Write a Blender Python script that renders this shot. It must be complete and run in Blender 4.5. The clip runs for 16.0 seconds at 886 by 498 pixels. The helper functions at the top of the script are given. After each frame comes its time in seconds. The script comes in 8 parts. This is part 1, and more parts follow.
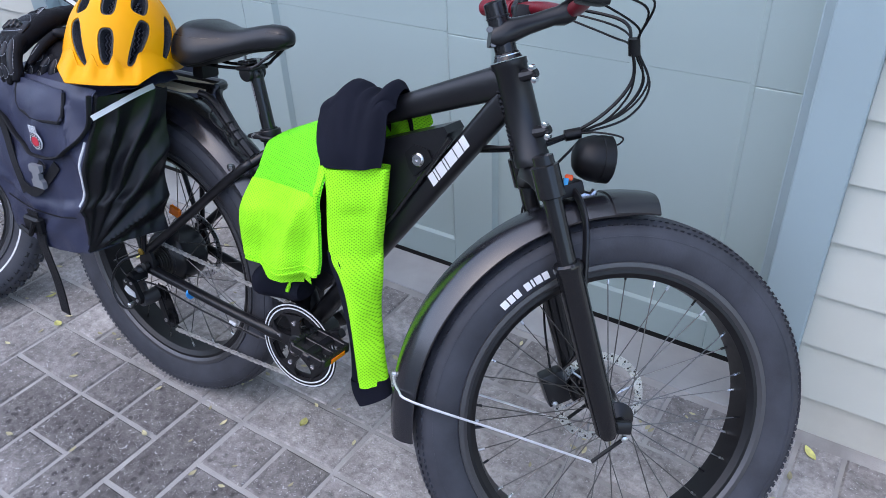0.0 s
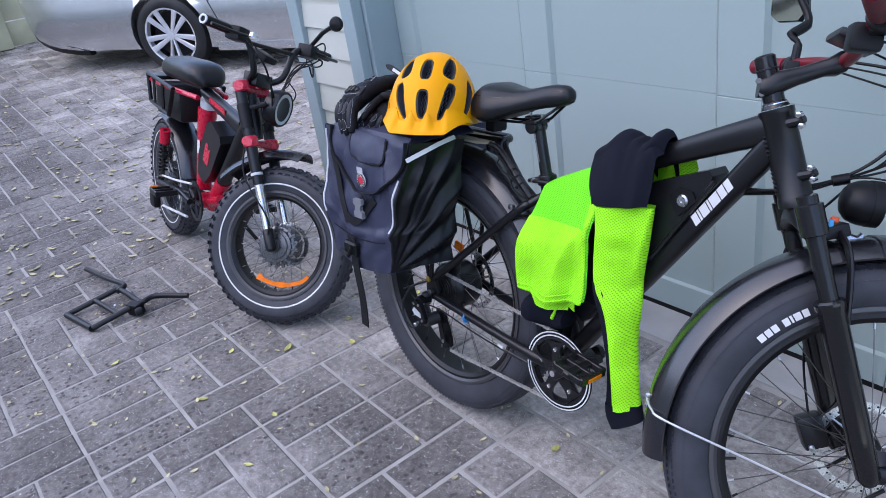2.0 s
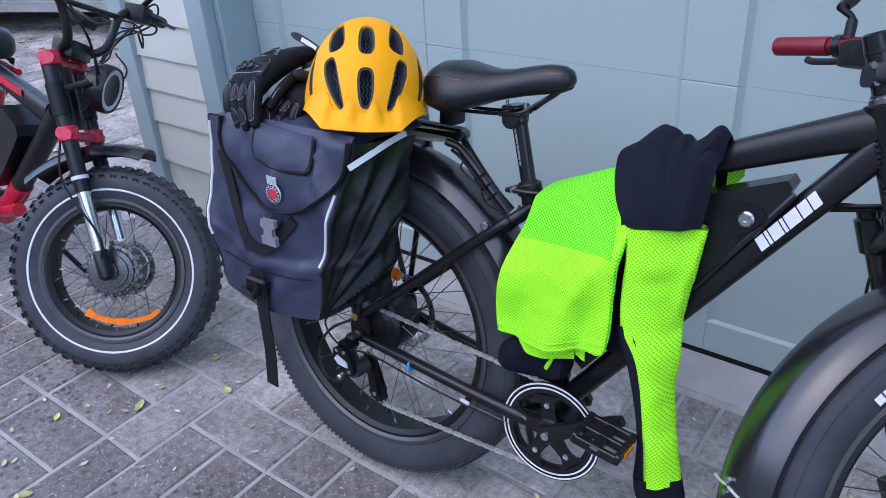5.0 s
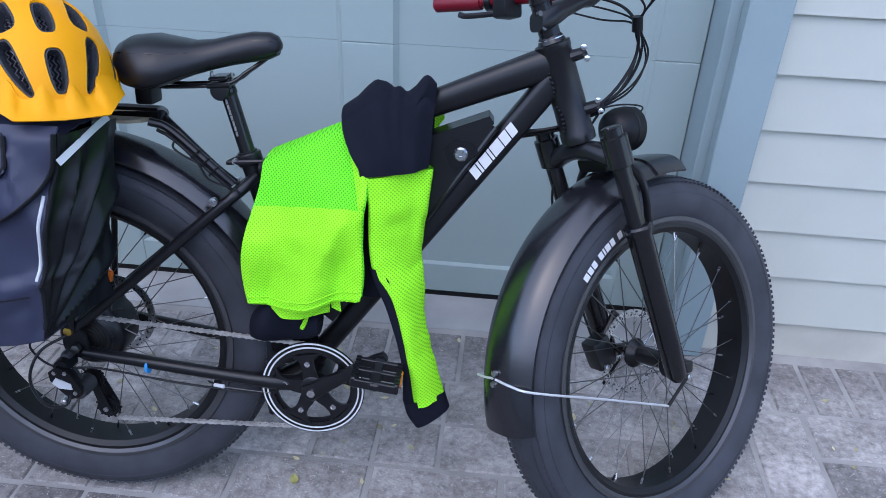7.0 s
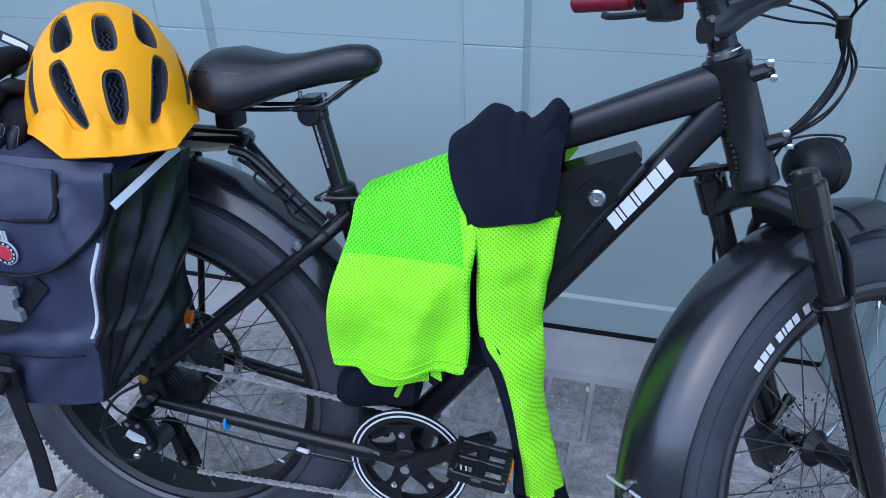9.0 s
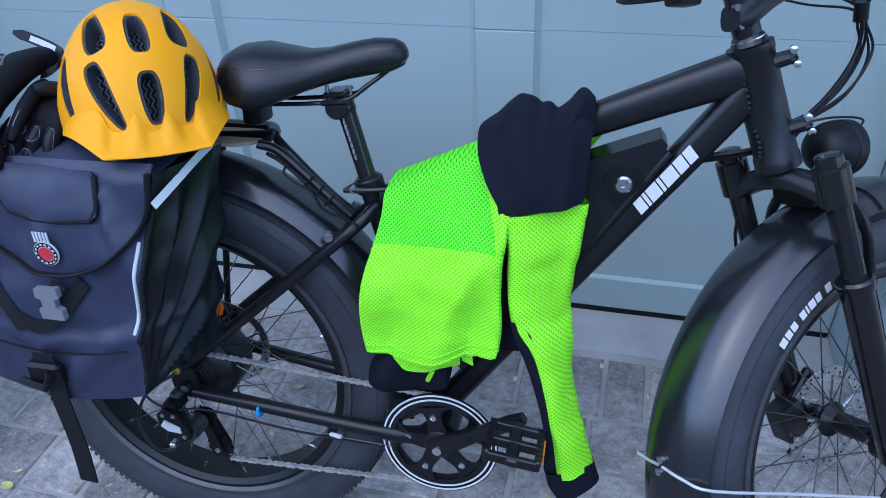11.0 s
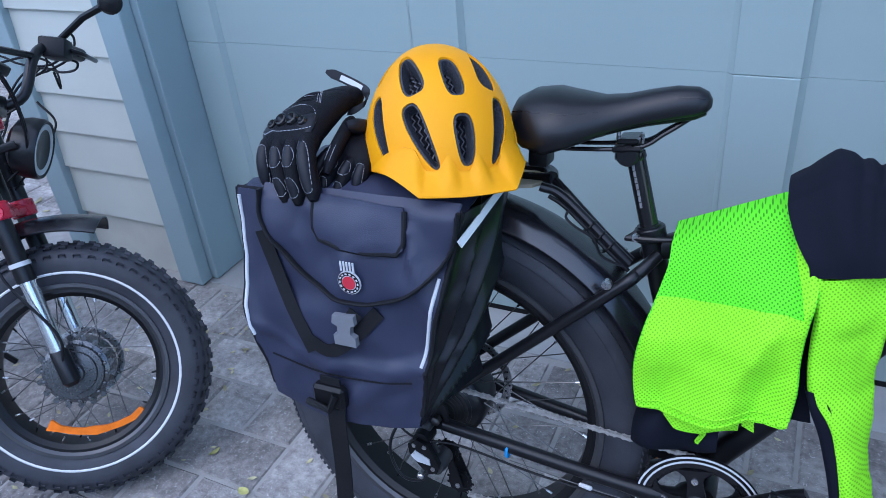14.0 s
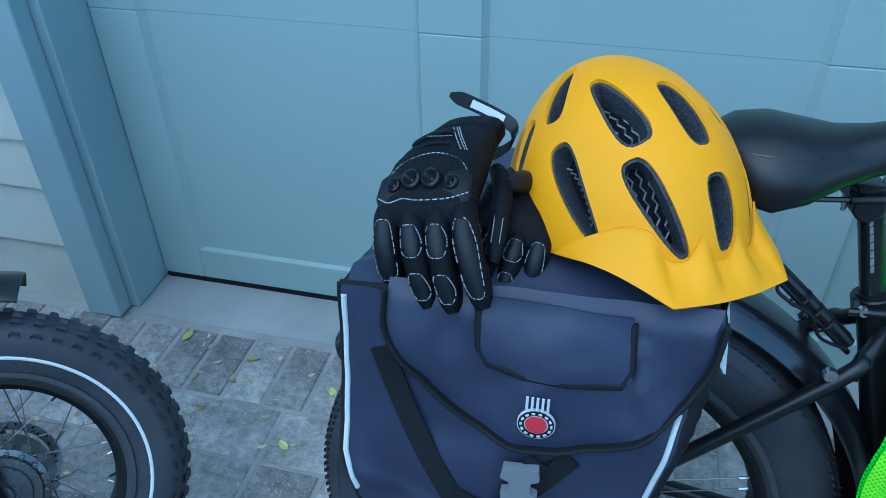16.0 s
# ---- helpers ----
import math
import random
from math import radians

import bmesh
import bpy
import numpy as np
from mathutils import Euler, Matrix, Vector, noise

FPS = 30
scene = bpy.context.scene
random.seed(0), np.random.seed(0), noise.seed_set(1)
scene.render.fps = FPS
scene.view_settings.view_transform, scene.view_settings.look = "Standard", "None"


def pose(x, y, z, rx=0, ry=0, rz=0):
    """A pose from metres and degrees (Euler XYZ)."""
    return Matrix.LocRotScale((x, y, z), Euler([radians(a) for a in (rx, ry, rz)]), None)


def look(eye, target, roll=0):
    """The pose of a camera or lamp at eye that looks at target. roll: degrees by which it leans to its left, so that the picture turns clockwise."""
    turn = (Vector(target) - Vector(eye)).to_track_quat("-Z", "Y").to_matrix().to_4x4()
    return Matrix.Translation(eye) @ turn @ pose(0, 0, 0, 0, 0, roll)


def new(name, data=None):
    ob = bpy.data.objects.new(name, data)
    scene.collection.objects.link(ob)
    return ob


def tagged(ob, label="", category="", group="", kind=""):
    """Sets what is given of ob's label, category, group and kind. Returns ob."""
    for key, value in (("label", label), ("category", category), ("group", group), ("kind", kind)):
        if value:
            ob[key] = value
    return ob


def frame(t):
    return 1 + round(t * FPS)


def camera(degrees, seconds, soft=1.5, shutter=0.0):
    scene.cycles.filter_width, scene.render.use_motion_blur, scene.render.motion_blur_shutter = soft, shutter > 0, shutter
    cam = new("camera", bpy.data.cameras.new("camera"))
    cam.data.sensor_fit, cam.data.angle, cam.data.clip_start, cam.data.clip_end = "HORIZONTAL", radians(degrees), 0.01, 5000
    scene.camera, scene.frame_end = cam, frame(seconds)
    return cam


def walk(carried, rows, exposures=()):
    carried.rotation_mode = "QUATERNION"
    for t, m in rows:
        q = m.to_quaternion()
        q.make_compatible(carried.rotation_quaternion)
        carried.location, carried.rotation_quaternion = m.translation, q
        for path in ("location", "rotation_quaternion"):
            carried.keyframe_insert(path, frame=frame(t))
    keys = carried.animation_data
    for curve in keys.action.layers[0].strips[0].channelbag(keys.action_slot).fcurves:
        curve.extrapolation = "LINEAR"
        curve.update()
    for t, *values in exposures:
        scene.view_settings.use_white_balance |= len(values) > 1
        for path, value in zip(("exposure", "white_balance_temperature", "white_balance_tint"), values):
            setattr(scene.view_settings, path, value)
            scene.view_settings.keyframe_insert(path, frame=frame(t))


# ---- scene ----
cam = camera(60.9, 16.0, soft=0.7)
PATH = [
    (0, (1.468, -0.833, 1.407), (0.52, 0.531, 0.292), -2.7),
    (0.5, (1.592, -0.888, 1.394), (0.624, 0.479, 0.301), -2.7),
    (1, (1.662, -0.927, 1.395), (0.602, 0.399, 0.339), -5.4),
    (1.5, (1.631, -0.966, 1.415), (0.337, 0.22, 0.456), -8.2),
    (2, (1.581, -1.008, 1.42), (0.096, 0.004, 0.542), -9.2),
    (2.5, (1.466, -1.061, 1.419), (-0.04, -0.057, 0.568), -8.8),
    (3, (1.374, -1.072, 1.37), (-0.03, 0.038, 0.477), -6.7),
    (3.2, (1.354, -1.079, 1.357), (0.048, 0.119, 0.43), -5.0),
    (5.3, (0.944, -0.917, 1.334), (-0.053, 0.495, 0.326), -3.8),
    (5.5, (0.909, -0.931, 1.333), (0.015, 0.529, 0.299), -3.5),
    (6, (0.817, -1.016, 1.336), (0.354, 0.598, 0.25), 0.1),
    (6.5, (0.817, -1.062, 1.337), (0.621, 0.607, 0.253), 2.2),
    (7, (0.803, -1.067, 1.342), (0.668, 0.625, 0.285), 2.2),
    (7.5, (0.741, -1.073, 1.336), (0.594, 0.638, 0.311), 1.8),
    (8, (0.689, -1.05, 1.34), (0.432, 0.64, 0.301), 0.6),
    (8.5, (0.712, -0.936, 1.309), (0.364, 0.722, 0.247), -0.5),
    (9, (0.785, -0.784, 1.301), (0.305, 0.821, 0.209), -2.1),
    (9.2, (0.786, -0.742, 1.293), (0.258, 0.827, 0.171), -3.0),
    (11.3, (0.726, -0.821, 1.343), (0.286, 0.755, 0.194), -3.1),
    (11.5, (0.733, -0.826, 1.346), (0.285, 0.752, 0.202), -3.3),
    (12, (0.762, -0.799, 1.344), (0.236, 0.754, 0.198), -4.5),
    (12.5, (0.784, -0.75, 1.325), (0.155, 0.754, 0.166), -5.6),
    (13, (0.756, -0.756, 1.341), (0.023, 0.707, 0.191), -6.7),
    (13.5, (0.661, -0.796, 1.371), (-0.11, 0.692, 0.279), -6.2),
    (14, (0.52, -0.856, 1.359), (-0.283, 0.641, 0.304), -5.9),
    (14.5, (0.397, -0.822, 1.327), (-0.414, 0.671, 0.272), -5.6),
    (15, (0.248, -0.668, 1.329), (-0.543, 0.809, 0.236), -5.6),
    (15.5, (0.131, -0.591, 1.298), (-0.58, 0.876, 0.139), -4.7),
    (16, (0.006, -0.613, 1.33), (-0.389, 0.938, 0.131), -0.9),
]
EXPOSE = [(0, 1.55, 6300, 15), (0.8, 1.58, 6450, 17), (1.5, 1.58, 6450, 18), (2.2, 1.4, 6150, 18), (3.2, 1.42, 6050, 18), (5.5, 1.45, 5900, 18), (7.0, 1.35, 5800, 15), (8.0, 1.38, 5700, 16), (9.2, 1.34, 5350, 12), (11.3, 1.28, 5200, 12), (13.0, 1.28, 5200, 12), (14.5, 1.32, 5450, 11), (15.1, 1.36, 5450, 6), (15.5, 1.5, 5150, -9), (16, 1.16, 4600, -12)]
walk(cam, [(t, look(eye, target, roll)) for t, eye, target, roll in PATH], EXPOSE)

# ---- world and light ----
world = bpy.data.worlds.new("world")
scene.world = world
world.use_nodes = True
wn = world.node_tree.nodes
sky = wn.new("ShaderNodeTexSky")
sky.sky_type = "NISHITA"
sky.sun_disc = False
SUN_UP, SUN_ROUND = 58.0, 200.0
sky.sun_elevation, sky.sun_rotation = radians(SUN_UP), radians(SUN_ROUND)
world.node_tree.links.new(sky.outputs[0], wn["Background"].inputs[0])
wn["Background"].inputs[1].default_value = 0.15
sun = new("sun", bpy.data.lights.new("sun", "SUN"))
sun.data.energy, sun.data.angle, sun.data.color = 0.7, radians(110), (1.0, 0.95, 0.88)
sun.matrix_world = pose(0, 0, 6, 90 - SUN_UP, 0, 180 - SUN_ROUND)

# ---- materials ----


def mat(name, col, rough=0.5, metal=0.0, vary=0.15, scale=8.0, fine=120.0, bump=0.1, col2=None, coat=0.0, sheen=0.0, spec=0.4, island=False, per_object=0.0):
    """A surface with broad blotches, fine grain and relief; scale and fine are per metre."""
    m = bpy.data.materials.new(name)
    m.use_nodes = True
    nt = m.node_tree
    bs = nt.nodes["Principled BSDF"]
    tc = nt.nodes.new("ShaderNodeTexCoord")
    n1, n2 = nt.nodes.new("ShaderNodeTexNoise"), nt.nodes.new("ShaderNodeTexNoise")
    n1.inputs["Scale"].default_value, n2.inputs["Scale"].default_value = scale, fine
    n1.inputs["Detail"].default_value, n2.inputs["Detail"].default_value = 5, 3
    for n in (n1, n2):
        nt.links.new(tc.outputs["Object"], n.inputs["Vector"])
    mix = nt.nodes.new("ShaderNodeMix")
    mix.data_type = "RGBA"
    a = col2 or tuple(c * (1 - vary) for c in col)
    b = col if col2 else tuple(min(1, c * (1 + vary)) for c in col)
    mix.inputs[6].default_value, mix.inputs[7].default_value = (*a, 1), (*b, 1)
    mr = nt.nodes.new("ShaderNodeMapRange")
    mr.inputs[1].default_value, mr.inputs[2].default_value = 0.3, 0.7
    nt.links.new(n1.outputs[0], mr.inputs[0])
    nt.links.new(mr.outputs[0], mix.inputs[0])
    out = mix.outputs[2]
    if per_object or island:
        hsv = nt.nodes.new("ShaderNodeHueSaturation")
        src = nt.nodes.new("ShaderNodeNewGeometry") if island else nt.nodes.new("ShaderNodeObjectInfo")
        pr = nt.nodes.new("ShaderNodeMapRange")
        pr.inputs[3].default_value, pr.inputs[4].default_value = 1 - per_object, 1 + per_object
        nt.links.new(src.outputs["Random Per Island" if island else "Random"], pr.inputs[0])
        nt.links.new(pr.outputs[0], hsv.inputs["Value"])
        nt.links.new(out, hsv.inputs["Color"])
        out = hsv.outputs[0]
    nt.links.new(out, bs.inputs["Base Color"])
    rr = nt.nodes.new("ShaderNodeMapRange")
    rr.inputs[3].default_value, rr.inputs[4].default_value = max(0.02, rough * 0.85), min(1, rough * 1.15)
    nt.links.new(n2.outputs[0], rr.inputs[0])
    nt.links.new(rr.outputs[0], bs.inputs["Roughness"])
    bs.inputs["Metallic"].default_value = metal
    bs.inputs["Coat Weight"].default_value = coat
    bs.inputs["Sheen Weight"].default_value = sheen
    bs.inputs["Specular IOR Level"].default_value = spec
    if bump:
        bp = nt.nodes.new("ShaderNodeBump")
        bp.inputs["Strength"].default_value, bp.inputs["Distance"].default_value = bump, 0.002
        nt.links.new(n2.outputs[0], bp.inputs["Height"])
        nt.links.new(bp.outputs[0], bs.inputs["Normal"])
    return m


BLACK = mat("satin_black_paint", (0.0085, 0.0085, 0.0100), 0.32, vary=0.1, fine=60, bump=0.0, spec=0.4)
BLACK_SHINE = mat("gloss_black", (0.012, 0.012, 0.013), 0.15, vary=0.1, bump=0.0)
PLASTIC = mat("black_plastic", (0.004, 0.004, 0.005), 0.45, vary=0.15, fine=500, bump=0.12, spec=0.3)
FENDER = mat("satin_black_plastic", (0.009, 0.009, 0.012), 0.24, vary=0.15, fine=30, bump=0.0, spec=0.9)
RUBBER = mat("tyre_rubber", (0.039, 0.041, 0.050), 0.58, vary=0.3, scale=14, fine=250, bump=0.15)
RIM = mat("black_rim", (0.005, 0.005, 0.006), 0.42, vary=0.1, bump=0.02)
FORK = mat("gloss_black_fork_paint", (0.008, 0.008, 0.009), 0.17, vary=0.1, bump=0.0, spec=0.55)
RIM_EDGE = mat("dark_rim_edge", (0.085, 0.085, 0.09), 0.35, 0.5, vary=0.1)
STEEL = mat("bare_steel", (0.55, 0.55, 0.56), 0.28, 1.0, vary=0.15, fine=200, bump=0.05)
DARK_STEEL = mat("dark_steel", (0.16, 0.155, 0.15), 0.4, 1.0, vary=0.25, fine=200, bump=0.05)
CHROME = mat("chrome", (0.8, 0.8, 0.82), 0.08, 1.0, vary=0.05, bump=0.0)
WHITE = mat("white_mark", (0.70, 0.70, 0.70), 0.5, vary=0.05)
REFLECT = mat("reflective_trim", (0.62, 0.63, 0.64), 0.4, vary=0.1)
RED_GRIP = mat("red_grip", (0.16, 0.006, 0.016), 0.45, vary=0.15)
DOOR = mat("blue_grey_door_paint", (0.350, 0.430, 0.415), 0.38, vary=0.015, scale=1.6, fine=160, bump=0.08)
TRIM = mat("blue_grey_trim_paint", (0.31, 0.392, 0.405), 0.5, vary=0.06, scale=3, fine=140, bump=0.12)
SIDING = mat("white_siding_paint", (0.55, 0.565, 0.50), 0.55, vary=0.05, scale=2.5, fine=120, bump=0.12)
FOUND = mat("painted_foundation", (0.54, 0.53, 0.46), 0.75, vary=0.1, scale=6, fine=60, bump=0.4)
CONCRETE = mat("concrete_sill", (0.34, 0.34, 0.33), 0.85, vary=0.15, scale=5, fine=90, bump=0.4)
NAVY = mat("navy_coated_canvas", (0.031, 0.035, 0.066), 0.40, vary=0.12, scale=10, fine=900, bump=0.25)
BAG_BLACK = mat("black_webbing", (0.012, 0.012, 0.014), 0.7, vary=0.2, fine=900, bump=0.3, spec=0.2)
PLEAT = mat("black_nylon", (0.0065, 0.0065, 0.0090), 0.40, vary=0.2, fine=700, bump=0.08, spec=0.35)
YELLOW = mat("matt_yellow_shell", (0.83, 0.35, 0.0), 0.42, vary=0.04, scale=5, fine=400, bump=0.02, spec=0.16)
FOAM = mat("dark_foam", (0.045, 0.048, 0.058), 0.7, vary=0.7, scale=420, fine=600, bump=0.5, spec=0.3)
LEATHER = mat("black_vinyl", (0.008, 0.008, 0.010), 0.30, vary=0.15, fine=700, bump=0.15)
GLOVE = mat("black_glove_fabric", (0.0030, 0.0032, 0.0055), 0.55, vary=0.5, scale=60, fine=700, bump=0.6, spec=0.18)
NAVY_KNIT = mat("navy_knit", (0.005, 0.006, 0.013), 0.85, vary=0.1, fine=900, bump=0.2, spec=0.2)
RED = mat("red_paint", (0.56, 0.010, 0.040), 0.28, vary=0.1, coat=0.3)
ORANGE = mat("orange_reflector", (0.9, 0.2, 0.01), 0.25, vary=0.15, scale=40)
SILVER = mat("silver_car_paint", (0.60, 0.61, 0.62), 0.26, 0.85, vary=0.03, coat=0.8, bump=0)
FENCE = mat("weathered_fence_boards", (0.46, 0.45, 0.30), 0.8, vary=0.2, scale=3, fine=50, bump=0.4)
LEAF = mat("yellow_leaf", (0.50, 0.48, 0.16), 0.7, vary=0.25, scale=60, per_object=0.3)
GLASS = mat("lamp_glass", (0.5, 0.52, 0.55), 0.08, 0.6, vary=0.1, bump=0)



def perforated(name, col, hole, pitch=0.0047):
    """Fabric with staggered round holes, laid over x and z."""
    m = mat(name, col, 0.75, vary=0.06, scale=14, fine=500, bump=0.0, spec=0.15)
    nt = m.node_tree
    bs = nt.nodes["Principled BSDF"]
    tc = next(n for n in nt.nodes if n.type == "TEX_COORD")
    mp = nt.nodes.new("ShaderNodeMapping")
    mp.inputs["Rotation"].default_value = (radians(90), 0, 0)
    mp2 = nt.nodes.new("ShaderNodeMapping")
    mp2.inputs["Rotation"].default_value = (0, 0, radians(45))
    vo = nt.nodes.new("ShaderNodeTexVoronoi")
    vo.voronoi_dimensions = "2D"
    vo.inputs["Randomness"].default_value, vo.inputs["Scale"].default_value = 0.12, 1 / pitch
    nt.links.new(tc.outputs["Object"], mp.inputs[0])
    nt.links.new(mp.outputs[0], mp2.inputs[0])
    nt.links.new(mp2.outputs[0], vo.inputs["Vector"])
    mr = nt.nodes.new("ShaderNodeMapRange")
    mr.inputs[1].default_value, mr.inputs[2].default_value = 0.20, 0.32
    nt.links.new(vo.outputs["Distance"], mr.inputs[0])
    mix = nt.nodes.new("ShaderNodeMix")
    mix.data_type = "RGBA"
    old = bs.inputs["Base Color"].links[0].from_socket
    mix.inputs[6].default_value = (*hole, 1)
    nt.links.new(mr.outputs[0], mix.inputs[0])
    nt.links.new(old, mix.inputs[7])
    nt.links.new(mix.outputs[2], bs.inputs["Base Color"])
    bp = nt.nodes.new("ShaderNodeBump")
    bp.inputs["Strength"].default_value, bp.inputs["Distance"].default_value = 0.5, 0.001
    nt.links.new(mr.outputs[0], bp.inputs["Height"])
    nt.links.new(bp.outputs[0], bs.inputs["Normal"])
    return m


NEON = perforated("neon_yellow_green_mesh", (0.36, 0.94, 0.02), (0.17, 0.56, 0.010))
NEON_DEEP = perforated("neon_mesh_over_lining", (0.19, 0.84, 0.02), (0.055, 0.37, 0.008))


def paver_material(name, island):
    """Grey concrete pavers: broad tone, grain, dark drip spots and pale scratches."""
    m = mat(name, (0.432, 0.404, 0.380), 0.9, scale=6.0, fine=160, bump=0.9, col2=(0.205, 0.190, 0.178), spec=0.2, per_object=0.30, island=island)
    nt = m.node_tree
    bs = nt.nodes["Principled BSDF"]
    geo = nt.nodes.new("ShaderNodeNewGeometry")

    def spots(scale, lo, hi, mask_scale, m_lo, m_hi, local=False):
        vo = nt.nodes.new("ShaderNodeTexVoronoi")
        vo.inputs["Scale"].default_value = scale
        ns = nt.nodes.new("ShaderNodeTexNoise")
        ns.inputs["Scale"].default_value = mask_scale
        ns.inputs["Detail"].default_value = 3
        nt.links.new(geo.outputs["Position"], vo.inputs["Vector"])
        nt.links.new(geo.outputs["Position"], ns.inputs["Vector"])
        a, b = nt.nodes.new("ShaderNodeMapRange"), nt.nodes.new("ShaderNodeMapRange")
        a.inputs[1].default_value, a.inputs[2].default_value, a.inputs[3].default_value, a.inputs[4].default_value = lo, hi, 1, 0
        b.inputs[1].default_value, b.inputs[2].default_value = m_lo, m_hi
        nt.links.new(vo.outputs["Distance"], a.inputs[0])
        nt.links.new(ns.outputs[0], b.inputs[0])
        mu = nt.nodes.new("ShaderNodeMath")
        mu.operation = "MULTIPLY"
        nt.links.new(a.outputs[0], mu.inputs[0])
        nt.links.new(b.outputs[0], mu.inputs[1])
        if not local:
            return mu.outputs[0]
        # the drips lie away from the wall only
        sp, fade, m2 = nt.nodes.new("ShaderNodeSeparateXYZ"), nt.nodes.new("ShaderNodeMapRange"), nt.nodes.new("ShaderNodeMath")
        fade.inputs[1].default_value, fade.inputs[2].default_value, fade.inputs[3].default_value, fade.inputs[4].default_value = -0.30, 0.05, 0.8, 0.0
        m2.operation = "MULTIPLY"
        nt.links.new(geo.outputs["Position"], sp.inputs[0])
        nt.links.new(sp.outputs["Y"], fade.inputs[0])
        nt.links.new(mu.outputs[0], m2.inputs[0])
        nt.links.new(fade.outputs[0], m2.inputs[1])
        return m2.outputs[0]

    def stain_light_balance():
        """Stain tone over the open drive, fading towards the door to even out the light."""
        sp, fade, ns, mr, mu = [nt.nodes.new("ShaderNode" + q) for q in ("SeparateXYZ", "MapRange", "TexNoise", "MapRange", "Math")]
        nt.links.new(geo.outputs["Position"], sp.inputs[0])
        nt.links.new(geo.outputs["Position"], ns.inputs["Vector"])
        ns.inputs["Scale"].default_value, ns.inputs["Detail"].default_value = 1.7, 6
        fade.inputs[1].default_value, fade.inputs[2].default_value, fade.inputs[3].default_value, fade.inputs[4].default_value = -0.25, 0.25, 1.0, 0.04
        mr.inputs[1].default_value, mr.inputs[2].default_value, mr.inputs[3].default_value, mr.inputs[4].default_value = 0.3, 0.7, 0.40, 0.95
        nt.links.new(sp.outputs["Y"], fade.inputs[0])
        nt.links.new(ns.outputs[0], mr.inputs[0])
        mu.operation = "MULTIPLY"
        nt.links.new(fade.outputs[0], mu.inputs[0])
        nt.links.new(mr.outputs[0], mu.inputs[1])
        return mu.outputs[0]

    out = bs.inputs["Base Color"].links[0].from_socket
    # the first tone also darkens the open drive to balance light with the door strip
    for fac, col in ((stain_light_balance(), (0.095, 0.086, 0.081)), (spots(40, 0.20, 0.36, 2.3, 0.42, 0.54, True), (0.055, 0.050, 0.050)), (spots(20, 0.14, 0.36, 1.9, 0.48, 0.62, True), (0.075, 0.068, 0.066)), (spots(60, 0.10, 0.17, 5.0, 0.50, 0.66), (0.34, 0.325, 0.305))):
        mix = nt.nodes.new("ShaderNodeMix")
        mix.data_type = "RGBA"
        mix.inputs[7].default_value = (*col, 1)
        nt.links.new(fac, mix.inputs[0])
        nt.links.new(out, mix.inputs[6])
        out = mix.outputs[2]
    mo, mm = nt.nodes.new("ShaderNodeTexNoise"), nt.nodes.new("ShaderNodeMapRange")
    mo.inputs["Scale"].default_value, mo.inputs["Detail"].default_value, mo.inputs["Roughness"].default_value = 45, 6, 0.7
    nt.links.new(geo.outputs["Position"], mo.inputs["Vector"])
    mm.inputs[1].default_value, mm.inputs[2].default_value, mm.inputs[3].default_value, mm.inputs[4].default_value = 0.3, 0.7, 0.56, 1.36
    nt.links.new(mo.outputs[0], mm.inputs[0])
    mt = nt.nodes.new("ShaderNodeHueSaturation")
    nt.links.new(mm.outputs[0], mt.inputs["Value"])
    nt.links.new(out, mt.inputs["Color"])
    out = mt.outputs[0]
    wv = nt.nodes.new("ShaderNodeTexNoise")
    wv.inputs["Scale"].default_value, wv.inputs["Detail"].default_value = 42, 3
    wv.inputs["Distortion"].default_value = 5.0
    nt.links.new(geo.outputs["Position"], wv.inputs["Vector"])
    sc = nt.nodes.new("ShaderNodeMapRange")
    sc.inputs[1].default_value, sc.inputs[2].default_value, sc.inputs[4].default_value = 0.62, 0.68, 0.75
    nt.links.new(wv.outputs[0], sc.inputs[0])
    mix = nt.nodes.new("ShaderNodeMix")
    mix.data_type = "RGBA"
    mix.inputs[7].default_value = (0.52, 0.51, 0.50, 1)
    nt.links.new(sc.outputs[0], mix.inputs[0])
    nt.links.new(out, mix.inputs[6])
    nt.links.new(mix.outputs[2], bs.inputs["Base Color"])
    return m


PAVER = paver_material("concrete_paver", False)
PAVER_FAR = paver_material("concrete_paver_far", True)

# ---- mesh helpers ----



class Geo:
    """Points and faces that are gathered into one mesh."""

    def __init__(self):
        self.v, self.f = [], []

    def add(self, verts, faces, m=None):
        k = len(self.v)
        self.v += [tuple(m @ Vector(p)) if m else tuple(p) for p in verts]
        self.f += [tuple(k + i for i in f) for f in faces]
        return self

    def moved(self, m):
        self.v = [tuple(m @ Vector(p)) for p in self.v]
        return self


def part(name, g, material, parent=None, label="", sharp=35):
    me = bpy.data.meshes.new(name)
    me.from_pydata(g.v, [], g.f)
    me.materials.append(material)
    bm = bmesh.new()
    bm.from_mesh(me)
    bmesh.ops.recalc_face_normals(bm, faces=bm.faces)
    bm.to_mesh(me)
    bm.free()
    me.shade_smooth()
    me.set_sharp_from_angle(angle=radians(sharp))
    ob = new(name, me)
    if parent:
        ob.parent = parent
    if label:
        tagged(ob, label)
    return ob


def thing(name, m, label, category, group=""):
    ob = new(name)
    ob.empty_display_size = 0.1
    ob.matrix_world = m
    return tagged(ob, label, category, group)


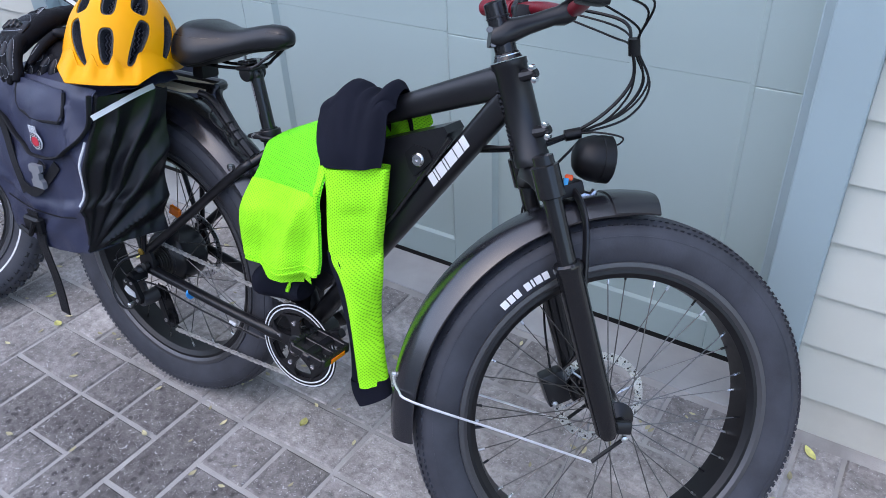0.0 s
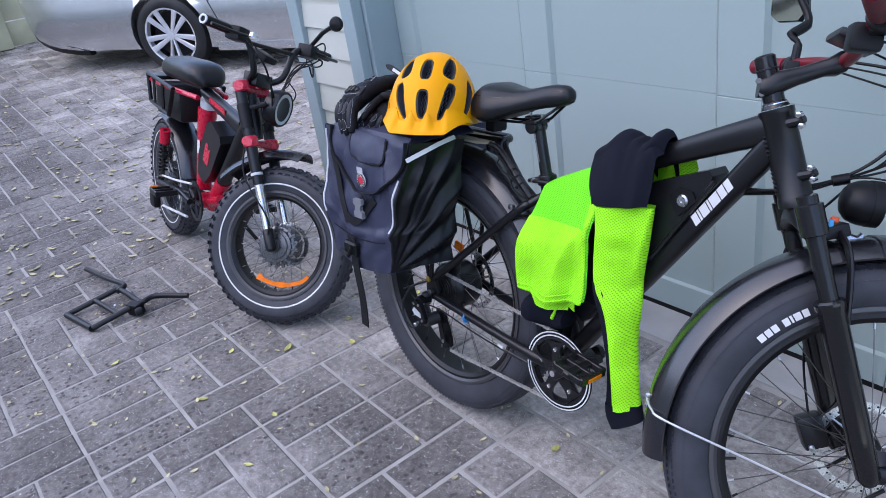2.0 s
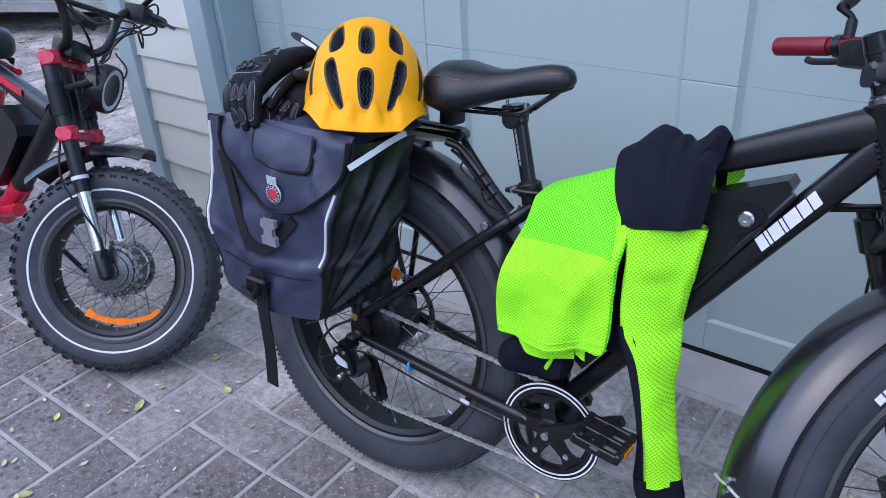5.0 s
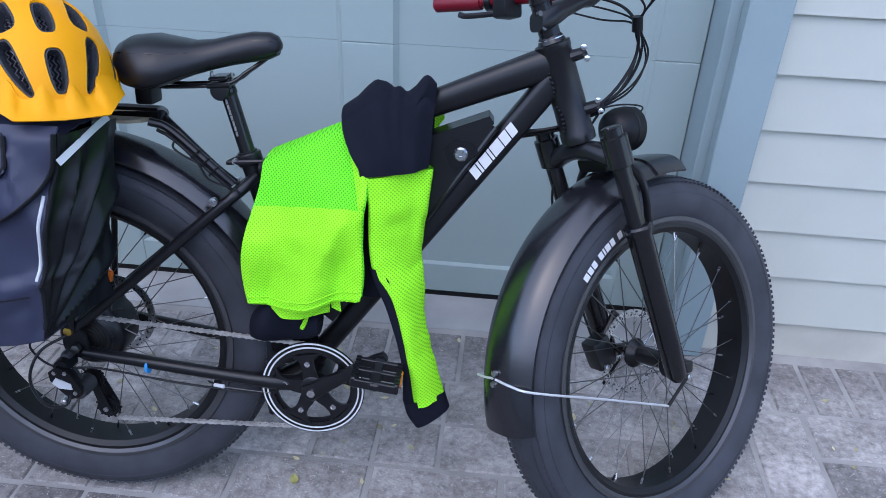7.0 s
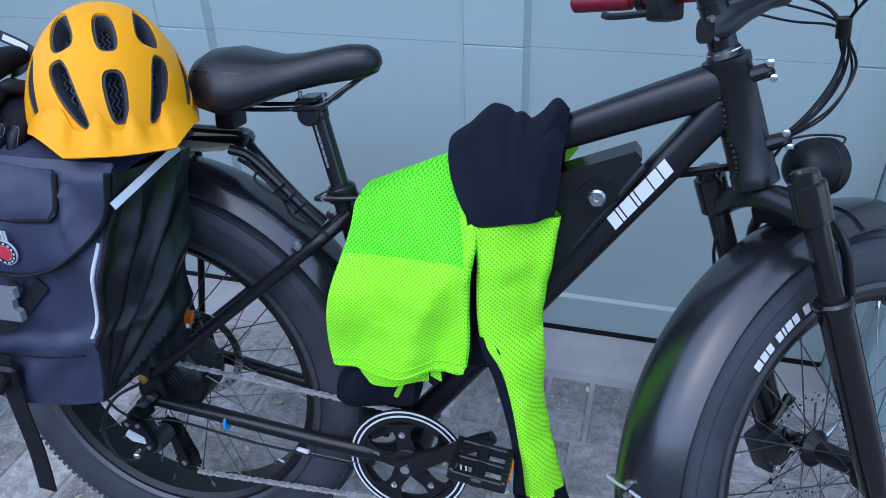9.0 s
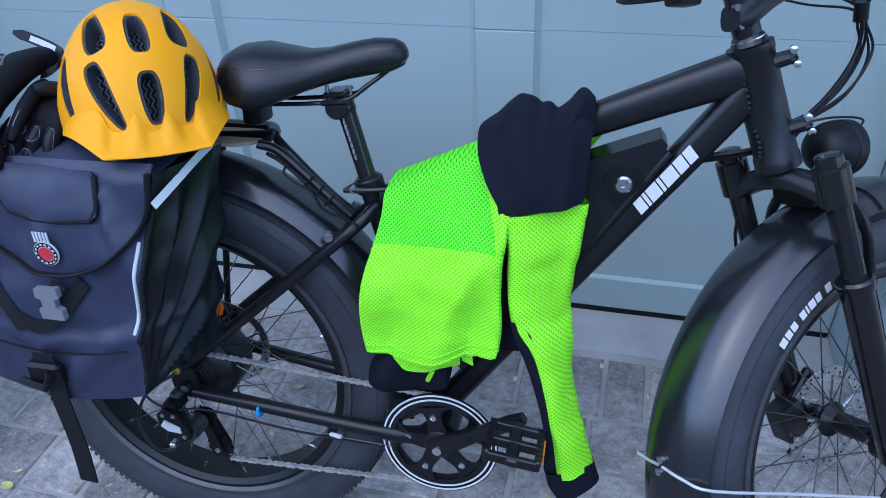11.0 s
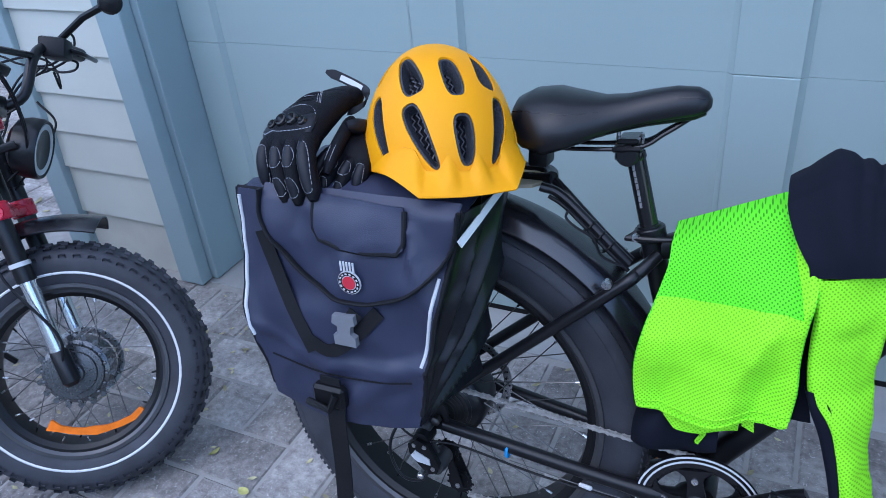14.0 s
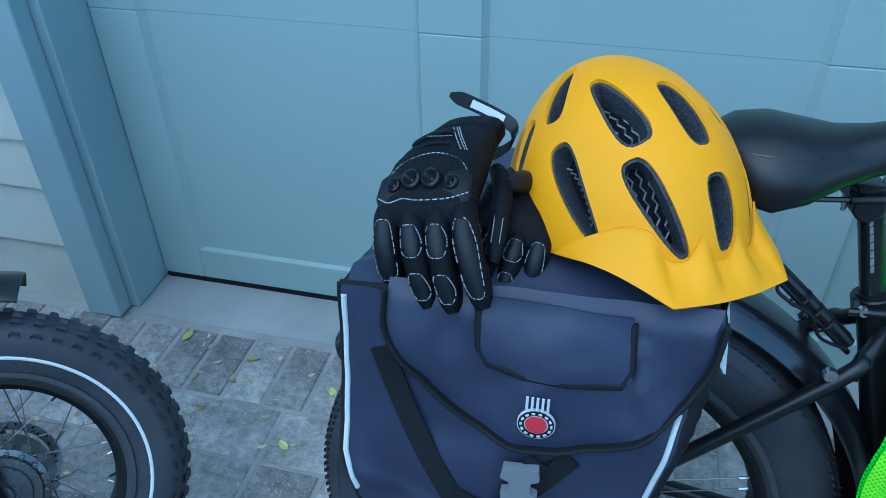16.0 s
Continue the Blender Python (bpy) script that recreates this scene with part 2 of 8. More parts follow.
def spline(pts, n=8):
    """Catmull-Rom through the points."""
    p = [Vector(q) for q in pts]
    p = [2 * p[0] - p[1]] + p + [2 * p[-1] - p[-2]]
    out = []
    for i in range(1, len(p) - 2):
        for k in range(n):
            t = k / n
            a, b, c, d = p[i - 1], p[i], p[i + 1], p[i + 2]
            out.append(0.5 * (2 * b + (c - a) * t + (2 * a - 5 * b + 4 * c - d) * t * t + (3 * b - a - 3 * c + d) * t ** 3))
    return out + [p[-2]]


def tube(g, pts, r, n=10, closed=False, flat=1.0, up=(0, 0, 1)):
    """A round or oval rod along points; r may be a number or a list; flat squeezes it across up."""
    pts = [Vector(p) for p in pts]
    k = len(pts)
    rs = r if isinstance(r, (list, tuple)) else [r] * k
    verts, faces = [], []
    side = None
    for i, p in enumerate(pts):
        t = (pts[(i + 1) % k] - pts[i - 1]) if closed else (pts[min(i + 1, k - 1)] - pts[max(i - 1, 0)])
        t.normalize()
        if side is None:
            u = Vector(up)
            if abs(t.dot(u)) > 0.95:
                u = Vector((0, 1, 0))
            side = t.cross(u).normalized()
        side = (side - t * side.dot(t)).normalized()
        u = side.cross(t)
        for j in range(n):
            a = 2 * math.pi * j / n
            verts.append(p + rs[i] * (math.cos(a) * flat * side + math.sin(a) * u))
    m = k if closed else k - 1
    for i in range(m):
        for j in range(n):
            a, b = i * n + j, i * n + (j + 1) % n
            c, d = ((i + 1) % k) * n + (j + 1) % n, ((i + 1) % k) * n + j
            faces.append((a, b, c, d))
    if not closed:
        faces += [tuple(range(n)), tuple((k - 1) * n + j for j in reversed(range(n)))]
    return g.add(verts, faces)


def lathe(g, prof, n=48, m=None, a0=0.0, a1=360.0, closed=False):
    """Turns (radius, offset) about the y axis; a closed profile makes a ring."""
    full = abs(a1 - a0) >= 359.9
    k, steps = len(prof), n if full else n + 1
    verts, faces = [], []
    for i in range(steps):
        a = radians(a0 + (a1 - a0) * i / n)
        verts += [(r * math.cos(a), y, r * math.sin(a)) for r, y in prof]
    for i in range(n):
        i2 = (i + 1) % steps
        for j in range(k if closed else k - 1):
            j2 = (j + 1) % k
            faces.append((i * k + j, i * k + j2, i2 * k + j2, i2 * k + j))
    if closed and not full:
        faces += [tuple(range(k)), tuple((steps - 1) * k + j for j in reversed(range(k)))]
    if not closed and full:
        faces += [tuple(i * k for i in range(n)), tuple(i * k + k - 1 for i in reversed(range(n)))]
    return g.add(verts, faces, m)


def box(g, a, b, bevel=0.0, m=None):
    """A block between two corners with chamfered edges."""
    (x0, y0, z0), (x1, y1, z1) = a, b
    if not bevel:
        v = [(x, y, z) for x in (x0, x1) for y in (y0, y1) for z in (z0, z1)]
        return g.add(v, [(0, 1, 3, 2), (4, 6, 7, 5), (0, 4, 5, 1), (2, 3, 7, 6), (0, 2, 6, 4), (1, 5, 7, 3)], m)
    bm = bmesh.new()
    bmesh.ops.create_cube(bm, size=1)
    bmesh.ops.scale(bm, vec=(x1 - x0, y1 - y0, z1 - z0), verts=bm.verts)
    bmesh.ops.translate(bm, vec=((x0 + x1) / 2, (y0 + y1) / 2, (z0 + z1) / 2), verts=bm.verts)
    bmesh.ops.bevel(bm, geom=bm.edges, offset=bevel, segments=2 if bevel > 0.0045 else 1, affect="EDGES", profile=0.6)
    bm.verts.index_update()
    g.add([v.co[:] for v in bm.verts], [[v.index for v in f.verts] for f in bm.faces], m)
    bm.free()
    return g


def loft(g, rings, caps=True, m=None):
    n = len(rings[0])
    faces = []
    for i in range(len(rings) - 1):
        for j in range(n):
            faces.append((i * n + j, i * n + (j + 1) % n, (i + 1) * n + (j + 1) % n, (i + 1) * n + j))
    if caps:
        faces += [tuple(range(n)), tuple((len(rings) - 1) * n + j for j in reversed(range(n)))]
    return g.add([p for r in rings for p in r], faces, m)


def oval(c, rx, rz, n=16, power=2.0, plane="yz"):
    out = []
    for j in range(n):
        a = 2 * math.pi * j / n
        u = rx * math.copysign(abs(math.cos(a)) ** (2 / power), math.cos(a))
        w = rz * math.copysign(abs(math.sin(a)) ** (2 / power), math.sin(a))
        p = {"yz": (0, u, w), "xz": (u, 0, w), "xy": (u, w, 0)}[plane]
        out.append(tuple(Vector(c) + Vector(p)))
    return out


def plate(g, outline, y0, y1, m=None):
    """A flat piece with an outline in x and z, between two y."""
    n = len(outline)
    v = [(x, y0, z) for x, z in outline] + [(x, y1, z) for x, z in outline]
    f = [tuple(range(n)), tuple(n + j for j in reversed(range(n)))] + [(j, (j + 1) % n, n + (j + 1) % n, n + j) for j in range(n)]
    return g.add(v, f, m)


def grid_sheet(g, fn, nu, nv, thick=0.0, m=None):
    """A curved sheet fn(u, v), with a thickness along its normals."""
    P = [[Vector(fn(i / nu, j / nv)) for j in range(nv + 1)] for i in range(nu + 1)]
    idx = lambda i, j: i * (nv + 1) + j
    v = [p for row in P for p in row]
    f = [(idx(i, j), idx(i + 1, j), idx(i + 1, j + 1), idx(i, j + 1)) for i in range(nu) for j in range(nv)]
    if thick:
        k = len(v)
        back = []
        for i in range(nu + 1):
            for j in range(nv + 1):
                du = P[min(i + 1, nu)][j] - P[max(i - 1, 0)][j]
                dv = P[i][min(j + 1, nv)] - P[i][max(j - 1, 0)]
                nn = du.cross(dv)
                back.append(P[i][j] - thick * (nn.normalized() if nn.length > 1e-9 else Vector((0, 0, 1))))
        rim = [idx(i, 0) for i in range(nu + 1)] + [idx(nu, j) for j in range(1, nv + 1)] + [idx(i, nv) for i in range(nu - 1, -1, -1)] + [idx(0, j) for j in range(nv - 1, 0, -1)]
        f += [tuple(k + q for q in reversed(ff)) for ff in f]
        f += [(rim[q], rim[(q + 1) % len(rim)], k + rim[(q + 1) % len(rim)], k + rim[q]) for q in range(len(rim))]
        v += back
    return g.add(v, f, m)


# ---- the setting ----


def rise(x):
    """The drive climbs gently beyond the garage's corner."""
    return 0.08 * max(0.0, -2.6 - x)


# sand under the pavers; unseen ground beyond is darkened to cut bounced light
GROUND = mat("sand_bedding_dark_outside", (0.32, 0.305, 0.285), 0.95, vary=0.2, scale=10, fine=300, bump=0.6)
gn = GROUND.node_tree
gpos, gsep, gmap, gmix = [gn.nodes.new("ShaderNode" + q) for q in ("NewGeometry", "SeparateXYZ", "MapRange", "Mix")]
gmix.data_type = "RGBA"
gmap.inputs[1].default_value, gmap.inputs[2].default_value = -3.6, -3.4
gmix.inputs[6].default_value = (0.10, 0.098, 0.095, 1)
gn.links.new(gpos.outputs["Position"], gsep.inputs[0])
gn.links.new(gsep.outputs["Y"], gmap.inputs[0])
gmx, gmu = gn.nodes.new("ShaderNodeMapRange"), gn.nodes.new("ShaderNodeMath")
gmx.inputs[1].default_value, gmx.inputs[2].default_value = 5.1, 4.9
gmu.operation = "MULTIPLY"
gn.links.new(gsep.outputs["X"], gmx.inputs[0])
gn.links.new(gmap.outputs[0], gmu.inputs[0])
gn.links.new(gmx.outputs[0], gmu.inputs[1])
gn.links.new(gmu.outputs[0], gmix.inputs[0])
gn.links.new(gn.nodes["Principled BSDF"].inputs["Base Color"].links[0].from_socket, gmix.inputs[7])
gn.links.new(gmix.outputs[2], gn.nodes["Principled BSDF"].inputs["Base Color"])
gx = [60, -2.6, -10, -60]
ground = part("ground", Geo().add([(x, y, rise(max(x, -10)) - 0.0045) for x in gx for y in (-60, 60)], [(2 * k, 2 * k + 1, 2 * k + 3, 2 * k + 2) for k in range(3)]), GROUND)
tagged(ground, "sand bedding under the grey paver driveway", "ground", kind="structure")

DOOR_Y, WALL_Y, TRIM_Y = 0.812, 0.672, 0.622
XL, XR = -1.188, 1.301


def garage_door():
    d = thing("garage_door", pose(0, DOOR_Y, 0), "closed blue-grey painted panelled garage door", "garage door")
    cols = [(-1.04, -0.402), (-0.270, 0.372), (0.508, 1.162)]
    seams = [0.018, 0.766, 1.40, 2.06]
    for k in range(3):
        z0, z1 = seams[k] + (0.0004 if k else 0.0), seams[k + 1] - 0.0004
        g = Geo()
        zb, zt = (0.113, z1) if k == 0 else (z0, z1)
        xs = [XL + 0.0265] + [x for c in cols for x in c] + [XR - 0.0265]
        for q in range(0, 8, 2):
            box(g, (xs[q], -0.0, z0), (xs[q + 1], 0.035, z1), 0.002)
        if k == 0:
            for a, b in cols:
                box(g, (a, 0.0005, z0), (b, 0.035, zb), 0.002)
        part("door_section", g, DOOR, d)
        for a, b in cols:
            part("panel", box(Geo(), (a, 0.014, zb), (b, 0.03, zt)), DOOR, d)
            e = Geo()
            for x, sgn in ((a, 1), (b, -1)):
                e.add([(x, 0.0008, zb), (x + sgn * 0.012, 0.0135, zb), (x + sgn * 0.012, 0.0135, zt), (x, 0.0008, zt), (x, 0.0135, zb), (x, 0.0135, zt)], [(0, 1, 2, 3), (0, 4, 1), (3, 2, 5)])
            if k == 0:
                e.add([(a, 0.0008, zb), (b, 0.0008, zb), (b - 0.004, 0.0135, zb + 0.004), (a + 0.004, 0.0135, zb + 0.004)], [(0, 1, 2, 3)])
            part("panel_moulding", e, DOOR, d)
    # black strip put in for the shaded gap below the door
    part("door_seal", box(Geo(), (XL + 0.028, 0.004, -0.0005), (XR - 0.028, 0.03, 0.019)), PLASTIC, d, "dark strip standing for the gap under the door")
    return d


garage_door()
inside = part("wall_inside", box(Geo(), (-1.68, DOOR_Y + 0.112, 0), (3, DOOR_Y + 0.2, 2.6)), FOUND)
tagged(inside, "plain wall that closes the garage behind its door", "wall", kind="structure")


def jamb(name, x, s):
    """The frame of the opening; s is +1 on the side where the opening lies towards +x."""
    t = new(name)
    t.location = (x, TRIM_Y, 0)
    tagged(t, "blue-grey painted wooden garage door frame", "door frame", kind="structure")
    bx = lambda a, b, bev=0.003: box(Geo(), (min(a[0] * s, b[0] * s), a[1], a[2]), (max(a[0] * s, b[0] * s), b[1], b[2]), bev)
    part("casing", bx((-0.095, 0, 0.002), (0, 0.05, 2.2)), TRIM, t)
    part("jamb_board", bx((-0.02, 0.0505, 0.002), (0.024, 0.30, 2.2)), TRIM, t)
    return t


jamb("door_frame_1", XL, 1)
jamb("door_frame_2", XR, -1)
head = part("door_head", box(Geo(), (XL - 0.095, TRIM_Y, 2.2005), (XR + 0.095, TRIM_Y + 0.3, 2.36), 0.003), TRIM)
tagged(head, "blue-grey painted head board over the garage door", "door frame", kind="structure")


def sided_wall(name, x0, x1, base, first, step):
    w = new(name)
    w.location = (0, WALL_Y, 0)
    tagged(w, "white lap-sided garage wall on a painted foundation", "wall", kind="structure")
    part("foundation", box(Geo(), (x0, 0, -0.05), (x1, 0.25, base), 0.004), FOUND, w, "rough painted foundation strip")
    z = base
    nxt = first
    while z < 2.6:
        g = Geo()
        g.add([(x0, -0.012, z + 0.001), (x1, -0.012, z + 0.001), (x1, 0.0, nxt), (x0, 0.0, nxt), (x0, 0.05, z + 0.001), (x1, 0.05, z + 0.001), (x1, 0.05, nxt), (x0, 0.05, nxt)],
              [(0, 1, 2, 3), (0, 4, 5, 1), (3, 2, 6, 7), (0, 3, 7, 4), (1, 5, 6, 2), (4, 7, 6, 5)])
        part("siding_board", g, SIDING, w)
        z, nxt = nxt, nxt + step
    part("wall_core", box(Geo(), (x0, 0.051, base + 0.001), (x1, 0.25, 2.6)), FOUND, w)
    return w


sided_wall("wall_left", -1.705, XL - 0.0955, 0.188, 0.360, 0.132)
sided_wall("wall_right", XR + 0.0955, 4.2, 0.110, 0.259, 0.135)
corner = part("corner_board", box(Geo(), (-1.805, WALL_Y - 0.03, 0.0), (-1.7055, WALL_Y + 0.06, 2.6), 0.003), TRIM)
tagged(corner, "blue-grey painted corner board of the garage", "trim", kind="structure")
side = part("wall_side", box(Geo(), (-1.79, WALL_Y + 0.062, 0), (-1.69, 5.0, 2.6)), SIDING)
tagged(side, "white side wall of the garage", "wall", kind="structure")
# added wall out of view; it blocks low sky so glossy faces reflect darker
opposite = part("wall_opposite", box(Geo(), (-16, -7.3, -0.05), (9, -7.0, 3.4)), FOUND)
tagged(opposite, "unseen plain wall added across the drive to darken reflections", "wall", kind="structure")
sill = part("door_sill", box(Geo(), (XL + 0.0, 0.655, -0.05), (XR - 0.0, DOOR_Y + 0.05, -0.001), 0.002), CONCRETE)
tagged(sill, "grey concrete threshold strip under the garage door", "threshold", kind="structure")

# ---- the black electric bicycle ----
YAW, LEAN = 2.3, 10.5
BIKE = pose(0.0, 0.025, 0) @ pose(0, 0, 0, 0, 0, YAW) @ pose(0, 0, 0, -LEAN, 0, 0)
bike = thing("electric_bicycle", BIKE, "matt black fat-tyre electric bicycle on its kickstand", "bicycle")
AX_TOP, AX_LOW = Vector((0.882, 0, 0.978)), Vector((1.116, 0, 0.375))
AX = (AX_TOP - AX_LOW).normalized()
FW = Vector((AX.z, 0, -AX.x))
STEER = Matrix.Translation(AX_LOW) @ Matrix.Rotation(radians(40), 4, AX) @ Matrix.Translation(-AX_LOW)
HUB_R, HUB_F = Vector((0.012, 0, 0.371)), Vector((1.151, 0, 0.371))
R_TYRE, R_RIM = 0.370, 0.289


def tyre_profile(R, w, rim):
    h = R - rim
    half = [(rim - 0.004, w * 0.36), (rim + 0.10 * h, w * 0.42), (rim + 0.35 * h, w * 0.495), (rim + 0.6 * h, w * 0.5), (rim + 0.8 * h, w * 0.44), (rim + 0.93 * h, w * 0.3), (R - 0.001, w * 0.14)]
    return half + [(R, 0.0)] + [(r, -y) for r, y in reversed(half)]


def tread(base, R, w, n, rows, size, height):
    """Rubber blocks round a tyre: rows of (offset share, drop)."""
    g = Geo()
    for i in range(n):
        for k, (u, drop) in enumerate(rows):
            a = 2 * math.pi * (i + 0.5 * (k % 2)) / n
            m = base @ Matrix.Rotation(-a, 4, "Y") @ Matrix.Translation((R - drop, u * w, 0)) @ Matrix.Rotation(-math.copysign(min(1.2, abs(u) * 2.2), u) if abs(u) > 0.2 else 0, 4, "Z")
            sx, sy, sz = height, size[0] / 2, size[1] / 2
            g.add([(-sx, -sy, -sz), (-sx, sy, -sz), (-sx, sy, sz), (-sx, -sy, sz), (sx, -sy * 0.8, -sz * 0.8), (sx, sy * 0.8, -sz * 0.8), (sx, sy * 0.8, sz * 0.8), (sx, -sy * 0.8, sz * 0.8)],
                  [(4, 5, 6, 7), (0, 1, 5, 4), (1, 2, 6, 5), (2, 3, 7, 6), (3, 0, 4, 7)], m)
    return g


def wheel(parent, name, base, R, w, rim, label):
    """Tyre, rim and both bright rim edges under one wheel part, which it returns."""
    g = lathe(Geo(), tyre_profile(R, w, rim) + [(rim - 0.004, 0)], 96, base, closed=True)
    ty = part(name, g, RUBBER, parent, label)
    r0, r1 = rim - 0.002, rim - 0.020
    g = lathe(Geo(), [(r0 + 0.006, w * 0.37), (r0 + 0.004, w * 0.33), (r1 + 0.003, w * 0.29), (r1 - 0.004, w * 0.1), (r1 - 0.004, -w * 0.1), (r1 + 0.003, -w * 0.29), (r0 + 0.004, -w * 0.33), (r0 + 0.006, -w * 0.37), (r1, -w * 0.375), (r1 - 0.010, -w * 0.30), (r1 - 0.013, 0), (r1 - 0.010, w * 0.30), (r1, w * 0.375)], 96, base, closed=True)
    part("rim", g, RIM, ty)
    for s in (-1, 1):
        part("rim_edge", lathe(Geo(), [(r0 + 0.004, s * w * 0.37), (r0 + 0.003, s * w * 0.425), (r0 - 0.005, s * w * 0.425), (r0 - 0.012, s * w * 0.37)], 96, base, closed=True), RIM_EDGE, ty)
    return ty


def spokes(parent, base, rim, hub_r, flange, n, off=0.0, r=0.0011):
    for i in range(n):
        s = 1 if i % 2 else -1
        a = 2 * math.pi * i / n
        b = a + (0.55 if (i // 2) % 2 else -0.55)
        p0 = base @ Vector((hub_r * math.cos(b), off + s * flange, hub_r * math.sin(b)))
        p1 = base @ Vector(((rim - 0.031) * math.cos(a), s * 0.014, (rim - 0.031) * math.sin(a)))
        part("spoke", tube(Geo(), [p0, p1], r, 5), DARK_STEEL, parent)
        part("nipple", tube(Geo(), [p1 + (p1 - p0).normalized() * 0.004, p1 + (p0 - p1).normalized() * 0.013], r * 2.1, 6), STEEL if i % 3 else PLASTIC, parent)


def disc_rotor(parent, m, r, y):
    """A thin braking ring with holes between curved arms."""
    g = lathe(Geo(), [(r, y - 0.001), (r, y + 0.001), (r - 0.016, y + 0.001), (r - 0.016, y - 0.001)], 60, m, closed=True)
    for i in range(6):
        a = 2 * math.pi * i / 6
        pts = [(rr * math.cos(a + k), y, rr * math.sin(a + k)) for rr, k in ((0.022, 0.0), (0.04, 0.25), (r - 0.014, 0.38))]
        tube(g, [m @ Vector(p) for p in spline(pts, 4)], 0.0022, 6)
    lathe(g, [(0.024, y - 0.0015), (0.024, y + 0.0015), (0.014, y + 0.0015), (0.014, y - 0.0015)], 24, m, closed=True)
    ro = part("brake_rotor", g, STEEL, parent, "bright steel brake disc")
    h = Geo()
    for i in range(36):
        a = 2 * math.pi * i / 36
        rr = r - 0.005 - 0.006 * (i % 2)
        lathe(h, [(0.0022, y - 0.0016), (0.0022, y + 0.0016)], 8, m @ Matrix.Translation((rr * math.cos(a), 0, rr * math.sin(a))))
    part("vent_holes", h, RIM, ro, "row of dark drilled holes")
    return ro


bR, bF = Matrix.Translation(HUB_R), STEER @ Matrix.Translation(HUB_F)
rear = wheel(bike, "rear_wheel", bR, R_TYRE, 0.102, R_RIM, "fat black tyre on a deep black rim")
front = wheel(bike, "front_wheel", bF, R_TYRE, 0.102, R_RIM, "fat black tyre on a deep black rim")
for wh, base in ((rear, bR), (front, bF)):
    part("tread", tread(base, R_TYRE, 0.102, 170, [(0.42, 0.0145), (-0.42, 0.0145), (0.30, 0.0062), (-0.30, 0.0062), (0.1, 0.0008), (-0.1, 0.0008)], (0.009, 0.0078), 0.0005), RUBBER, wh)
    g = Geo()
    for k in (0.60,):
        r = R_RIM + 0.081 * k
        lathe(g, [(r - 0.0012, -0.0503 - 0.0012), (r + 0.0012, -0.0503 - 0.0012), (r + 0.0012, -0.049), (r - 0.0012, -0.049)], 96, base, closed=True)
    part("sidewall_bead", g, RUBBER, wh)
part("hub_motor", lathe(Geo(), [(0.012, -0.09), (0.012, -0.062), (0.055, -0.048), (0.066, -0.036), (0.069, -0.028), (0.069, 0.028), (0.066, 0.036), (0.055, 0.048), (0.012, 0.06), (0.012, 0.09)], 40, bR), BLACK, rear, "black rear hub motor")
spokes(rear, bR, R_RIM, 0.067, 0.03, 36)
for k, r in enumerate((0.056, 0.050, 0.044, 0.038, 0.033, 0.028, 0.024)):
    g = lathe(Geo(), [(r, -0.044 - k * 0.004), (r, -0.0458 - k * 0.004), (0.014, -0.0458 - k * 0.004), (0.014, -0.044 - k * 0.004)], 28, bR, closed=True)
    part("sprocket", g, DARK_STEEL, rear, "dark steel sprocket")
disc_rotor(rear, bR, 0.09, 0.062)
part("front_hub", lathe(Geo(), [(0.009, -0.078), (0.009, -0.06), (0.017, -0.055), (0.031, -0.047), (0.031, -0.043), (0.018, -0.03), (0.018, 0.03), (0.031, 0.043), (0.031, 0.047), (0.009, 0.06), (0.009, 0.078)], 24, bF), BLACK, front)
spokes(front, bF, R_RIM, 0.029, 0.044, 36)
disc_rotor(front, bF, 0.09, 0.056)
# valve and the white sidewall marking, drawn as plain blocks
part("valve", tube(Geo(), [bF @ Vector((-0.235 * math.cos(0.2), 0, -0.235 * math.sin(0.2))), bF @ Vector((-0.26 * math.cos(0.2), 0, -0.26 * math.sin(0.2)))], 0.003, 8), BLACK, front)


def wall_mark(base, a0, widths, gap, r0, r1, y):
    g = Geo()
    a = a0
    for w, solid in widths:
        if solid:
            n = 2
            v = []
            for k in range(n + 1):
                t = radians(a - w * k / n)
                for r, yy in ((r0, y), (r1, y)):
                    v.append(base @ Vector((r * math.cos(t), yy, r * math.sin(t))))
            g.add(v, [(2 * k, 2 * k + 1, 2 * k + 3, 2 * k + 2) for k in range(n)])
        a -= w + gap
    return g


part("sidewall_marking", wall_mark(bF, 141, [(2.4, 1), (2.1, 1), (2.1, 1), (1.0, 0), (2.1, 1), (0.8, 1), (2.4, 1), (2.1, 1), (1.0, 0), (2.3, 1)], 0.5, 0.300, 0.315, -0.0492), WHITE, front, "white block marking on the sidewall")
part("spoke_reflector", box(Geo(), (0.12, -0.028, -0.018), (0.145, -0.018, 0.018), 0.003, bR @ pose(0, 0, 0, 0, -75, 0)), ORANGE, rear, "amber reflector")


def fender(R, half, a0, a1, base, name, label, n=40):
    prof = [(R - 0.030 * abs(-1 + k / 5) ** 3.2, half * (-1 + k / 5)) for k in range(11)]
    inner = [(r - 0.0035, y * 0.965) for r, y in reversed(prof)]
    return part(name, lathe(Geo(), prof + inner, n, base, a0, a1, closed=True), FENDER, bike, label)


fender(0.414, 0.060, 6, 146, bR, "rear_fender", "matt black plastic mudguard")
ff = fender(0.408, 0.062, 96, 189, bF, "front_fender", "matt black plastic mudguard")
fender(0.411, 0.0655, 88, 100, bF, "front_fender_tip", "matt black mudguard tip")
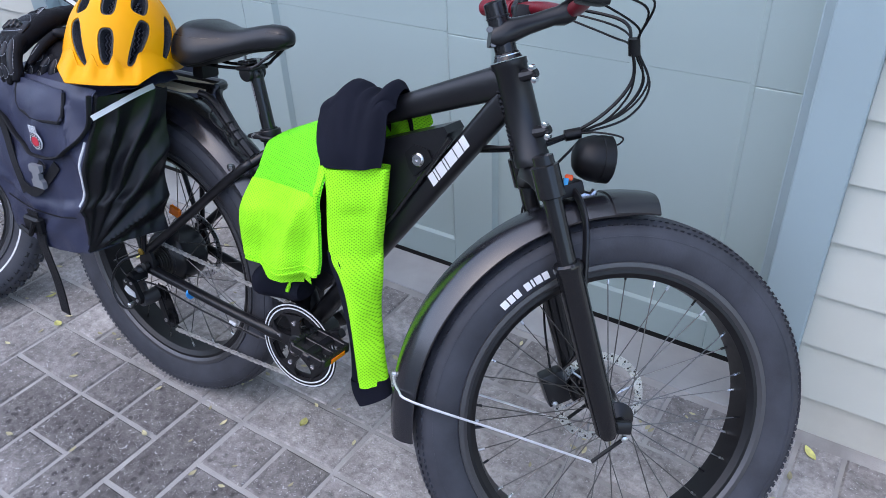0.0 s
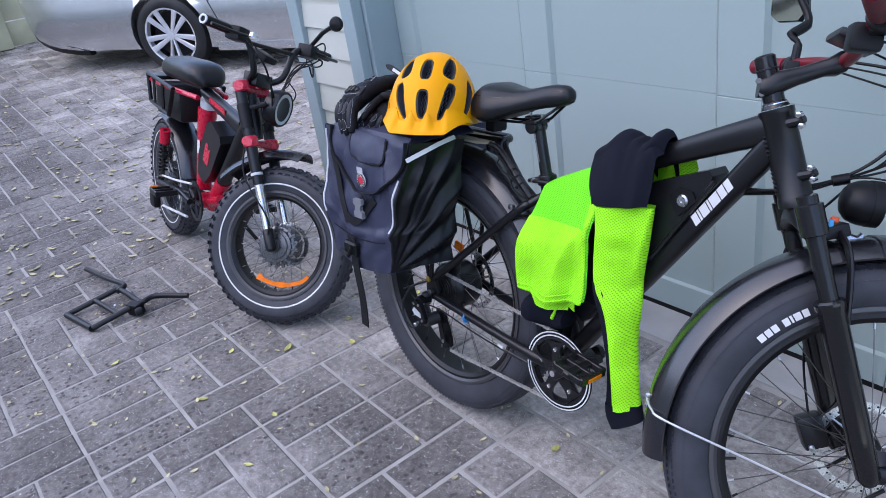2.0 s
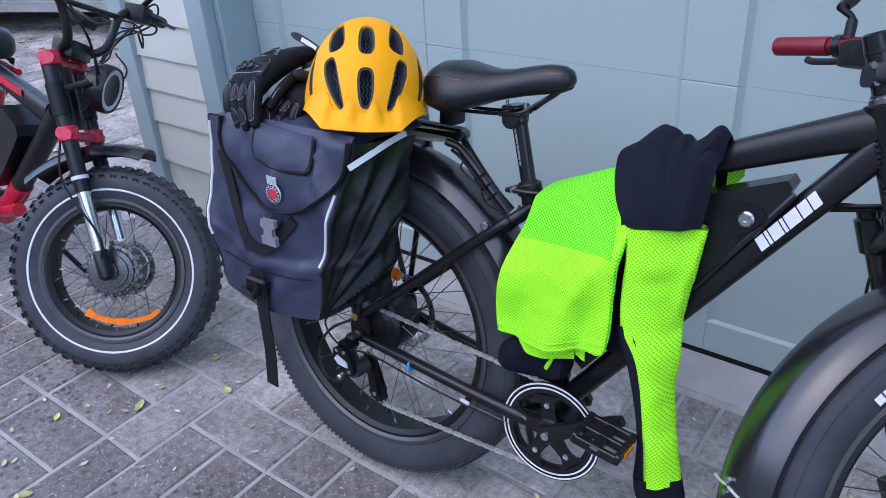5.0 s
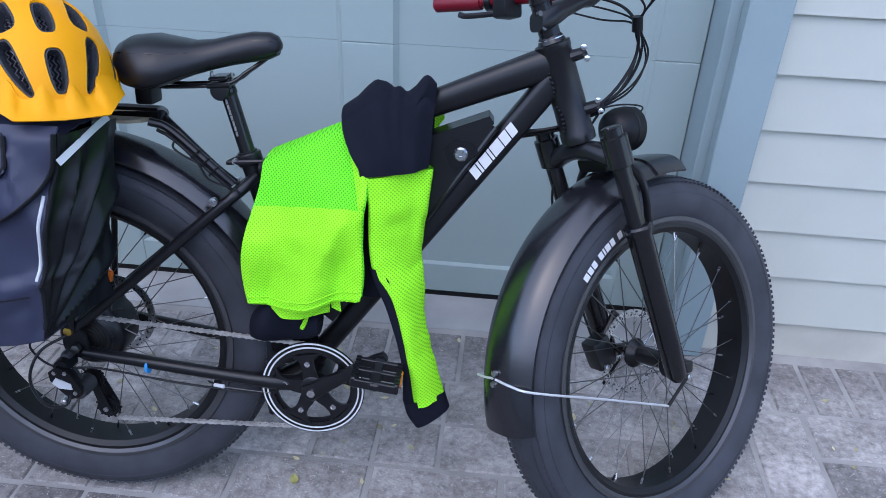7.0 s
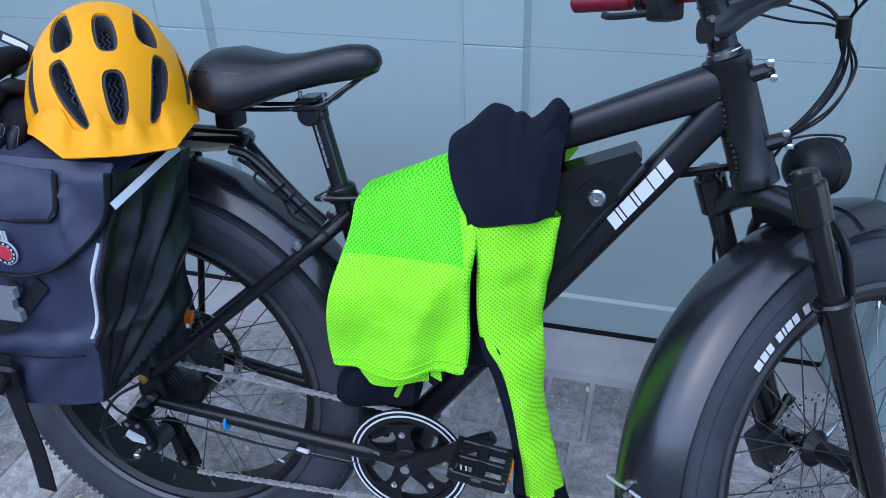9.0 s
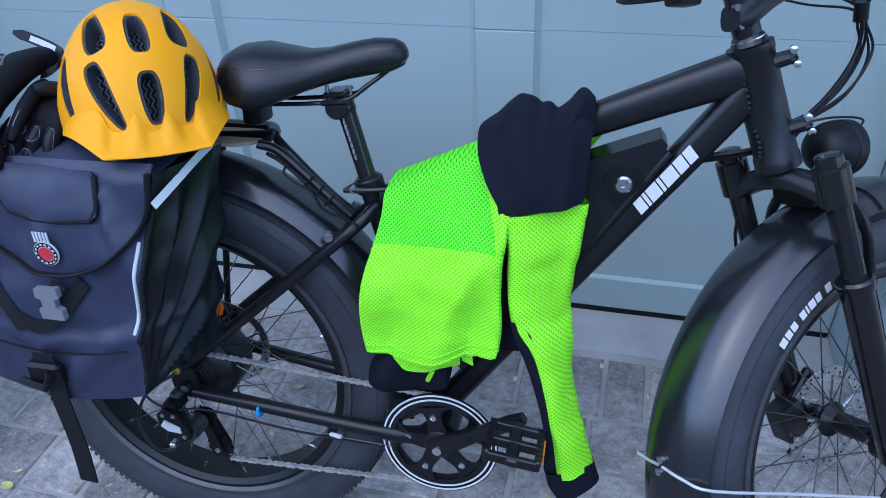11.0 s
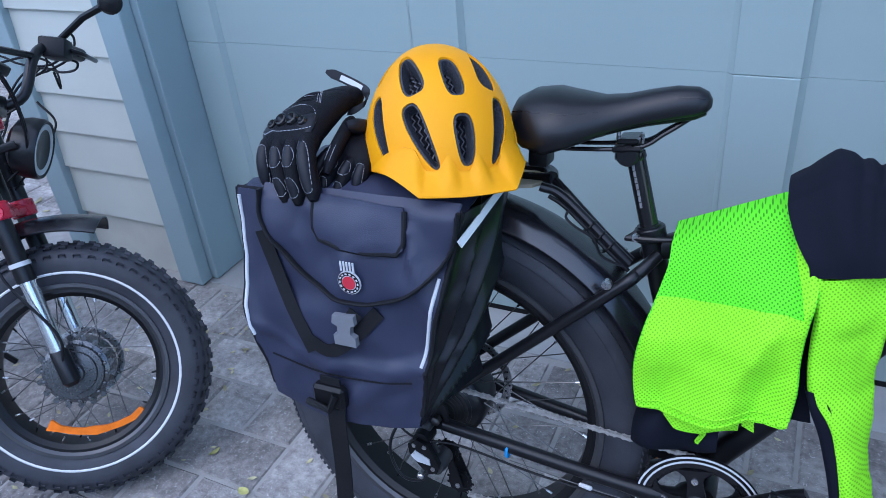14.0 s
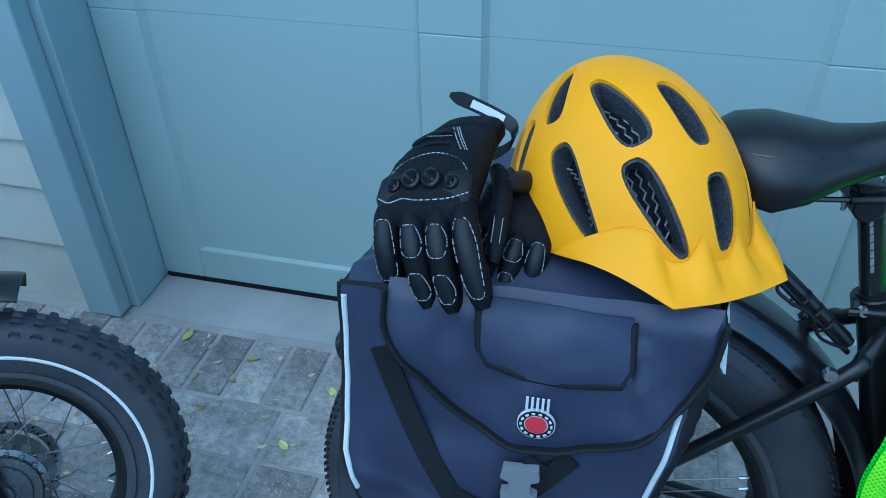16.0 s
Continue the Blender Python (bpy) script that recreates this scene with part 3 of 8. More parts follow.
# wire stay of the front mudguard
cl = bF @ Vector((0.410 * math.cos(radians(175)), 0, 0.410 * math.sin(radians(175))))
axl, axr = bF @ Vector((0.006, -0.088, -0.025)), bF @ Vector((0.006, 0.088, -0.025))
for s in (-1, 1):
    a = bF @ Vector((-0.052, s * 0.085, -0.068))
    st = part("fender_stay", tube(Geo(), spline([cl + (bF.to_3x3() @ Vector((0, s * 0.004, 0))), bF @ Vector((-0.402, s * 0.040, 0.030)), bF @ Vector((-0.378, s * 0.070, 0.022)), bF @ Vector((-0.215, s * 0.078, -0.022)), a], 4), 0.0022, 8), mat("bright_wire", (0.8, 0.8, 0.8), 0.35, 0.6), bike, "thin steel wire stay")
    part("stay_sleeve", tube(Geo(), [a, bF @ Vector((0.0, s * 0.086, -0.022))], 0.0035, 8), PLASTIC, st)
    part("stay_bolt", lathe(Geo(), [(0.002, -0.004), (0.006, -0.003), (0.006, 0.003)], 12, bF @ Matrix.Translation((0.0, s * 0.09, -0.02))), STEEL, st)
for k in (-1, 1):
    part("stay_clip", lathe(Geo(), [(0.0015, -0.004), (0.0055, -0.003), (0.0055, 0.004)], 12, Matrix.Translation(cl + Vector((0, 0, k * 0.011))) @ STEER.to_3x3().to_4x4() @ pose(0, 0, 0, 0, 0, -90)), STEEL, bike)

# frame
BB = Vector((0.467, 0, 0.300))
CLAMP, TT_F, TT_R = Vector((0.342, 0, 0.744)), Vector((0.880, 0, 0.944)), Vector((0.362, 0, 0.722))
part("seat_tube", tube(Geo(), [BB, CLAMP + Vector((-0.004, 0, 0.014))], 0.0185, 18), BLACK, bike)
post = part("seatpost", tube(Geo(), [CLAMP, Vector((0.305, 0, 0.880))], 0.0145, 18), BLACK_SHINE, bike, "black seatpost")
pm = Geo()
pd = (Vector((0.305, 0, 0.880)) - CLAMP).normalized()
for k in range(7):
    c = CLAMP + pd * (0.045 + 0.0100 * k) + Vector((-0.004, -0.0143, 0))
    sd = Vector((pd.z, 0, -pd.x))
    pm.add([c + sd * 0.0020, c - sd * 0.0020, c - sd * 0.0014 + pd * 0.0088, c + sd * 0.0026 + pd * 0.0088], [(0, 1, 2, 3)])
part("post_marking", pm, mat("worn_mark", (0.20, 0.20, 0.21), 0.5, vary=0.4, scale=300), post, "pale worn block marking")
part("seat_clamp", lathe(Geo(), [(0.0225, -0.011), (0.0240, -0.009), (0.0240, 0.009), (0.0225, 0.011)], 24, Matrix.Translation(CLAMP) @ pd.to_track_quat("Y", "X").to_matrix().to_4x4()), BLACK, bike)
part("clamp_lever", tube(Geo(), [CLAMP + Vector((-0.02, -0.012, 0)), CLAMP + Vector((-0.032, -0.028, -0.003)), CLAMP + Vector((0.01, -0.034, 0.002)), CLAMP + Vector((0.038, -0.03, 0.004))], [0.006, 0.005, 0.0045, 0.003], 8), BLACK, bike, "black clamp lever")
part("clamp_bolt", lathe(Geo(), [(0.005, -0.004), (0.0065, 0.0), (0.0065, 0.006)], 12, Matrix.Translation(CLAMP + Vector((-0.018, -0.03, -0.001)))), STEEL, bike)
part("head_tube", tube(Geo(), [AX_TOP, AX_TOP - AX * 0.010, AX_TOP - AX * 0.012, AX_TOP - AX * 0.160, AX_TOP - AX * 0.162, AX_TOP - AX * 0.178], [0.0312, 0.0312, 0.0298, 0.0298, 0.0312, 0.0312], 24), BLACK, bike)
loft_pts = []
for i in range(13):
    t = i / 12
    c = TT_R.lerp(TT_F, t) + Vector((0, 0, 0.006 * math.sin(t * 3.14)))
    loft_pts.append(oval(c, 0.019 + 0.006 * t, 0.020 + 0.012 * t ** 1.6, 18, 2.8))
part("top_tube", loft(Geo(), loft_pts), BLACK, bike)
DT_F, DT_B = Vector((0.897, 0, 0.925)), Vector((0.450, 0, 0.320))
dtd = (DT_F - DT_B).normalized()
dtn = Vector((-dtd.z, 0, dtd.x))
part("down_tube", loft(Geo(), [[tuple(DT_B.lerp(DT_F, t) + dtn * q[2] + Vector((0, q[1], 0))) for q in oval((0, 0, 0), 0.0245, 0.0205 + 0.0035 * t, 24, 3.0)] for t in [i / 8 for i in range(9)]]), BLACK, bike)
# weld beads where the tubes meet the head tube
for cz, rx in ((AX_TOP - AX * 0.062, 0.036), (AX_TOP - AX * 0.128, 0.034)):
    w = Geo()
    for k in range(26):
        a = 2 * math.pi * k / 26
        p = cz - FW * 0.0285 + Vector((0, 0.0262 * math.cos(a), 0)) + AX * (rx * math.sin(a)) - FW * (0.010 * abs(math.cos(a)) * -1)
        w.add([p + Vector(q) * 0.0045 for q in ((1, 0, 0), (-1, 0, 0), (0, 1, 0), (0, -1, 0), (0, 0, 1), (0, 0, -1))], [(0, 2, 4), (2, 1, 4), (1, 3, 4), (3, 0, 4), (2, 0, 5), (1, 2, 5), (3, 1, 5), (0, 3, 5)])
    part("weld_bead", w, BLACK, bike)
# white frame marking as plain slanted blocks
dmk = Geo()
mo = Vector((0.757, 0, 0.740))
pos = 0.0
for w in (0.0155, 0.0055, 0.0200, 0.0055, 0.0235, 0.0170, 0.0155):
    p = mo + dtd * pos + Vector((0, -0.0256, 0))
    q = dtd * w
    h = dtn * 0.0108
    sl = dtd * 0.005
    dmk.add([p - h, p + q - h, p + q + h + sl, p + h + sl], [(0, 1, 2, 3)])
    pos += w + 0.0022
part("frame_marking", dmk, WHITE, bike, "white block marking on the down tube")
# battery pack in the frame
bat = part("battery", plate(Geo(), [(0.50, 0.43), (0.683, 0.668), (0.786, 0.826), (0.791, 0.841), (0.782, 0.852), (0.66, 0.804), (0.56, 0.764), (0.475, 0.62), (0.462, 0.46)], -0.030, 0.030), BLACK, bike, "black frame battery pack")
lk = Matrix.Translation((0.735, -0.033, 0.782))
part("lock_plate", plate(Geo(), [(-0.030, 0.006), (-0.012, 0.026), (0.020, 0.022), (0.030, 0.004), (-0.008, -0.034), (-0.02, -0.02)], -0.002, 0.004, lk), PLASTIC, bat)
part("lock_cylinder", lathe(Geo(), [(0.003, -0.004), (0.0035, -0.007), (0.010, -0.007), (0.013, -0.004), (0.013, 0.0)], 24, lk), STEEL, bat, "steel key lock")
part("battery_mark", plate(Geo(), [(0.615, 0.66), (0.64, 0.69), (0.66, 0.684), (0.63, 0.645)], -0.0335, -0.032), REFLECT, bat)
part("battery_rail", tube(Geo(), [(0.560, -0.024, 0.500), (0.683, -0.027, 0.660), (0.795, -0.027, 0.832)], 0.006, 8), BLACK_SHINE, bike)
part("bottom_bracket", lathe(Geo(), [(0.024, -0.045), (0.026, -0.042), (0.026, 0.042), (0.024, 0.045)], 24, Matrix.Translation(BB)), BLACK, bike)
part("controller_box", box(Geo(), (0.375, -0.04, 0.355), (0.455, 0.04, 0.425), 0.012), PLASTIC, bike)
for s in (-1, 1):
    part("seat_stay", tube(Geo(), spline([(0.358, s * 0.018, 0.715), (0.335, s * 0.046, 0.693), (0.29, s * 0.066, 0.655), (0.005, s * 0.082, 0.405)], 6), 0.0105, 12), BLACK, bike)
    part("chain_stay", tube(Geo(), spline([(0.45, s * 0.03, 0.302), (0.385, s * 0.066, 0.307), (0.02, s * 0.084, 0.358)], 6), [0.016] * 7 + [0.0125] * 6, 12), BLACK, bike)
    part("dropout", plate(Geo(), [(-0.012, 0.345), (0.034, 0.350), (0.028, 0.395), (0.008, 0.425), (-0.012, 0.418), (-0.018, 0.38)], s * 0.086 - 0.004, s * 0.086 + 0.004), BLACK, bike)
    part("fender_bolt", lathe(Geo(), [(0.003, -0.006), (0.008, -0.005), (0.008, 0.004)], 14, Matrix.Translation((0.293, s * 0.070, 0.678))), STEEL, bike)
part("axle_nut", lathe(Geo(), [(0.004, -0.014), (0.009, -0.012), (0.009, 0.0)], 6, Matrix.Translation((0.012, -0.092, 0.372))), DARK_STEEL, bike)
part("eyelet_bolt", lathe(Geo(), [(0.004, -0.008), (0.0085, -0.006), (0.0095, 0.0)], 14, Matrix.Translation((0.0, -0.094, 0.407))), mat("brass", (0.6, 0.38, 0.08), 0.3, 1.0), bike, "brass-coloured bolt")
part("kickstand", tube(Geo(), [(0.33, 0.075, 0.30), (0.31, 0.16, 0.14), (0.30, 0.215, 0.045)], 0.0095, 10), BLACK, bike, "black side stand")

# fork
crown = AX_LOW + AX * 0.425
for y in (-0.085, 0.085):
    low = Vector((1.118, y * 1.03, 0.364))
    top = Vector((0.944, y, 0.814))
    dn = (low - top).normalized()
    mid = top + dn * 0.165
    fk = part("fork_leg", tube(Geo(), [mid, mid + dn * 0.004, mid + dn * 0.012, mid + dn * 0.02, low - dn * 0.07, low, low + dn * 0.014], [0.0225, 0.0262, 0.0262, 0.0232, 0.0220, 0.0205, 0.012], 20).moved(STEER), FORK, bike)
    part("stanchion", tube(Geo(), [top, mid], 0.0162, 20).moved(STEER), BLACK_SHINE, fk, "gloss black fork tube")
    part("fork_cap", tube(Geo(), [top - dn * 0.020, top - dn * 0.018, top - dn * 0.004, top - dn * 0.002, top + dn * 0.050, top + dn * 0.052], [0.013, 0.018, 0.018, 0.0235, 0.0235, 0.02], 20).moved(STEER), BLACK_SHINE, fk)
    part("dropout_lug", box(Geo(), (-0.030, -0.007, -0.012), (0.012, 0.007, 0.012), 0.005, STEER @ Matrix.Translation(HUB_F + Vector((0, y, 0)))), BLACK, fk)
part("fork_crown", loft(Geo(), [oval(crown + AX * (0.026 - 0.028 * u * u) + Vector((0, 0.085 * u, 0)), 0.019 + 0.007 * (1 - abs(u)), 0.017, 14, 3, "xz") for u in (-1, -0.75, -0.4, 0, 0.4, 0.75, 1)]).moved(STEER), BLACK, bike)
part("fork_brace", tube(Geo(), spline([tuple(AX_LOW + AX * 0.24 + Vector((0.012, -0.085, 0))), tuple(AX_LOW + AX * 0.385 + Vector((0.050, -0.078, 0))), tuple(AX_LOW + AX * 0.432 + Vector((0.055, 0, 0))), tuple(AX_LOW + AX * 0.385 + Vector((0.050, 0.078, 0))), tuple(AX_LOW + AX * 0.24 + Vector((0.012, 0.085, 0)))], 6), 0.009, 10, flat=0.6).moved(STEER), BLACK, bike)
part("fender_bracket", box(Geo(), (-0.03, -0.035, -0.005), (0.03, 0.035, 0.020), 0.006, bF @ pose(0, 0, 0, 0, -110, 0) @ Matrix.Translation((0.42, 0, 0)) @ pose(0, 0, 0, 0, 90, 0)), PLASTIC, bike)
part("bracket_tag", box(Geo(), (-0.004, -0.003, 0), (0.004, 0.003, 0.03), 0.001, STEER @ Matrix.Translation((1.0, -0.03, 0.765))), mat("blue_tag", (0.05, 0.35, 0.7), 0.4), bike, "small blue cable tag")
part("cable_plug", box(Geo(), (-0.006, -0.004, 0.026), (0.008, 0.004, 0.036), 0.002, STEER @ Matrix.Translation((1.004, -0.028, 0.765))), mat("orange_plug", (0.75, 0.10, 0.02), 0.4), bike, "small orange cable plug")
# front brake caliper on the far leg
cal = part("brake_caliper", box(Geo(), (-0.028, -0.018, -0.035), (0.018, 0.020, 0.03), 0.006, bF @ Matrix.Translation((-0.088, 0.058, 0.02)) @ pose(0, 0, 0, 0, -25, 0)), BLACK, bike)
part("caliper_arm", box(Geo(), (-0.012, -0.006, -0.05), (0.012, 0.008, 0.04), 0.004, bF @ Matrix.Translation((-0.055, 0.066, 0.055)) @ pose(0, 0, 0, 0, 35, 0)), BLACK, cal)
part("caliper_bolt", lathe(Geo(), [(0.003, -0.004), (0.006, -0.003), (0.006, 0.003)], 12, bF @ Matrix.Translation((-0.092, 0.036, -0.012))), STEEL, cal)

# cockpit
part("steerer_cap", tube(Geo(), [AX_TOP + AX * 0.002, AX_TOP + AX * 0.012, AX_TOP + AX * 0.014, AX_TOP + AX * 0.095, AX_TOP + AX * 0.098], [0.025, 0.021, 0.0188, 0.0188, 0.015], 24), BLACK_SHINE, bike)
part("steerer_spacer", lathe(Geo(), [(0.0192, -0.0015), (0.0205, -0.001), (0.0205, 0.001), (0.0192, 0.0015)], 24, Matrix.Translation(AX_TOP + AX * 0.072) @ AX.to_track_quat("Y", "X").to_matrix().to_4x4()), BLACK, bike)
part("headset_ring", lathe(Geo(), [(0.017, -0.004), (0.0225, -0.004), (0.0225, 0.004), (0.017, 0.004)], 24, Matrix.Translation(AX_TOP + AX * 0.006) @ AX.to_track_quat("Y", "X").to_matrix().to_4x4()), CHROME, bike)
STEM = AX_TOP + AX * 0.044
sd = [(-0.022, 0.017, 0.017), (0.0, 0.0245, 0.023), (0.022, 0.022, 0.021), (0.05, 0.018, 0.017), (0.095, 0.018, 0.016), (0.115, 0.024, 0.022), (0.13, 0.022, 0.02)]
stem = part("stem", loft(Geo(), [oval(STEM + FW * d + AX * (0.06 * max(0, d)), a, b, 16, 3) for d, a, b in sd]).moved(STEER), BLACK, bike)
for k in (-0.012, 0.012):
    part("stem_bolt", lathe(Geo(), [(0.002, -0.004), (0.005, -0.004), (0.005, 0.003)], 10, STEER @ Matrix.Translation(STEM - FW * 0.021 + AX * k + Vector((0, -0.012, 0)))), DARK_STEEL, stem)
BARC = STEM + FW * 0.122 + AX * 0.008


def bar_at(s):
    return [BARC, BARC + Vector((0.0, s * 0.05, 0.002)), BARC + Vector((-0.006, s * 0.12, 0.014)), BARC + Vector((-0.020, s * 0.20, 0.022)), BARC + Vector((-0.036, s * 0.275, 0.027)), BARC + Vector((-0.077, s * 0.37, 0.034))]


left, right = bar_at(1), bar_at(-1)
part("handlebar", tube(Geo(), spline(list(reversed(left)) + right[1:], 6), 0.0125, 14).moved(STEER), mat("dark_red_bar", (0.20, 0.008, 0.018), 0.35, 0.3), bike, "dark red anodised handlebar")
for s, b in ((1, left), (-1, right)):
    d = (b[5] - b[4]).normalized()
    gr = part("grip", tube(Geo(), [b[5] - d * 0.105, b[5] - d * 0.103, b[5] + d * 0.002, b[5] + d * 0.006], [0.0155, 0.0168, 0.0168, 0.013], 16).moved(STEER), RED_GRIP, bike, "dark red rubber grip")
    c = b[5] - d * 0.125
    part("grip_clamp", lathe(Geo(), [(0.017, -0.008), (0.0195, -0.006), (0.0195, 0.006), (0.017, 0.008)], 20, STEER @ Matrix.Translation(c) @ d.to_track_quat("Y", "X").to_matrix().to_4x4()), BLACK, gr)
    lv = part("brake_lever", tube(Geo(), spline([c + Vector((0.012, 0, -0.004)), c + Vector((0.045, s * 0.005, -0.010)), c + Vector((0.055, s * 0.045, -0.012)), c + Vector((0.02, s * 0.105, -0.012)), c + Vector((0.012, s * 0.125, -0.006))], 5), 0.0065, 8, flat=0.7).moved(STEER), BLACK, bike)
    part("lever_body", box(Geo(), (-0.01, -0.022, -0.014), (0.05, 0.022, 0.014), 0.006, STEER @ Matrix.Translation(c + Vector((0.005, -s * 0.012, -0.006)))), BLACK, lv)
    part("shifter", box(Geo(), (-0.02, -0.02, -0.030), (0.026, 0.020, 0.012), 0.007, STEER @ Matrix.Translation(c + Vector((-0.004, -s * 0.055, -0.012)))), PLASTIC, bike)
# display and mirror on the bar
part("display", box(Geo(), (-0.02, -0.042, -0.006), (0.055, 0.042, 0.010), 0.006, STEER @ Matrix.Translation(BARC + Vector((-0.01, -0.02, 0.035))) @ pose(0, 0, 0, 0, 18, 0)), BLACK, bike, "black bar display")
mp = left[3] + Vector((-0.008, 0.035, 0.012))
mir = part("mirror_arm", tube(Geo(), spline([mp, mp + Vector((0.0, 0.0, 0.035)), mp + Vector((-0.012, 0.01, 0.052)), mp + Vector((0.02, 0.03, 0.085)), mp + Vector((0.0, 0.045, 0.135))], 6), [0.009] * 6 + [0.006] * 6 + [0.011] * 6 + [0.008] * 7, 10).moved(STEER), PLASTIC, bike)
MM = STEER @ Matrix.Translation(mp + Vector((-0.012, 0.095, 0.128))) @ pose(0, 0, 0, 0, -12, 28)
outl = [(-0.052, -0.022), (-0.034, -0.036), (0.03, -0.03), (0.054, -0.012), (0.05, 0.022), (0.026, 0.034), (-0.036, 0.03), (-0.052, 0.012)]
sh = Geo()
loft(sh, [[(0.0 - 0.001, x, z) for x, z in outl], [(0.006, x * 1.04, z * 1.05) for x, z in outl], [(0.022, x * 0.8, z * 0.75) for x, z in outl]], m=MM)
part("mirror_shell", sh, PLASTIC, mir)
part("mirror_glass", Geo().add([(-0.0035, x * 0.95, z * 0.94) for x, z in outl], [tuple(range(8))], MM), CHROME, mir, "small mirror")

# cable guides, bundle and wires
for k, d in ((0.030, 0), (0.125, 1)):
    c = AX_TOP - AX * k + FW * 0.026 + Vector((0.0, -0.010, 0))
    part("cable_guide", tube(Geo(), [c + FW * -0.004, c + FW * 0.016, c + FW * 0.025 + AX * 0.002], [0.011, 0.010, 0.008], 10), BLACK, bike)
    for e in (-0.010, 0.010):
        part("guide_bolt", lathe(Geo(), [(0.002, -0.006), (0.0052, -0.005), (0.0052, 0.006)], 12, Matrix.Translation(c + FW * 0.022 + AX * e + Vector((0, -0.008, 0)))), CHROME, bike)
bnd, TIE = Vector((1.050, 0.138, 1.007)), Vector((0.982, 0.080, 0.853))
for k in range(6):
    o = Vector((0.007 * math.sin(k * 2.1), 0.007 * math.cos(k * 1.7), 0.004 * math.sin(k)))
    a = STEER @ (BARC + Vector((0.01, (-0.17, -0.12, 0.1, 0.15, -0.05, 0.19)[k], 0.02)))
    pts = [a, a.lerp(bnd, 0.5) + STEER.to_3x3() @ Vector((0.045, 0, 0.03 - 0.008 * k)), bnd + o * 0.7, Vector((1.068, 0.152, 0.945)) + o * 2.0, Vector((1.040, 0.130, 0.888)) + o * 2.2, TIE + o * 0.5, Vector((0.925, 0.015, 0.832)) + o, (0.826 - 0.003 * k, -0.006 + 0.003 * k, 0.822 - 0.004 * k)]
    part("cable", tube(Geo(), spline(pts, 8), 0.0021 if k != 2 else 0.0032, 6), PLASTIC, bike)
for p, d in ((bnd, Vector((0.01, 0.01, -0.07))), (TIE, Vector((-0.1, -0.07, -0.03)))):
    part("cable_tie", tube(Geo(), [p - d.normalized() * 0.014, p + d.normalized() * 0.014], 0.0105, 12), PLASTIC, bike)
part("lamp_wire", tube(Geo(), spline([TIE, TIE + Vector((0.045, 0.0, 0.012)), TIE + Vector((0.088, 0.01, 0.008)), TIE + Vector((0.07, 0.0, -0.012)), TIE + Vector((0.03, -0.01, -0.02)), STEER @ Vector((1.03, 0, 0.815))], 6), 0.0018, 6), PLASTIC, bike)
part("brake_hose", tube(Geo(), spline([TIE + Vector((0.01, 0.02, -0.01)), STEER @ Vector((0.96, 0.085, 0.72)), STEER @ Vector((1.02, 0.100, 0.58)), bF @ Vector((-0.115, 0.090, 0.12)), bF @ Vector((-0.098, 0.070, 0.04))], 8), 0.0025, 6), PLASTIC, bike)

# headlight
HL = Matrix.Translation((1.028, 0.066, 0.822)) @ STEER.to_3x3().to_4x4() @ pose(0, 0, 0, 0, 0, -90) @ Matrix.Scale(0.86, 4)
hl = part("headlight", lathe(Geo(), [(0.010, -0.040), (0.026, -0.036), (0.038, -0.026), (0.045, -0.010), (0.047, 0.0), (0.047, 0.012), (0.0485, 0.013), (0.0485, 0.034), (0.044, 0.037), (0.041, 0.030)], 40, HL), PLASTIC, bike, "round black headlight")
part("lens", lathe(Geo(), [(0.001, 0.028), (0.041, 0.030), (0.041, 0.026), (0.001, 0.022)], 32, HL), GLASS, hl, "clear lamp lens")
part("lamp_bracket", tube(Geo(), [STEER @ Vector((1.064, 0, 0.775)), STEER @ Vector((1.055, 0, 0.763)), STEER @ Vector((1.02, 0, 0.77))], [0.006, 0.009, 0.010], 8), STEEL, hl)

# saddle
SAD = [(0.118, 0.030, 0.930, 0.905), (0.128, 0.058, 0.946, 0.890), (0.150, 0.078, 0.958, 0.878), (0.185, 0.088, 0.962, 0.872), (0.220, 0.080, 0.957, 0.884), (0.255, 0.058, 0.953, 0.898), (0.290, 0.042, 0.957, 0.909), (0.325, 0.035, 0.966, 0.918), (0.360, 0.030, 0.973, 0.925), (0.390, 0.025, 0.973, 0.931), (0.404, 0.018, 0.967, 0.938), (0.410, 0.008, 0.957, 0.945)]
rings = []
for x, w, zt, zb in SAD:
    zc, h = (zt + zb) / 2, (zt - zb) / 2
    rings.append([(x, w * c, zc + h * (math.copysign(abs(s_) ** 0.75, s_)) - 0.02 * (abs(c) ** 3) * (w / 0.08)) for c, s_ in [(math.copysign(abs(math.cos(2 * math.pi * j / 28)) ** 0.85, math.cos(2 * math.pi * j / 28)), math.sin(2 * math.pi * j / 28)) for j in range(28)]])
saddle = part("saddle", loft(Geo(), rings), LEATHER, bike, "black vinyl saddle", sharp=60)
sk = []
for x, w, zt, zb in SAD[1:-1]:
    sk.append((x, w, zt, zb))
for e in (-1, 1):
    part("saddle_piping", tube(Geo(), spline([(x, e * w * 0.80, zb + (zt - zb) * 0.74 - 0.004 * (w / 0.08)) for x, w, zt, zb in sk], 4), 0.0016, 6), BLACK_SHINE, saddle)
part("saddle_base", loft(Geo(), [oval((x, 0, zb + 0.004), w * 0.86, 0.008, 20, 2.4) for x, w, zt, zb in sk]), PLASTIC, saddle, "black plastic saddle base")
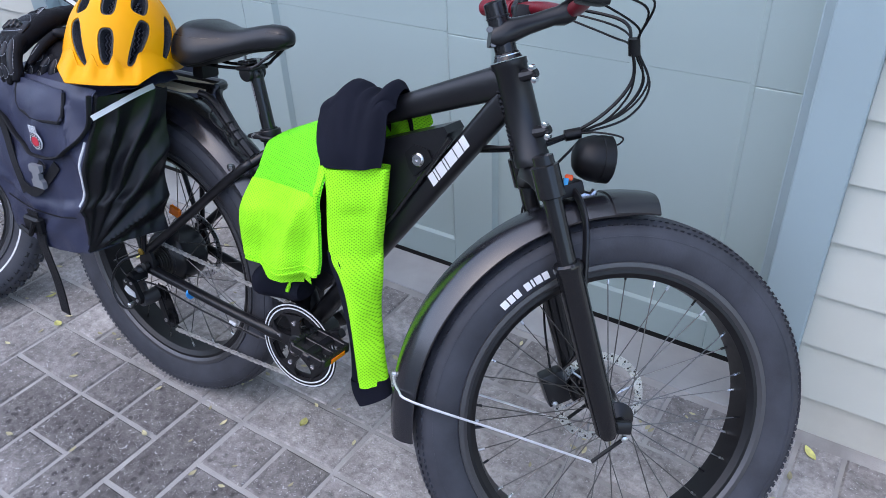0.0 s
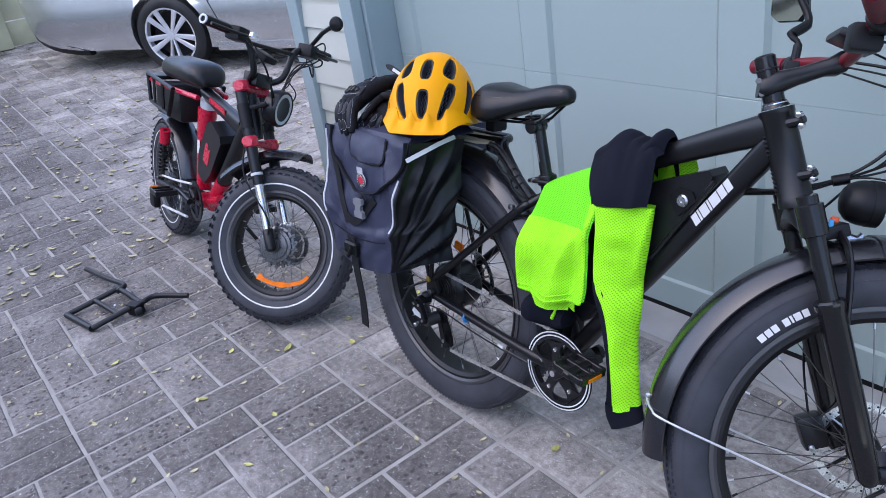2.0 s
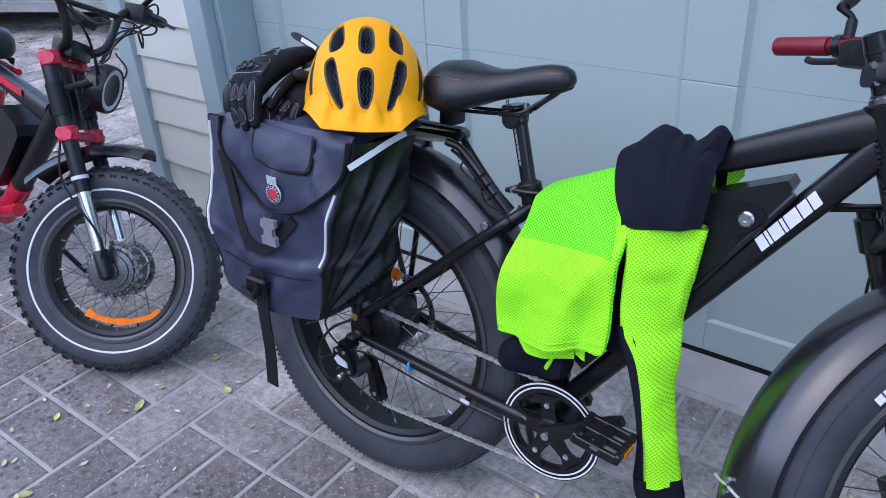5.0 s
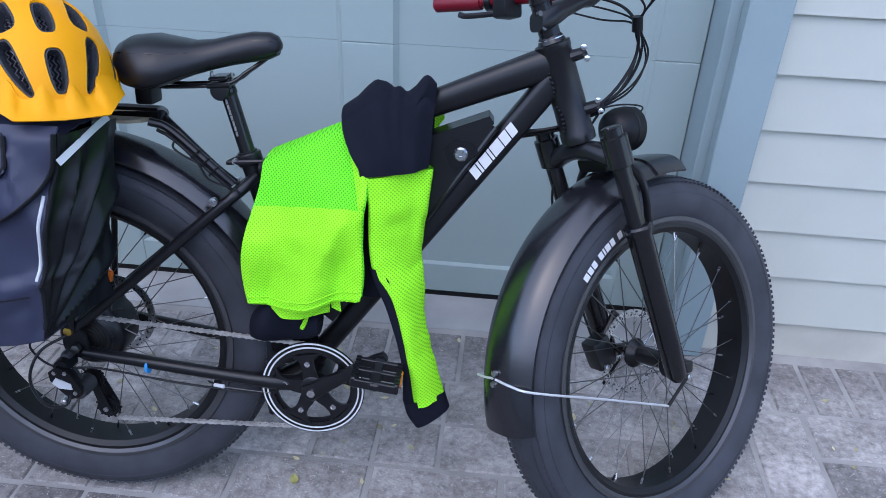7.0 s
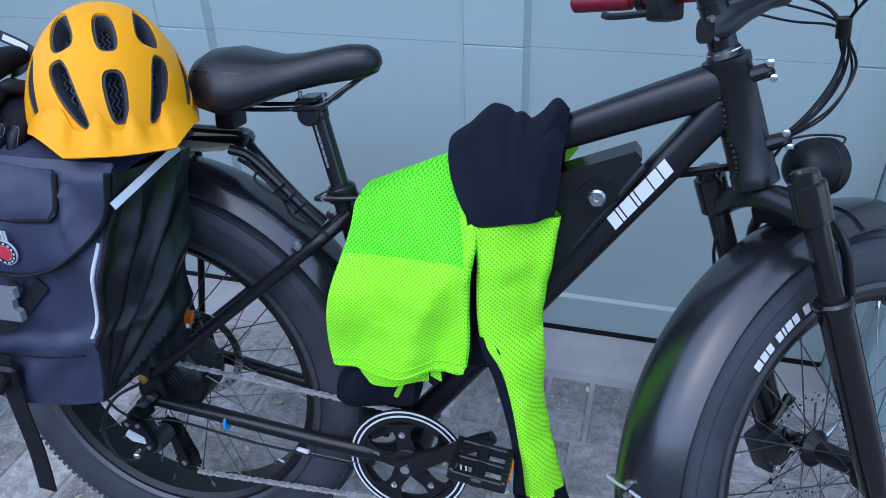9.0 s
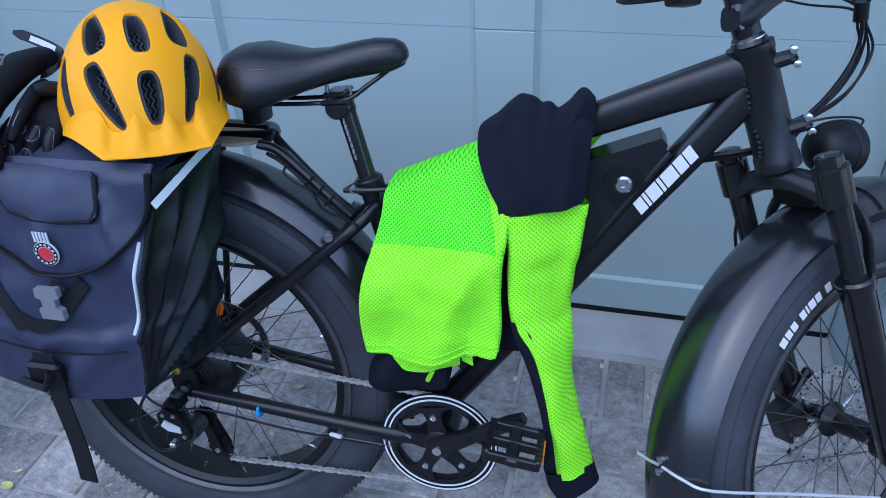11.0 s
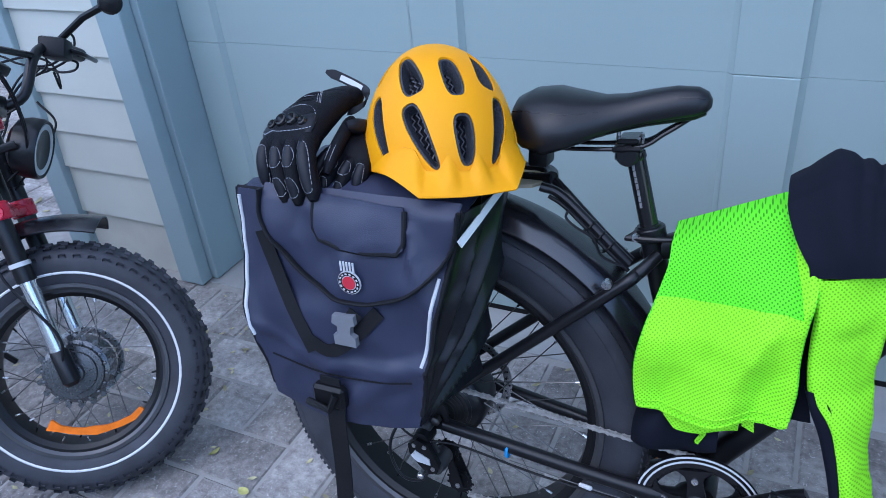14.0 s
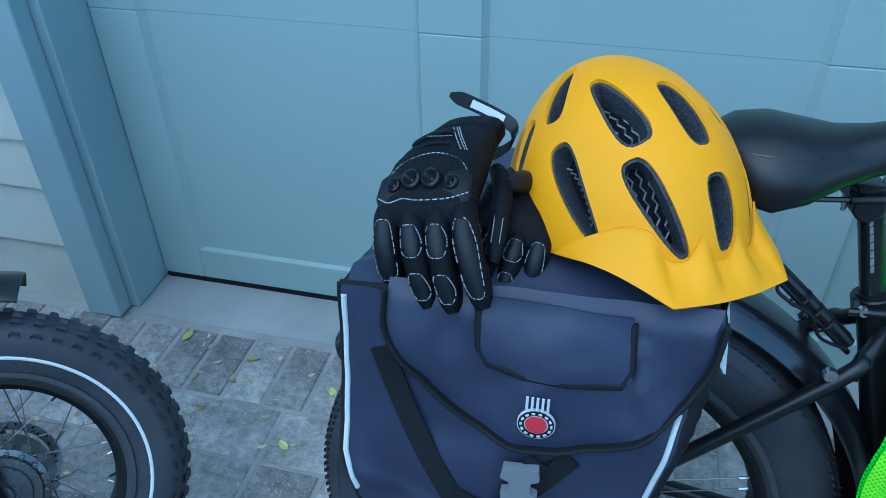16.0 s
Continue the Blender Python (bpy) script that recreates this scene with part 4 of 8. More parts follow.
for y in (-0.021, 0.021):
    part("saddle_rail", tube(Geo(), spline([(0.165, y * 1.3, 0.880), (0.20, y, 0.872), (0.31, y, 0.882), (0.35, y * 0.7, 0.905), (0.385, y * 0.3, 0.930)], 6), 0.0035, 8), BLACK_SHINE, saddle)
clampp = part("saddle_clamp", lathe(Geo(), [(0.006, -0.024), (0.015, -0.0235), (0.017, -0.021), (0.017, 0.021), (0.015, 0.0235), (0.006, 0.024)], 22, Matrix.Translation((0.300, 0, 0.869))), BLACK, saddle, "black round saddle clamp")
part("cradle", box(Geo(), (-0.023, -0.027, -0.004), (0.023, 0.027, 0.004), 0.003, Matrix.Translation((0.299, 0, 0.879)) @ pose(0, 0, 0, 0, -6, 0)), BLACK, clampp)
part("top_plate", box(Geo(), (-0.016, -0.026, -0.003), (0.018, 0.026, 0.005), 0.003, Matrix.Translation((0.298, 0, 0.890)) @ pose(0, 0, 0, 0, -6, 0)), BLACK_SHINE, clampp)
for x in (0.281, 0.317):
    part("clamp_screw", tube(Geo(), [(x, 0, 0.856), (x, 0, 0.900)], 0.0032, 8), STEEL, clampp, "bright clamp screw")
part("post_head", lathe(Geo(), [(0.0148, 0.0), (0.0165, 0.004), (0.0160, 0.012), (0.008, 0.018)], 18, Matrix.Translation(Vector((0.305, 0, 0.880)) - pd * 0.022) @ pd.to_track_quat("Y", "X").to_matrix().to_4x4()), BLACK_SHINE, clampp)
part("tail_lamp", box(Geo(), (0.146, -0.024, 0.838), (0.178, 0.024, 0.874), 0.006), PLASTIC, saddle, "small black tail lamp")

# rack
def rod(name, pts, r=0.0065, n=6):
    return part(name, tube(Geo(), spline(pts, n), r, 10), BLACK, rack)


rack = part("rack", tube(Geo(), [(0.152 + 0.026 * math.cos(a) if abs(a) < 1.6 else -0.19 + 0.02 * math.cos(a), 0.052 * math.sin(a), 0.813) for a in [math.pi * 2 * k / 24 for k in range(24)]], 0.0105, 10, closed=True), BLACK, bike, "black tubular rear rack")
part("rack_plate", plate(Geo(), [(-0.19, -0.042), (0.135, -0.046), (0.158, -0.034), (0.168, -0.012), (0.168, 0.012), (0.158, 0.034), (0.135, 0.046), (-0.19, 0.042)], 0, 0.006, Matrix.Translation((0, 0, 0.807)) @ pose(0, 0, 0, -90, 0, 0) @ Matrix.Translation((0, -0.006, 0))), mat("tan_board", (0.33, 0.29, 0.20), 0.75, spec=0.2), rack, "tan rack board")
for s in (-1, 1):
    rod("rack_stay", [(0.17, s * 0.030, 0.810), (0.205, s * 0.010 - 0.014, 0.796), (0.28, s * 0.004 - 0.028, 0.735), (0.318, s * 0.006 - 0.024, 0.700)], 0.0078)
    rod("rack_leg", [(0.06, s * 0.055, 0.808), (0.045, s * 0.085, 0.76), (0.004, s * 0.092, 0.405)])
    rod("rack_leg", [(-0.14, s * 0.055, 0.808), (-0.115, s * 0.085, 0.76), (0.0, s * 0.092, 0.405)])
part("rack_cable", tube(Geo(), spline([(0.185, -0.032, 0.796), (0.215, -0.034, 0.780), (0.28, -0.038, 0.724), (0.318, -0.036, 0.690)], 7), 0.0036, 8), PLASTIC, bike)

part("rack_cable", tube(Geo(), spline([(0.222, -0.046, 0.783), (0.219, -0.050, 0.770), (0.236, -0.052, 0.757), (0.262, -0.050, 0.742), (0.276, -0.049, 0.716), (0.293, -0.047, 0.706), (0.312, -0.044, 0.700)], 6), 0.0022, 6), PLASTIC, bike, "thin looped lamp cable")
for k, x in enumerate((0.252, 0.268, 0.284)):
    part("cable_tie", tube(Geo(), [(x + 0.013 * math.cos(a) * 0.7, -0.032 + 0.014 * math.sin(a), 0.754 - 0.015 * k + 0.013 * math.cos(a) * 0.7) for a in [2 * math.pi * q / 14 for q in range(14)]], 0.0016, 5, closed=True), PLASTIC, rack)

# drivetrain
RING = Matrix.Translation(BB + Vector((0, -0.064, 0)))
cr = part("chainring", lathe(Geo(), [(0.096, 0.003), (0.096, -0.001), (0.074, -0.002), (0.074, 0.003)], 60, RING, closed=True), BLACK, bike, "black chainring with a white-striped guard")
part("chain_guard", lathe(Geo(), [(0.103, -0.007), (0.103, -0.004), (0.080, -0.004), (0.080, -0.007)], 72, RING, closed=True), BLACK_SHINE, cr)
for r in (0.0995, 0.091):
    part("guard_stripe", lathe(Geo(), [(r + 0.0016, -0.0078), (r + 0.0016, -0.0068), (r - 0.0016, -0.0068), (r - 0.0016, -0.0078)], 72, RING, closed=True), REFLECT, cr, "white stripe")
for k in range(5):
    a = radians(28 + 72 * k)
    half = [(0.012, 0.016), (0.030, 0.0145), (0.042, 0.0125), (0.054, 0.0125), (0.064, 0.0160), (0.071, 0.0240), (0.076, 0.0330)]
    turn = RING @ Matrix.Rotation(-a, 4, "Y")
    part("spider_arm", plate(Geo(), [(r, w) for r, w in half] + [(r, -w) for r, w in reversed(half)], -0.0095, -0.0035, turn), BLACK, cr)
    part("ring_bolt", lathe(Geo(), [(0.0012, -0.0105), (0.0030, -0.0108), (0.0034, -0.0122), (0.0058, -0.0118), (0.0062, -0.0090)], 14, turn @ Matrix.Translation((0.056, 0, 0))), CHROME, cr)
part("spider_hub", lathe(Geo(), [(0.004, -0.013), (0.022, -0.0125), (0.027, -0.0095), (0.027, -0.003)], 28, RING), BLACK, cr)
for sgn, ang, y in ((1, 35, -0.092), (-1, 215, 0.092)):
    d = Vector((math.cos(radians(ang)), 0, math.sin(radians(ang))))
    a, b = BB + Vector((0, y * 0.88, 0)), BB + d * 0.170 + Vector((0, y * 1.13, 0))
    ca = part("crank_arm", loft(Geo(), [[tuple(a.lerp(b, t) + Vector((0, q[1], 0)) + Vector((-d.z, 0, d.x)) * q[2]) for q in oval((0, 0, 0), 0.0085, w, 14, 3.5)] for t, w in ((-0.11, 0.010), (-0.07, 0.019), (0.1, 0.017), (0.5, 0.0125), (0.92, 0.013), (1.06, 0.009))]), BLACK, bike)
    part("crank_bolt", lathe(Geo(), [(0.003, -0.010 * sgn), (0.008, -0.010 * sgn), (0.008, 0.0)], 16, Matrix.Translation(a + Vector((0, -0.002 * sgn, 0)))), CHROME, ca)
    pc = Matrix.Translation(b + Vector((0, -0.062 * sgn, 0))) @ pose(0, 0, 0, 0, 8, 0) @ Matrix.Scale(0.84, 4)
    pg = Geo()
    for x in (-0.046, 0.046):
        box(pg, (x - 0.006, -0.048, -0.012), (x + 0.006, 0.048, 0.012), 0.003, pc)
    for y2 in (-0.044, 0.0, 0.044):
        box(pg, (-0.045, y2 - 0.006, -0.010), (0.045, y2 + 0.006, 0.010), 0.002, pc)
    box(pg, (-0.012, -0.055, -0.009), (0.012, 0.06, 0.009), 0.004, pc)
    for x in (-0.046, 0.046):
        for k in range(7):
            box(pg, (x - 0.006, -0.044 + 0.0135 * k, 0.012), (x + 0.006, -0.038 + 0.0135 * k, 0.015), 0, pc)
    pe = part("pedal", pg, BLACK, bike, "black platform pedal")
    part("pedal_reflector", box(Geo(), (0.0525, -0.025, -0.006), (0.056, 0.025, 0.006), 0.001, pc), ORANGE, pe, "amber reflector")


CHAIN = mat("chain_steel", (0.50, 0.485, 0.46), 0.42, 0.55, vary=0.3, scale=60)


def chain_run(a, b, links):
    g = Geo()
    a, b = Vector(a), Vector(b)
    d = (b - a).normalized()
    m3 = d.to_track_quat("X", "Z").to_matrix().to_4x4()
    for k in range(links):
        p = a.lerp(b, (k + 0.5) / links)
        w = 0.0035 if k % 2 else 0.0022
        L_ = (b - a).length / links
        for s in (-1, 1):
            eight = [(L_ * 0.62 * c, (0.0043 if abs(c) > 0.4 else 0.0027) * e) for c, e in ((-1, -0.4), (-0.7, -1), (-0.4, -1), (0, -1), (0.4, -1), (0.7, -1), (1, -0.4), (1, 0.4), (0.7, 1), (0.4, 1), (0, 1), (-0.4, 1), (-0.7, 1), (-1, 0.4))]
            plate(g, eight, s * w - 0.0006, s * w + 0.0006, Matrix.Translation(p) @ m3)
        lathe(g, [(0.0003, -0.0048), (0.0026, -0.0046), (0.0026, 0.0046)], 8, Matrix.Translation(p + d * L_ * 0.5))
    return g


part("chain", chain_run((0.022, -0.058, 0.423), (0.462, -0.064, 0.394), 35), CHAIN, bike, "steel chain, upper run")
part("chain", chain_run((0.062, -0.068, 0.198), (0.455, -0.064, 0.205), 31), CHAIN, bike, "steel chain, lower run")
JOCK = [(0.046, -0.070, 0.226), (0.022, -0.072, 0.290)]
dr = part("derailleur_cage", plate(Geo(), [(0.016, 0.302), (0.030, 0.300), (0.052, 0.240), (0.058, 0.224), (0.050, 0.212), (0.038, 0.216), (0.034, 0.232)], -0.083, -0.080), PLASTIC, bike)
for x, y, z in JOCK:
    jw = part("jockey_wheel", lathe(Geo(), [(0.0225, -0.003), (0.0225, 0.003), (0.017, 0.003), (0.0155, 0.001), (0.0155, -0.001), (0.017, -0.003)], 30, Matrix.Translation((x, y, z)), closed=True), PLASTIC, dr)
    part("jockey_core", lathe(Geo(), [(0.003, -0.004), (0.0158, -0.001), (0.0158, 0.001), (0.003, 0.004)], 24, Matrix.Translation((x, y, z)), closed=True), PLASTIC, jw)
    teeth = Geo()
    for k in range(11):
        box(teeth, (0.021, -0.0012, -0.0024), (0.0275, 0.0012, 0.0024), 0.0008, Matrix.Translation((x, y, z)) @ Matrix.Rotation(2 * math.pi * k / 11, 4, "Y"))
    part("jockey_teeth", teeth, PLASTIC, jw)
    part("jockey_bolt", lathe(Geo(), [(0.001, -0.0155), (0.0052, -0.0150), (0.0052, -0.010)], 12, Matrix.Translation((x, y, z))), STEEL, dr)
part("inner_cage", plate(Geo(), [(0.010, 0.306), (0.034, 0.304), (0.064, 0.236), (0.066, 0.212), (0.050, 0.200), (0.032, 0.206), (0.026, 0.226)], -0.064, -0.061), PLASTIC, dr)
GREY_METAL = mat("grey_cast_metal", (0.10, 0.10, 0.105), 0.35, 0.7, vary=0.2)
part("hanger_bolt", lathe(Geo(), [(0.002, -0.016), (0.008, -0.015), (0.0105, -0.010), (0.0105, 0.012)], 16, Matrix.Translation((-0.004, -0.100, 0.360))), GREY_METAL, dr)
part("upper_knuckle", lathe(Geo(), [(0.004, -0.024), (0.015, -0.022), (0.0165, -0.010), (0.0165, 0.014), (0.012, 0.018)], 20, Matrix.Translation((-0.006, -0.108, 0.345))), PLASTIC, dr)
part("lower_knuckle", lathe(Geo(), [(0.004, -0.026), (0.016, -0.024), (0.0185, -0.010), (0.0185, 0.018), (0.012, 0.022)], 20, Matrix.Translation((0.020, -0.104, 0.293))), GREY_METAL, dr)
part("outer_link", plate(Geo(), [(-0.026, 0.340), (-0.010, 0.352), (0.012, 0.345), (0.034, 0.306), (0.030, 0.290), (0.012, 0.284), (-0.006, 0.300), (-0.024, 0.322)], -0.140, -0.128), PLASTIC, dr)
part("inner_link", plate(Geo(), [(-0.020, 0.334), (0.004, 0.346), (0.026, 0.300), (0.010, 0.288)], -0.112, -0.104), GREY_METAL, dr)
for x, z in ((-0.014, 0.340), (0.022, 0.298), (0.006, 0.340)):
    part("link_pin", lathe(Geo(), [(0.001, -0.0145), (0.0042, -0.014), (0.0042, 0.03)], 10, Matrix.Translation((x, -0.128, z))), STEEL, dr)
part("derailleur_plate", plate(Geo(), [(-0.020, 0.318), (-0.012, 0.330), (0.016, 0.318), (0.018, 0.306), (-0.008, 0.308)], -0.1425, -0.1402), REFLECT, dr, "pale printed plate")
part("cable_anchor", box(Geo(), (-0.006, -0.15, 0.276), (0.006, -0.13, 0.286), 0.002), STEEL, dr)
part("derailleur_guard", tube(Geo(), spline([(-0.004, -0.10, 0.40), (-0.045, -0.125, 0.375), (-0.06, -0.145, 0.325), (-0.035, -0.15, 0.275), (0.005, -0.145, 0.275), (0.012, -0.13, 0.31)], 6), 0.003, 8), BLACK, bike)
part("shift_cable", tube(Geo(), spline([(0.36, -0.085, 0.288), (0.20, -0.100, 0.312), (0.06, -0.105, 0.335), (-0.02, -0.125, 0.345), (-0.065, -0.12, 0.38), (-0.05, -0.11, 0.41)], 6), 0.0022, 6), PLASTIC, bike)
for x, c in ((0.143, "blue"),):
    part("stay_tie", lathe(Geo(), [(0.0155, -0.0025), (0.0165, 0.0), (0.0155, 0.0025)], 16, Matrix.Translation((x, -0.079, 0.342 - 0.06 * x)) @ pose(0, 0, 0, 0, 0, 90)), mat("tie_" + c, (0.05, 0.35, 0.8) if c == "blue" else (0.7, 0.7, 0.68), 0.4), bike, c + " cable tie")

part("bare_cable", tube(Geo(), [(0.150, -0.094, 0.322), (0.30, -0.088, 0.300), (0.385, -0.082, 0.290)], 0.0010, 6), DARK_STEEL, bike, "bare shift cable")
part("cable_stop", lathe(Geo(), [(0.002, -0.012), (0.0042, -0.010), (0.0042, 0.010), (0.002, 0.012)], 10, Matrix.Translation((0.285, -0.089, 0.303)) @ pose(0, 0, 0, 0, 0, 82)), REFLECT, bike, "pale cable stop")

# ---- load on the bicycle ----
bag = thing("pannier_bag", BIKE, "navy coated-canvas pannier bag with flap, hanging on the rack", "bag")


def noise2(x, z, k, seed=0.0):
    return noise.noise(Vector((x * k, z * k, seed)))


def crease(u, v, line, width):
    """A tent-shaped fold along a line of (u, v) points."""
    best = 9.0
    for (a, b), (c, d) in zip(line, line[1:]):
        lx, ly = c - a, d - b
        t = max(0.0, min(1.0, ((u - a) * lx + (v - b) * ly) / (lx * lx + ly * ly)))
        best = min(best, math.hypot(u - a - lx * t, (v - b - ly * t) * 1.2))
    return max(0.0, 1 - best / width)


def bag_face(u, v):
    """Outer face: u along the bicycle, v from the top edge down."""
    x = (-0.236 + 0.004 * v) * (1 - u) + (0.126 - 0.062 * v ** 0.9) * u
    if v > 0.55:
        x += (v - 0.55) * (0.09 if u < 0.5 else 0.0) * (1 - 2 * u if u < 0.5 else 0)
    z = 0.832 - v * (0.342 + 0.020 * math.sin(u * 3.1))
    y = -0.252 - 0.014 * math.sin(v * 2.9) * (0.8 + 0.2 * math.sin(u * 3.14)) - 0.03 * v * (1 - v * 0.35)
    y += 0.010 * noise2(x, z, 9) + 0.004 * noise2(x, z, 26, 3.0) + 0.014 * abs(noise2(x + 0.6 * z, z - 0.8 * x, 8, 11.0)) * min(1.0, 6 * v) - 0.008 * crease(u, v, [(0.50, 1.0), (0.68, 0.80), (1.0, 0.70)], 0.10) - 0.006 * crease(u, v, [(0.0, 0.62), (0.45, 0.74), (1.0, 0.69)], 0.05)
    return (x, y, z)


part("bag_front", grid_sheet(Geo(), bag_face, 44, 44, 0.003), NAVY, bag, sharp=60)


def bag_top(u, v):
    a, y = bag_face(u, 0.0), 0.0
    x = a[0] * (1 - 0.06 * v)
    z = 0.832 + 0.035 * math.sin(v * 3.14 * 0.75) * math.sin(u * 3.14) ** 0.5 + 0.012 * noise2(x, v, 8, 5.0)
    return (x, a[1] + v * (0.21), z)


part("bag_top", grid_sheet(Geo(), bag_top, 16, 12, 0.003), NAVY, bag, sharp=60)
part("bag_back", grid_sheet(Geo(), lambda u, v: (-0.22 + 0.315 * u - 0.02 * v, -0.084 - 0.012 * math.sin(v * 3.1), 0.825 - 0.33 * v), 8, 8, 0.003), PLEAT, bag)


def bag_bottom(u, v):
    f = bag_face(u, 1.0)
    return (f[0], f[1] * (1 - v) - 0.09 * v, f[2] + 0.02 * v - 0.012 * math.sin(v * 3.14))


part("bag_bottom", grid_sheet(Geo(), bag_bottom, 12, 6, 0.003), NAVY, bag)


def gusset_fn(side):
    def fn(u, v):
        f = Vector(bag_face(1.0 if side > 0 else 0.0, v))
        b = Vector(((0.138 - 0.05 * v if side > 0 else -0.225 + 0.02 * v), -0.088, 0.826 - 0.335 * v))
        p = f.lerp(b, u)
        w = 0.95 if side > 0 else 0.4
        th = math.atan2(1.03 - v, u * 0.85 + 0.03)
        c = th * 3.1 + 0.12 * noise2(u, v, 2.2, 4.0)
        saw = abs((c % 1.0) * 2 - 1)
        fold = (saw ** 1.4 - 0.38) * 1.3 * min(1.0, 0.15 + 1.3 * math.hypot(u, 1 - v)) * min(1.0, 3.5 * u * (1.2 - u) + 0.1)
        fold += 0.12 * noise2(u * 2.0 + v * 1.5, v - 0.75 * u, 4.0, 6.0)
        w *= min(1.0, 0.15 + 3.0 * v)
        return p + Vector((side * 0.019 * fold * w + side * 0.012 * w * math.sin(u * 3.14) * (1 - v), -0.010 * fold * w * math.sin(u * 3.14), 0))
    return fn


part("pleated_side", grid_sheet(Geo(), gusset_fn(1), 64, 64, 0.002), PLEAT, bag, "black pleated nylon side", sharp=60)
part("pleated_side", grid_sheet(Geo(), gusset_fn(-1), 24, 12, 0.002), PLEAT, bag, sharp=60)


def on_face(x, z, lift):
    """The point of the outer face at x and z, lifted towards the outside."""
    v = max(0.0, min(1.0, (0.832 - z) / 0.368))
    x0, x1 = bag_face(0, v)[0], bag_face(1, v)[0]
    u = max(0.0, min(1.0, (x - x0) / (x1 - x0)))
    return Vector((x, bag_face(u, v)[1] - lift, z))


FLAP = spline([(-0.188, 0, 0.838), (-0.187, 0, 0.795), (-0.160, 0, 0.755), (-0.110, 0, 0.714), (-0.060, 0, 0.690), (-0.010, 0, 0.686), (0.045, 0, 0.706), (0.090, 0, 0.742), (0.117, 0, 0.785), (0.125, 0, 0.836)], 5)


def flap_low(x):
    k = min(range(len(FLAP) - 1), key=lambda q: abs((FLAP[q].x + FLAP[q + 1].x) / 2 - x))
    a, b = FLAP[k], FLAP[k + 1]
    t = 0.5 if abs(b.x - a.x) < 1e-6 else max(0, min(1, (x - a.x) / (b.x - a.x)))
    return a.z + (b.z - a.z) * t


def flap_fn(u, v):
    x = -0.187 + 0.311 * u
    top, low = 0.842, flap_low(x)
    z = top + (low - top) * v
    p = on_face(x, min(z, 0.832), 0.007 + 0.004 * math.sin(v * 2.6))
    p.z = z
    p.y += 0.006 * noise2(x, z, 13, 9.0) - 0.008 * crease(x, z, [(0.055, 0.80), (0.062, 0.76), (0.080, 0.735)], 0.014) + 0.006 * crease(x, z, [(0.048, 0.79), (0.052, 0.75), (0.060, 0.728)], 0.012) - 0.005 * crease(x, z, [(-0.105, 0.82), (-0.125, 0.765)], 0.014) + (0.012 * max(0, (z - 0.825) / 0.02))
    return p


part("flap", grid_sheet(Geo(), flap_fn, 40, 16, 0.003), NAVY, bag, "navy flap bound in black webbing", sharp=60)
part("flap_binding", tube(Geo(), [on_face(p.x, min(p.z, 0.832), 0.015) + Vector((0, 0, max(0, p.z - 0.832))) for p in FLAP], 0.0065, 8, flat=0.45, up=(0, 1, 0)), BAG_BLACK, bag)


def strip(name, pts, half, mat_, parent, thick=0.0016, label="", n=5, lift=0.0, out=(0, -1, 0)):
    """A flat band along points that lie on the bag's face."""
    g = Geo()
    c = spline(pts, n)
    rings = []
    for i, p in enumerate(c):
        t = (c[min(i + 1, len(c) - 1)] - c[max(i - 1, 0)]).normalized()
        out = Vector(out).normalized()
        w = t.cross(out).normalized()
        o = out * (lift + thick)
        rings.append([tuple(p + w * half + out * lift), tuple(p - w * half + out * lift), tuple(p - w * half + o), tuple(p + w * half + o)])
    loft(g, rings)
    return part(name, g, mat_, parent, label)


def face_path(pts, lift):
    return [on_face(x, z, lift) for x, z in pts]


def pocket_fn(u, v):
    x = -0.098 + 0.142 * u + 0.004 * v
    z = 0.840 - v * (0.070 - 0.012 * (abs(2 * u - 1) ** 6)) - 0.006 * u
    p = on_face(x, min(z, 0.832), 0.012 + 0.012 * math.sin(max(0.05, v) * 2.2) * (0.4 + 0.6 * math.sin(u * 3.14)))
    p.z = z
    return p


pf = part("pocket", grid_sheet(Geo(), pocket_fn, 20, 10, 0.003), NAVY, bag, "small navy flap pocket", sharp=60)
part("pocket_binding", tube(Geo(), [pocket_fn(u, v) for u, v in [(0, 0.1), (0, 0.5), (0, 0.85), (0.06, 1), (0.3, 1), (0.6, 1), (0.94, 1), (1, 0.85), (1, 0.5), (1, 0.1)]], 0.0042, 8), BAG_BLACK, pf)
# round badge drawn in plain shapes
BD = Matrix.Translation(on_face(-0.034, 0.719, 0.0195)) @ pose(0, 0, 0, 6, 0, 0)
bd = part("badge", lathe(Geo(), [(0.0005, 0), (0.0185, 0), (0.0185, 0.003)], 32, BD), REFLECT, bag, "round pale badge with a red centre")
part("badge_ring", lathe(Geo(), [(0.0175, -0.0006), (0.0175, 0.0), (0.0118, 0.0), (0.0118, -0.0006)], 32, BD, closed=True), BAG_BLACK, bd)
part("badge_centre", lathe(Geo(), [(0.0005, -0.0012), (0.0105, -0.0012), (0.0105, 0)], 28, BD), mat("badge_red", (0.55, 0.03, 0.05), 0.5), bd, "red disc")
bm_ = Geo()
for k in range(14):
    a = 2 * math.pi * k / 14
    box(bm_, (-0.0011, -0.0013, -0.0017), (0.0011, -0.0006, 0.0017), 0, BD @ Matrix.Rotation(-a, 4, "Y") @ Matrix.Translation((0.0147, 0, 0)))
part("badge_ticks", bm_, REFLECT, bd)
bl_ = Geo()
for k in range(5):
    box(bl_, (-0.0115 + 0.005 * k, -0.0008, 0.0185), (-0.009 + 0.005 * k, 0.001, 0.034), 0, BD)
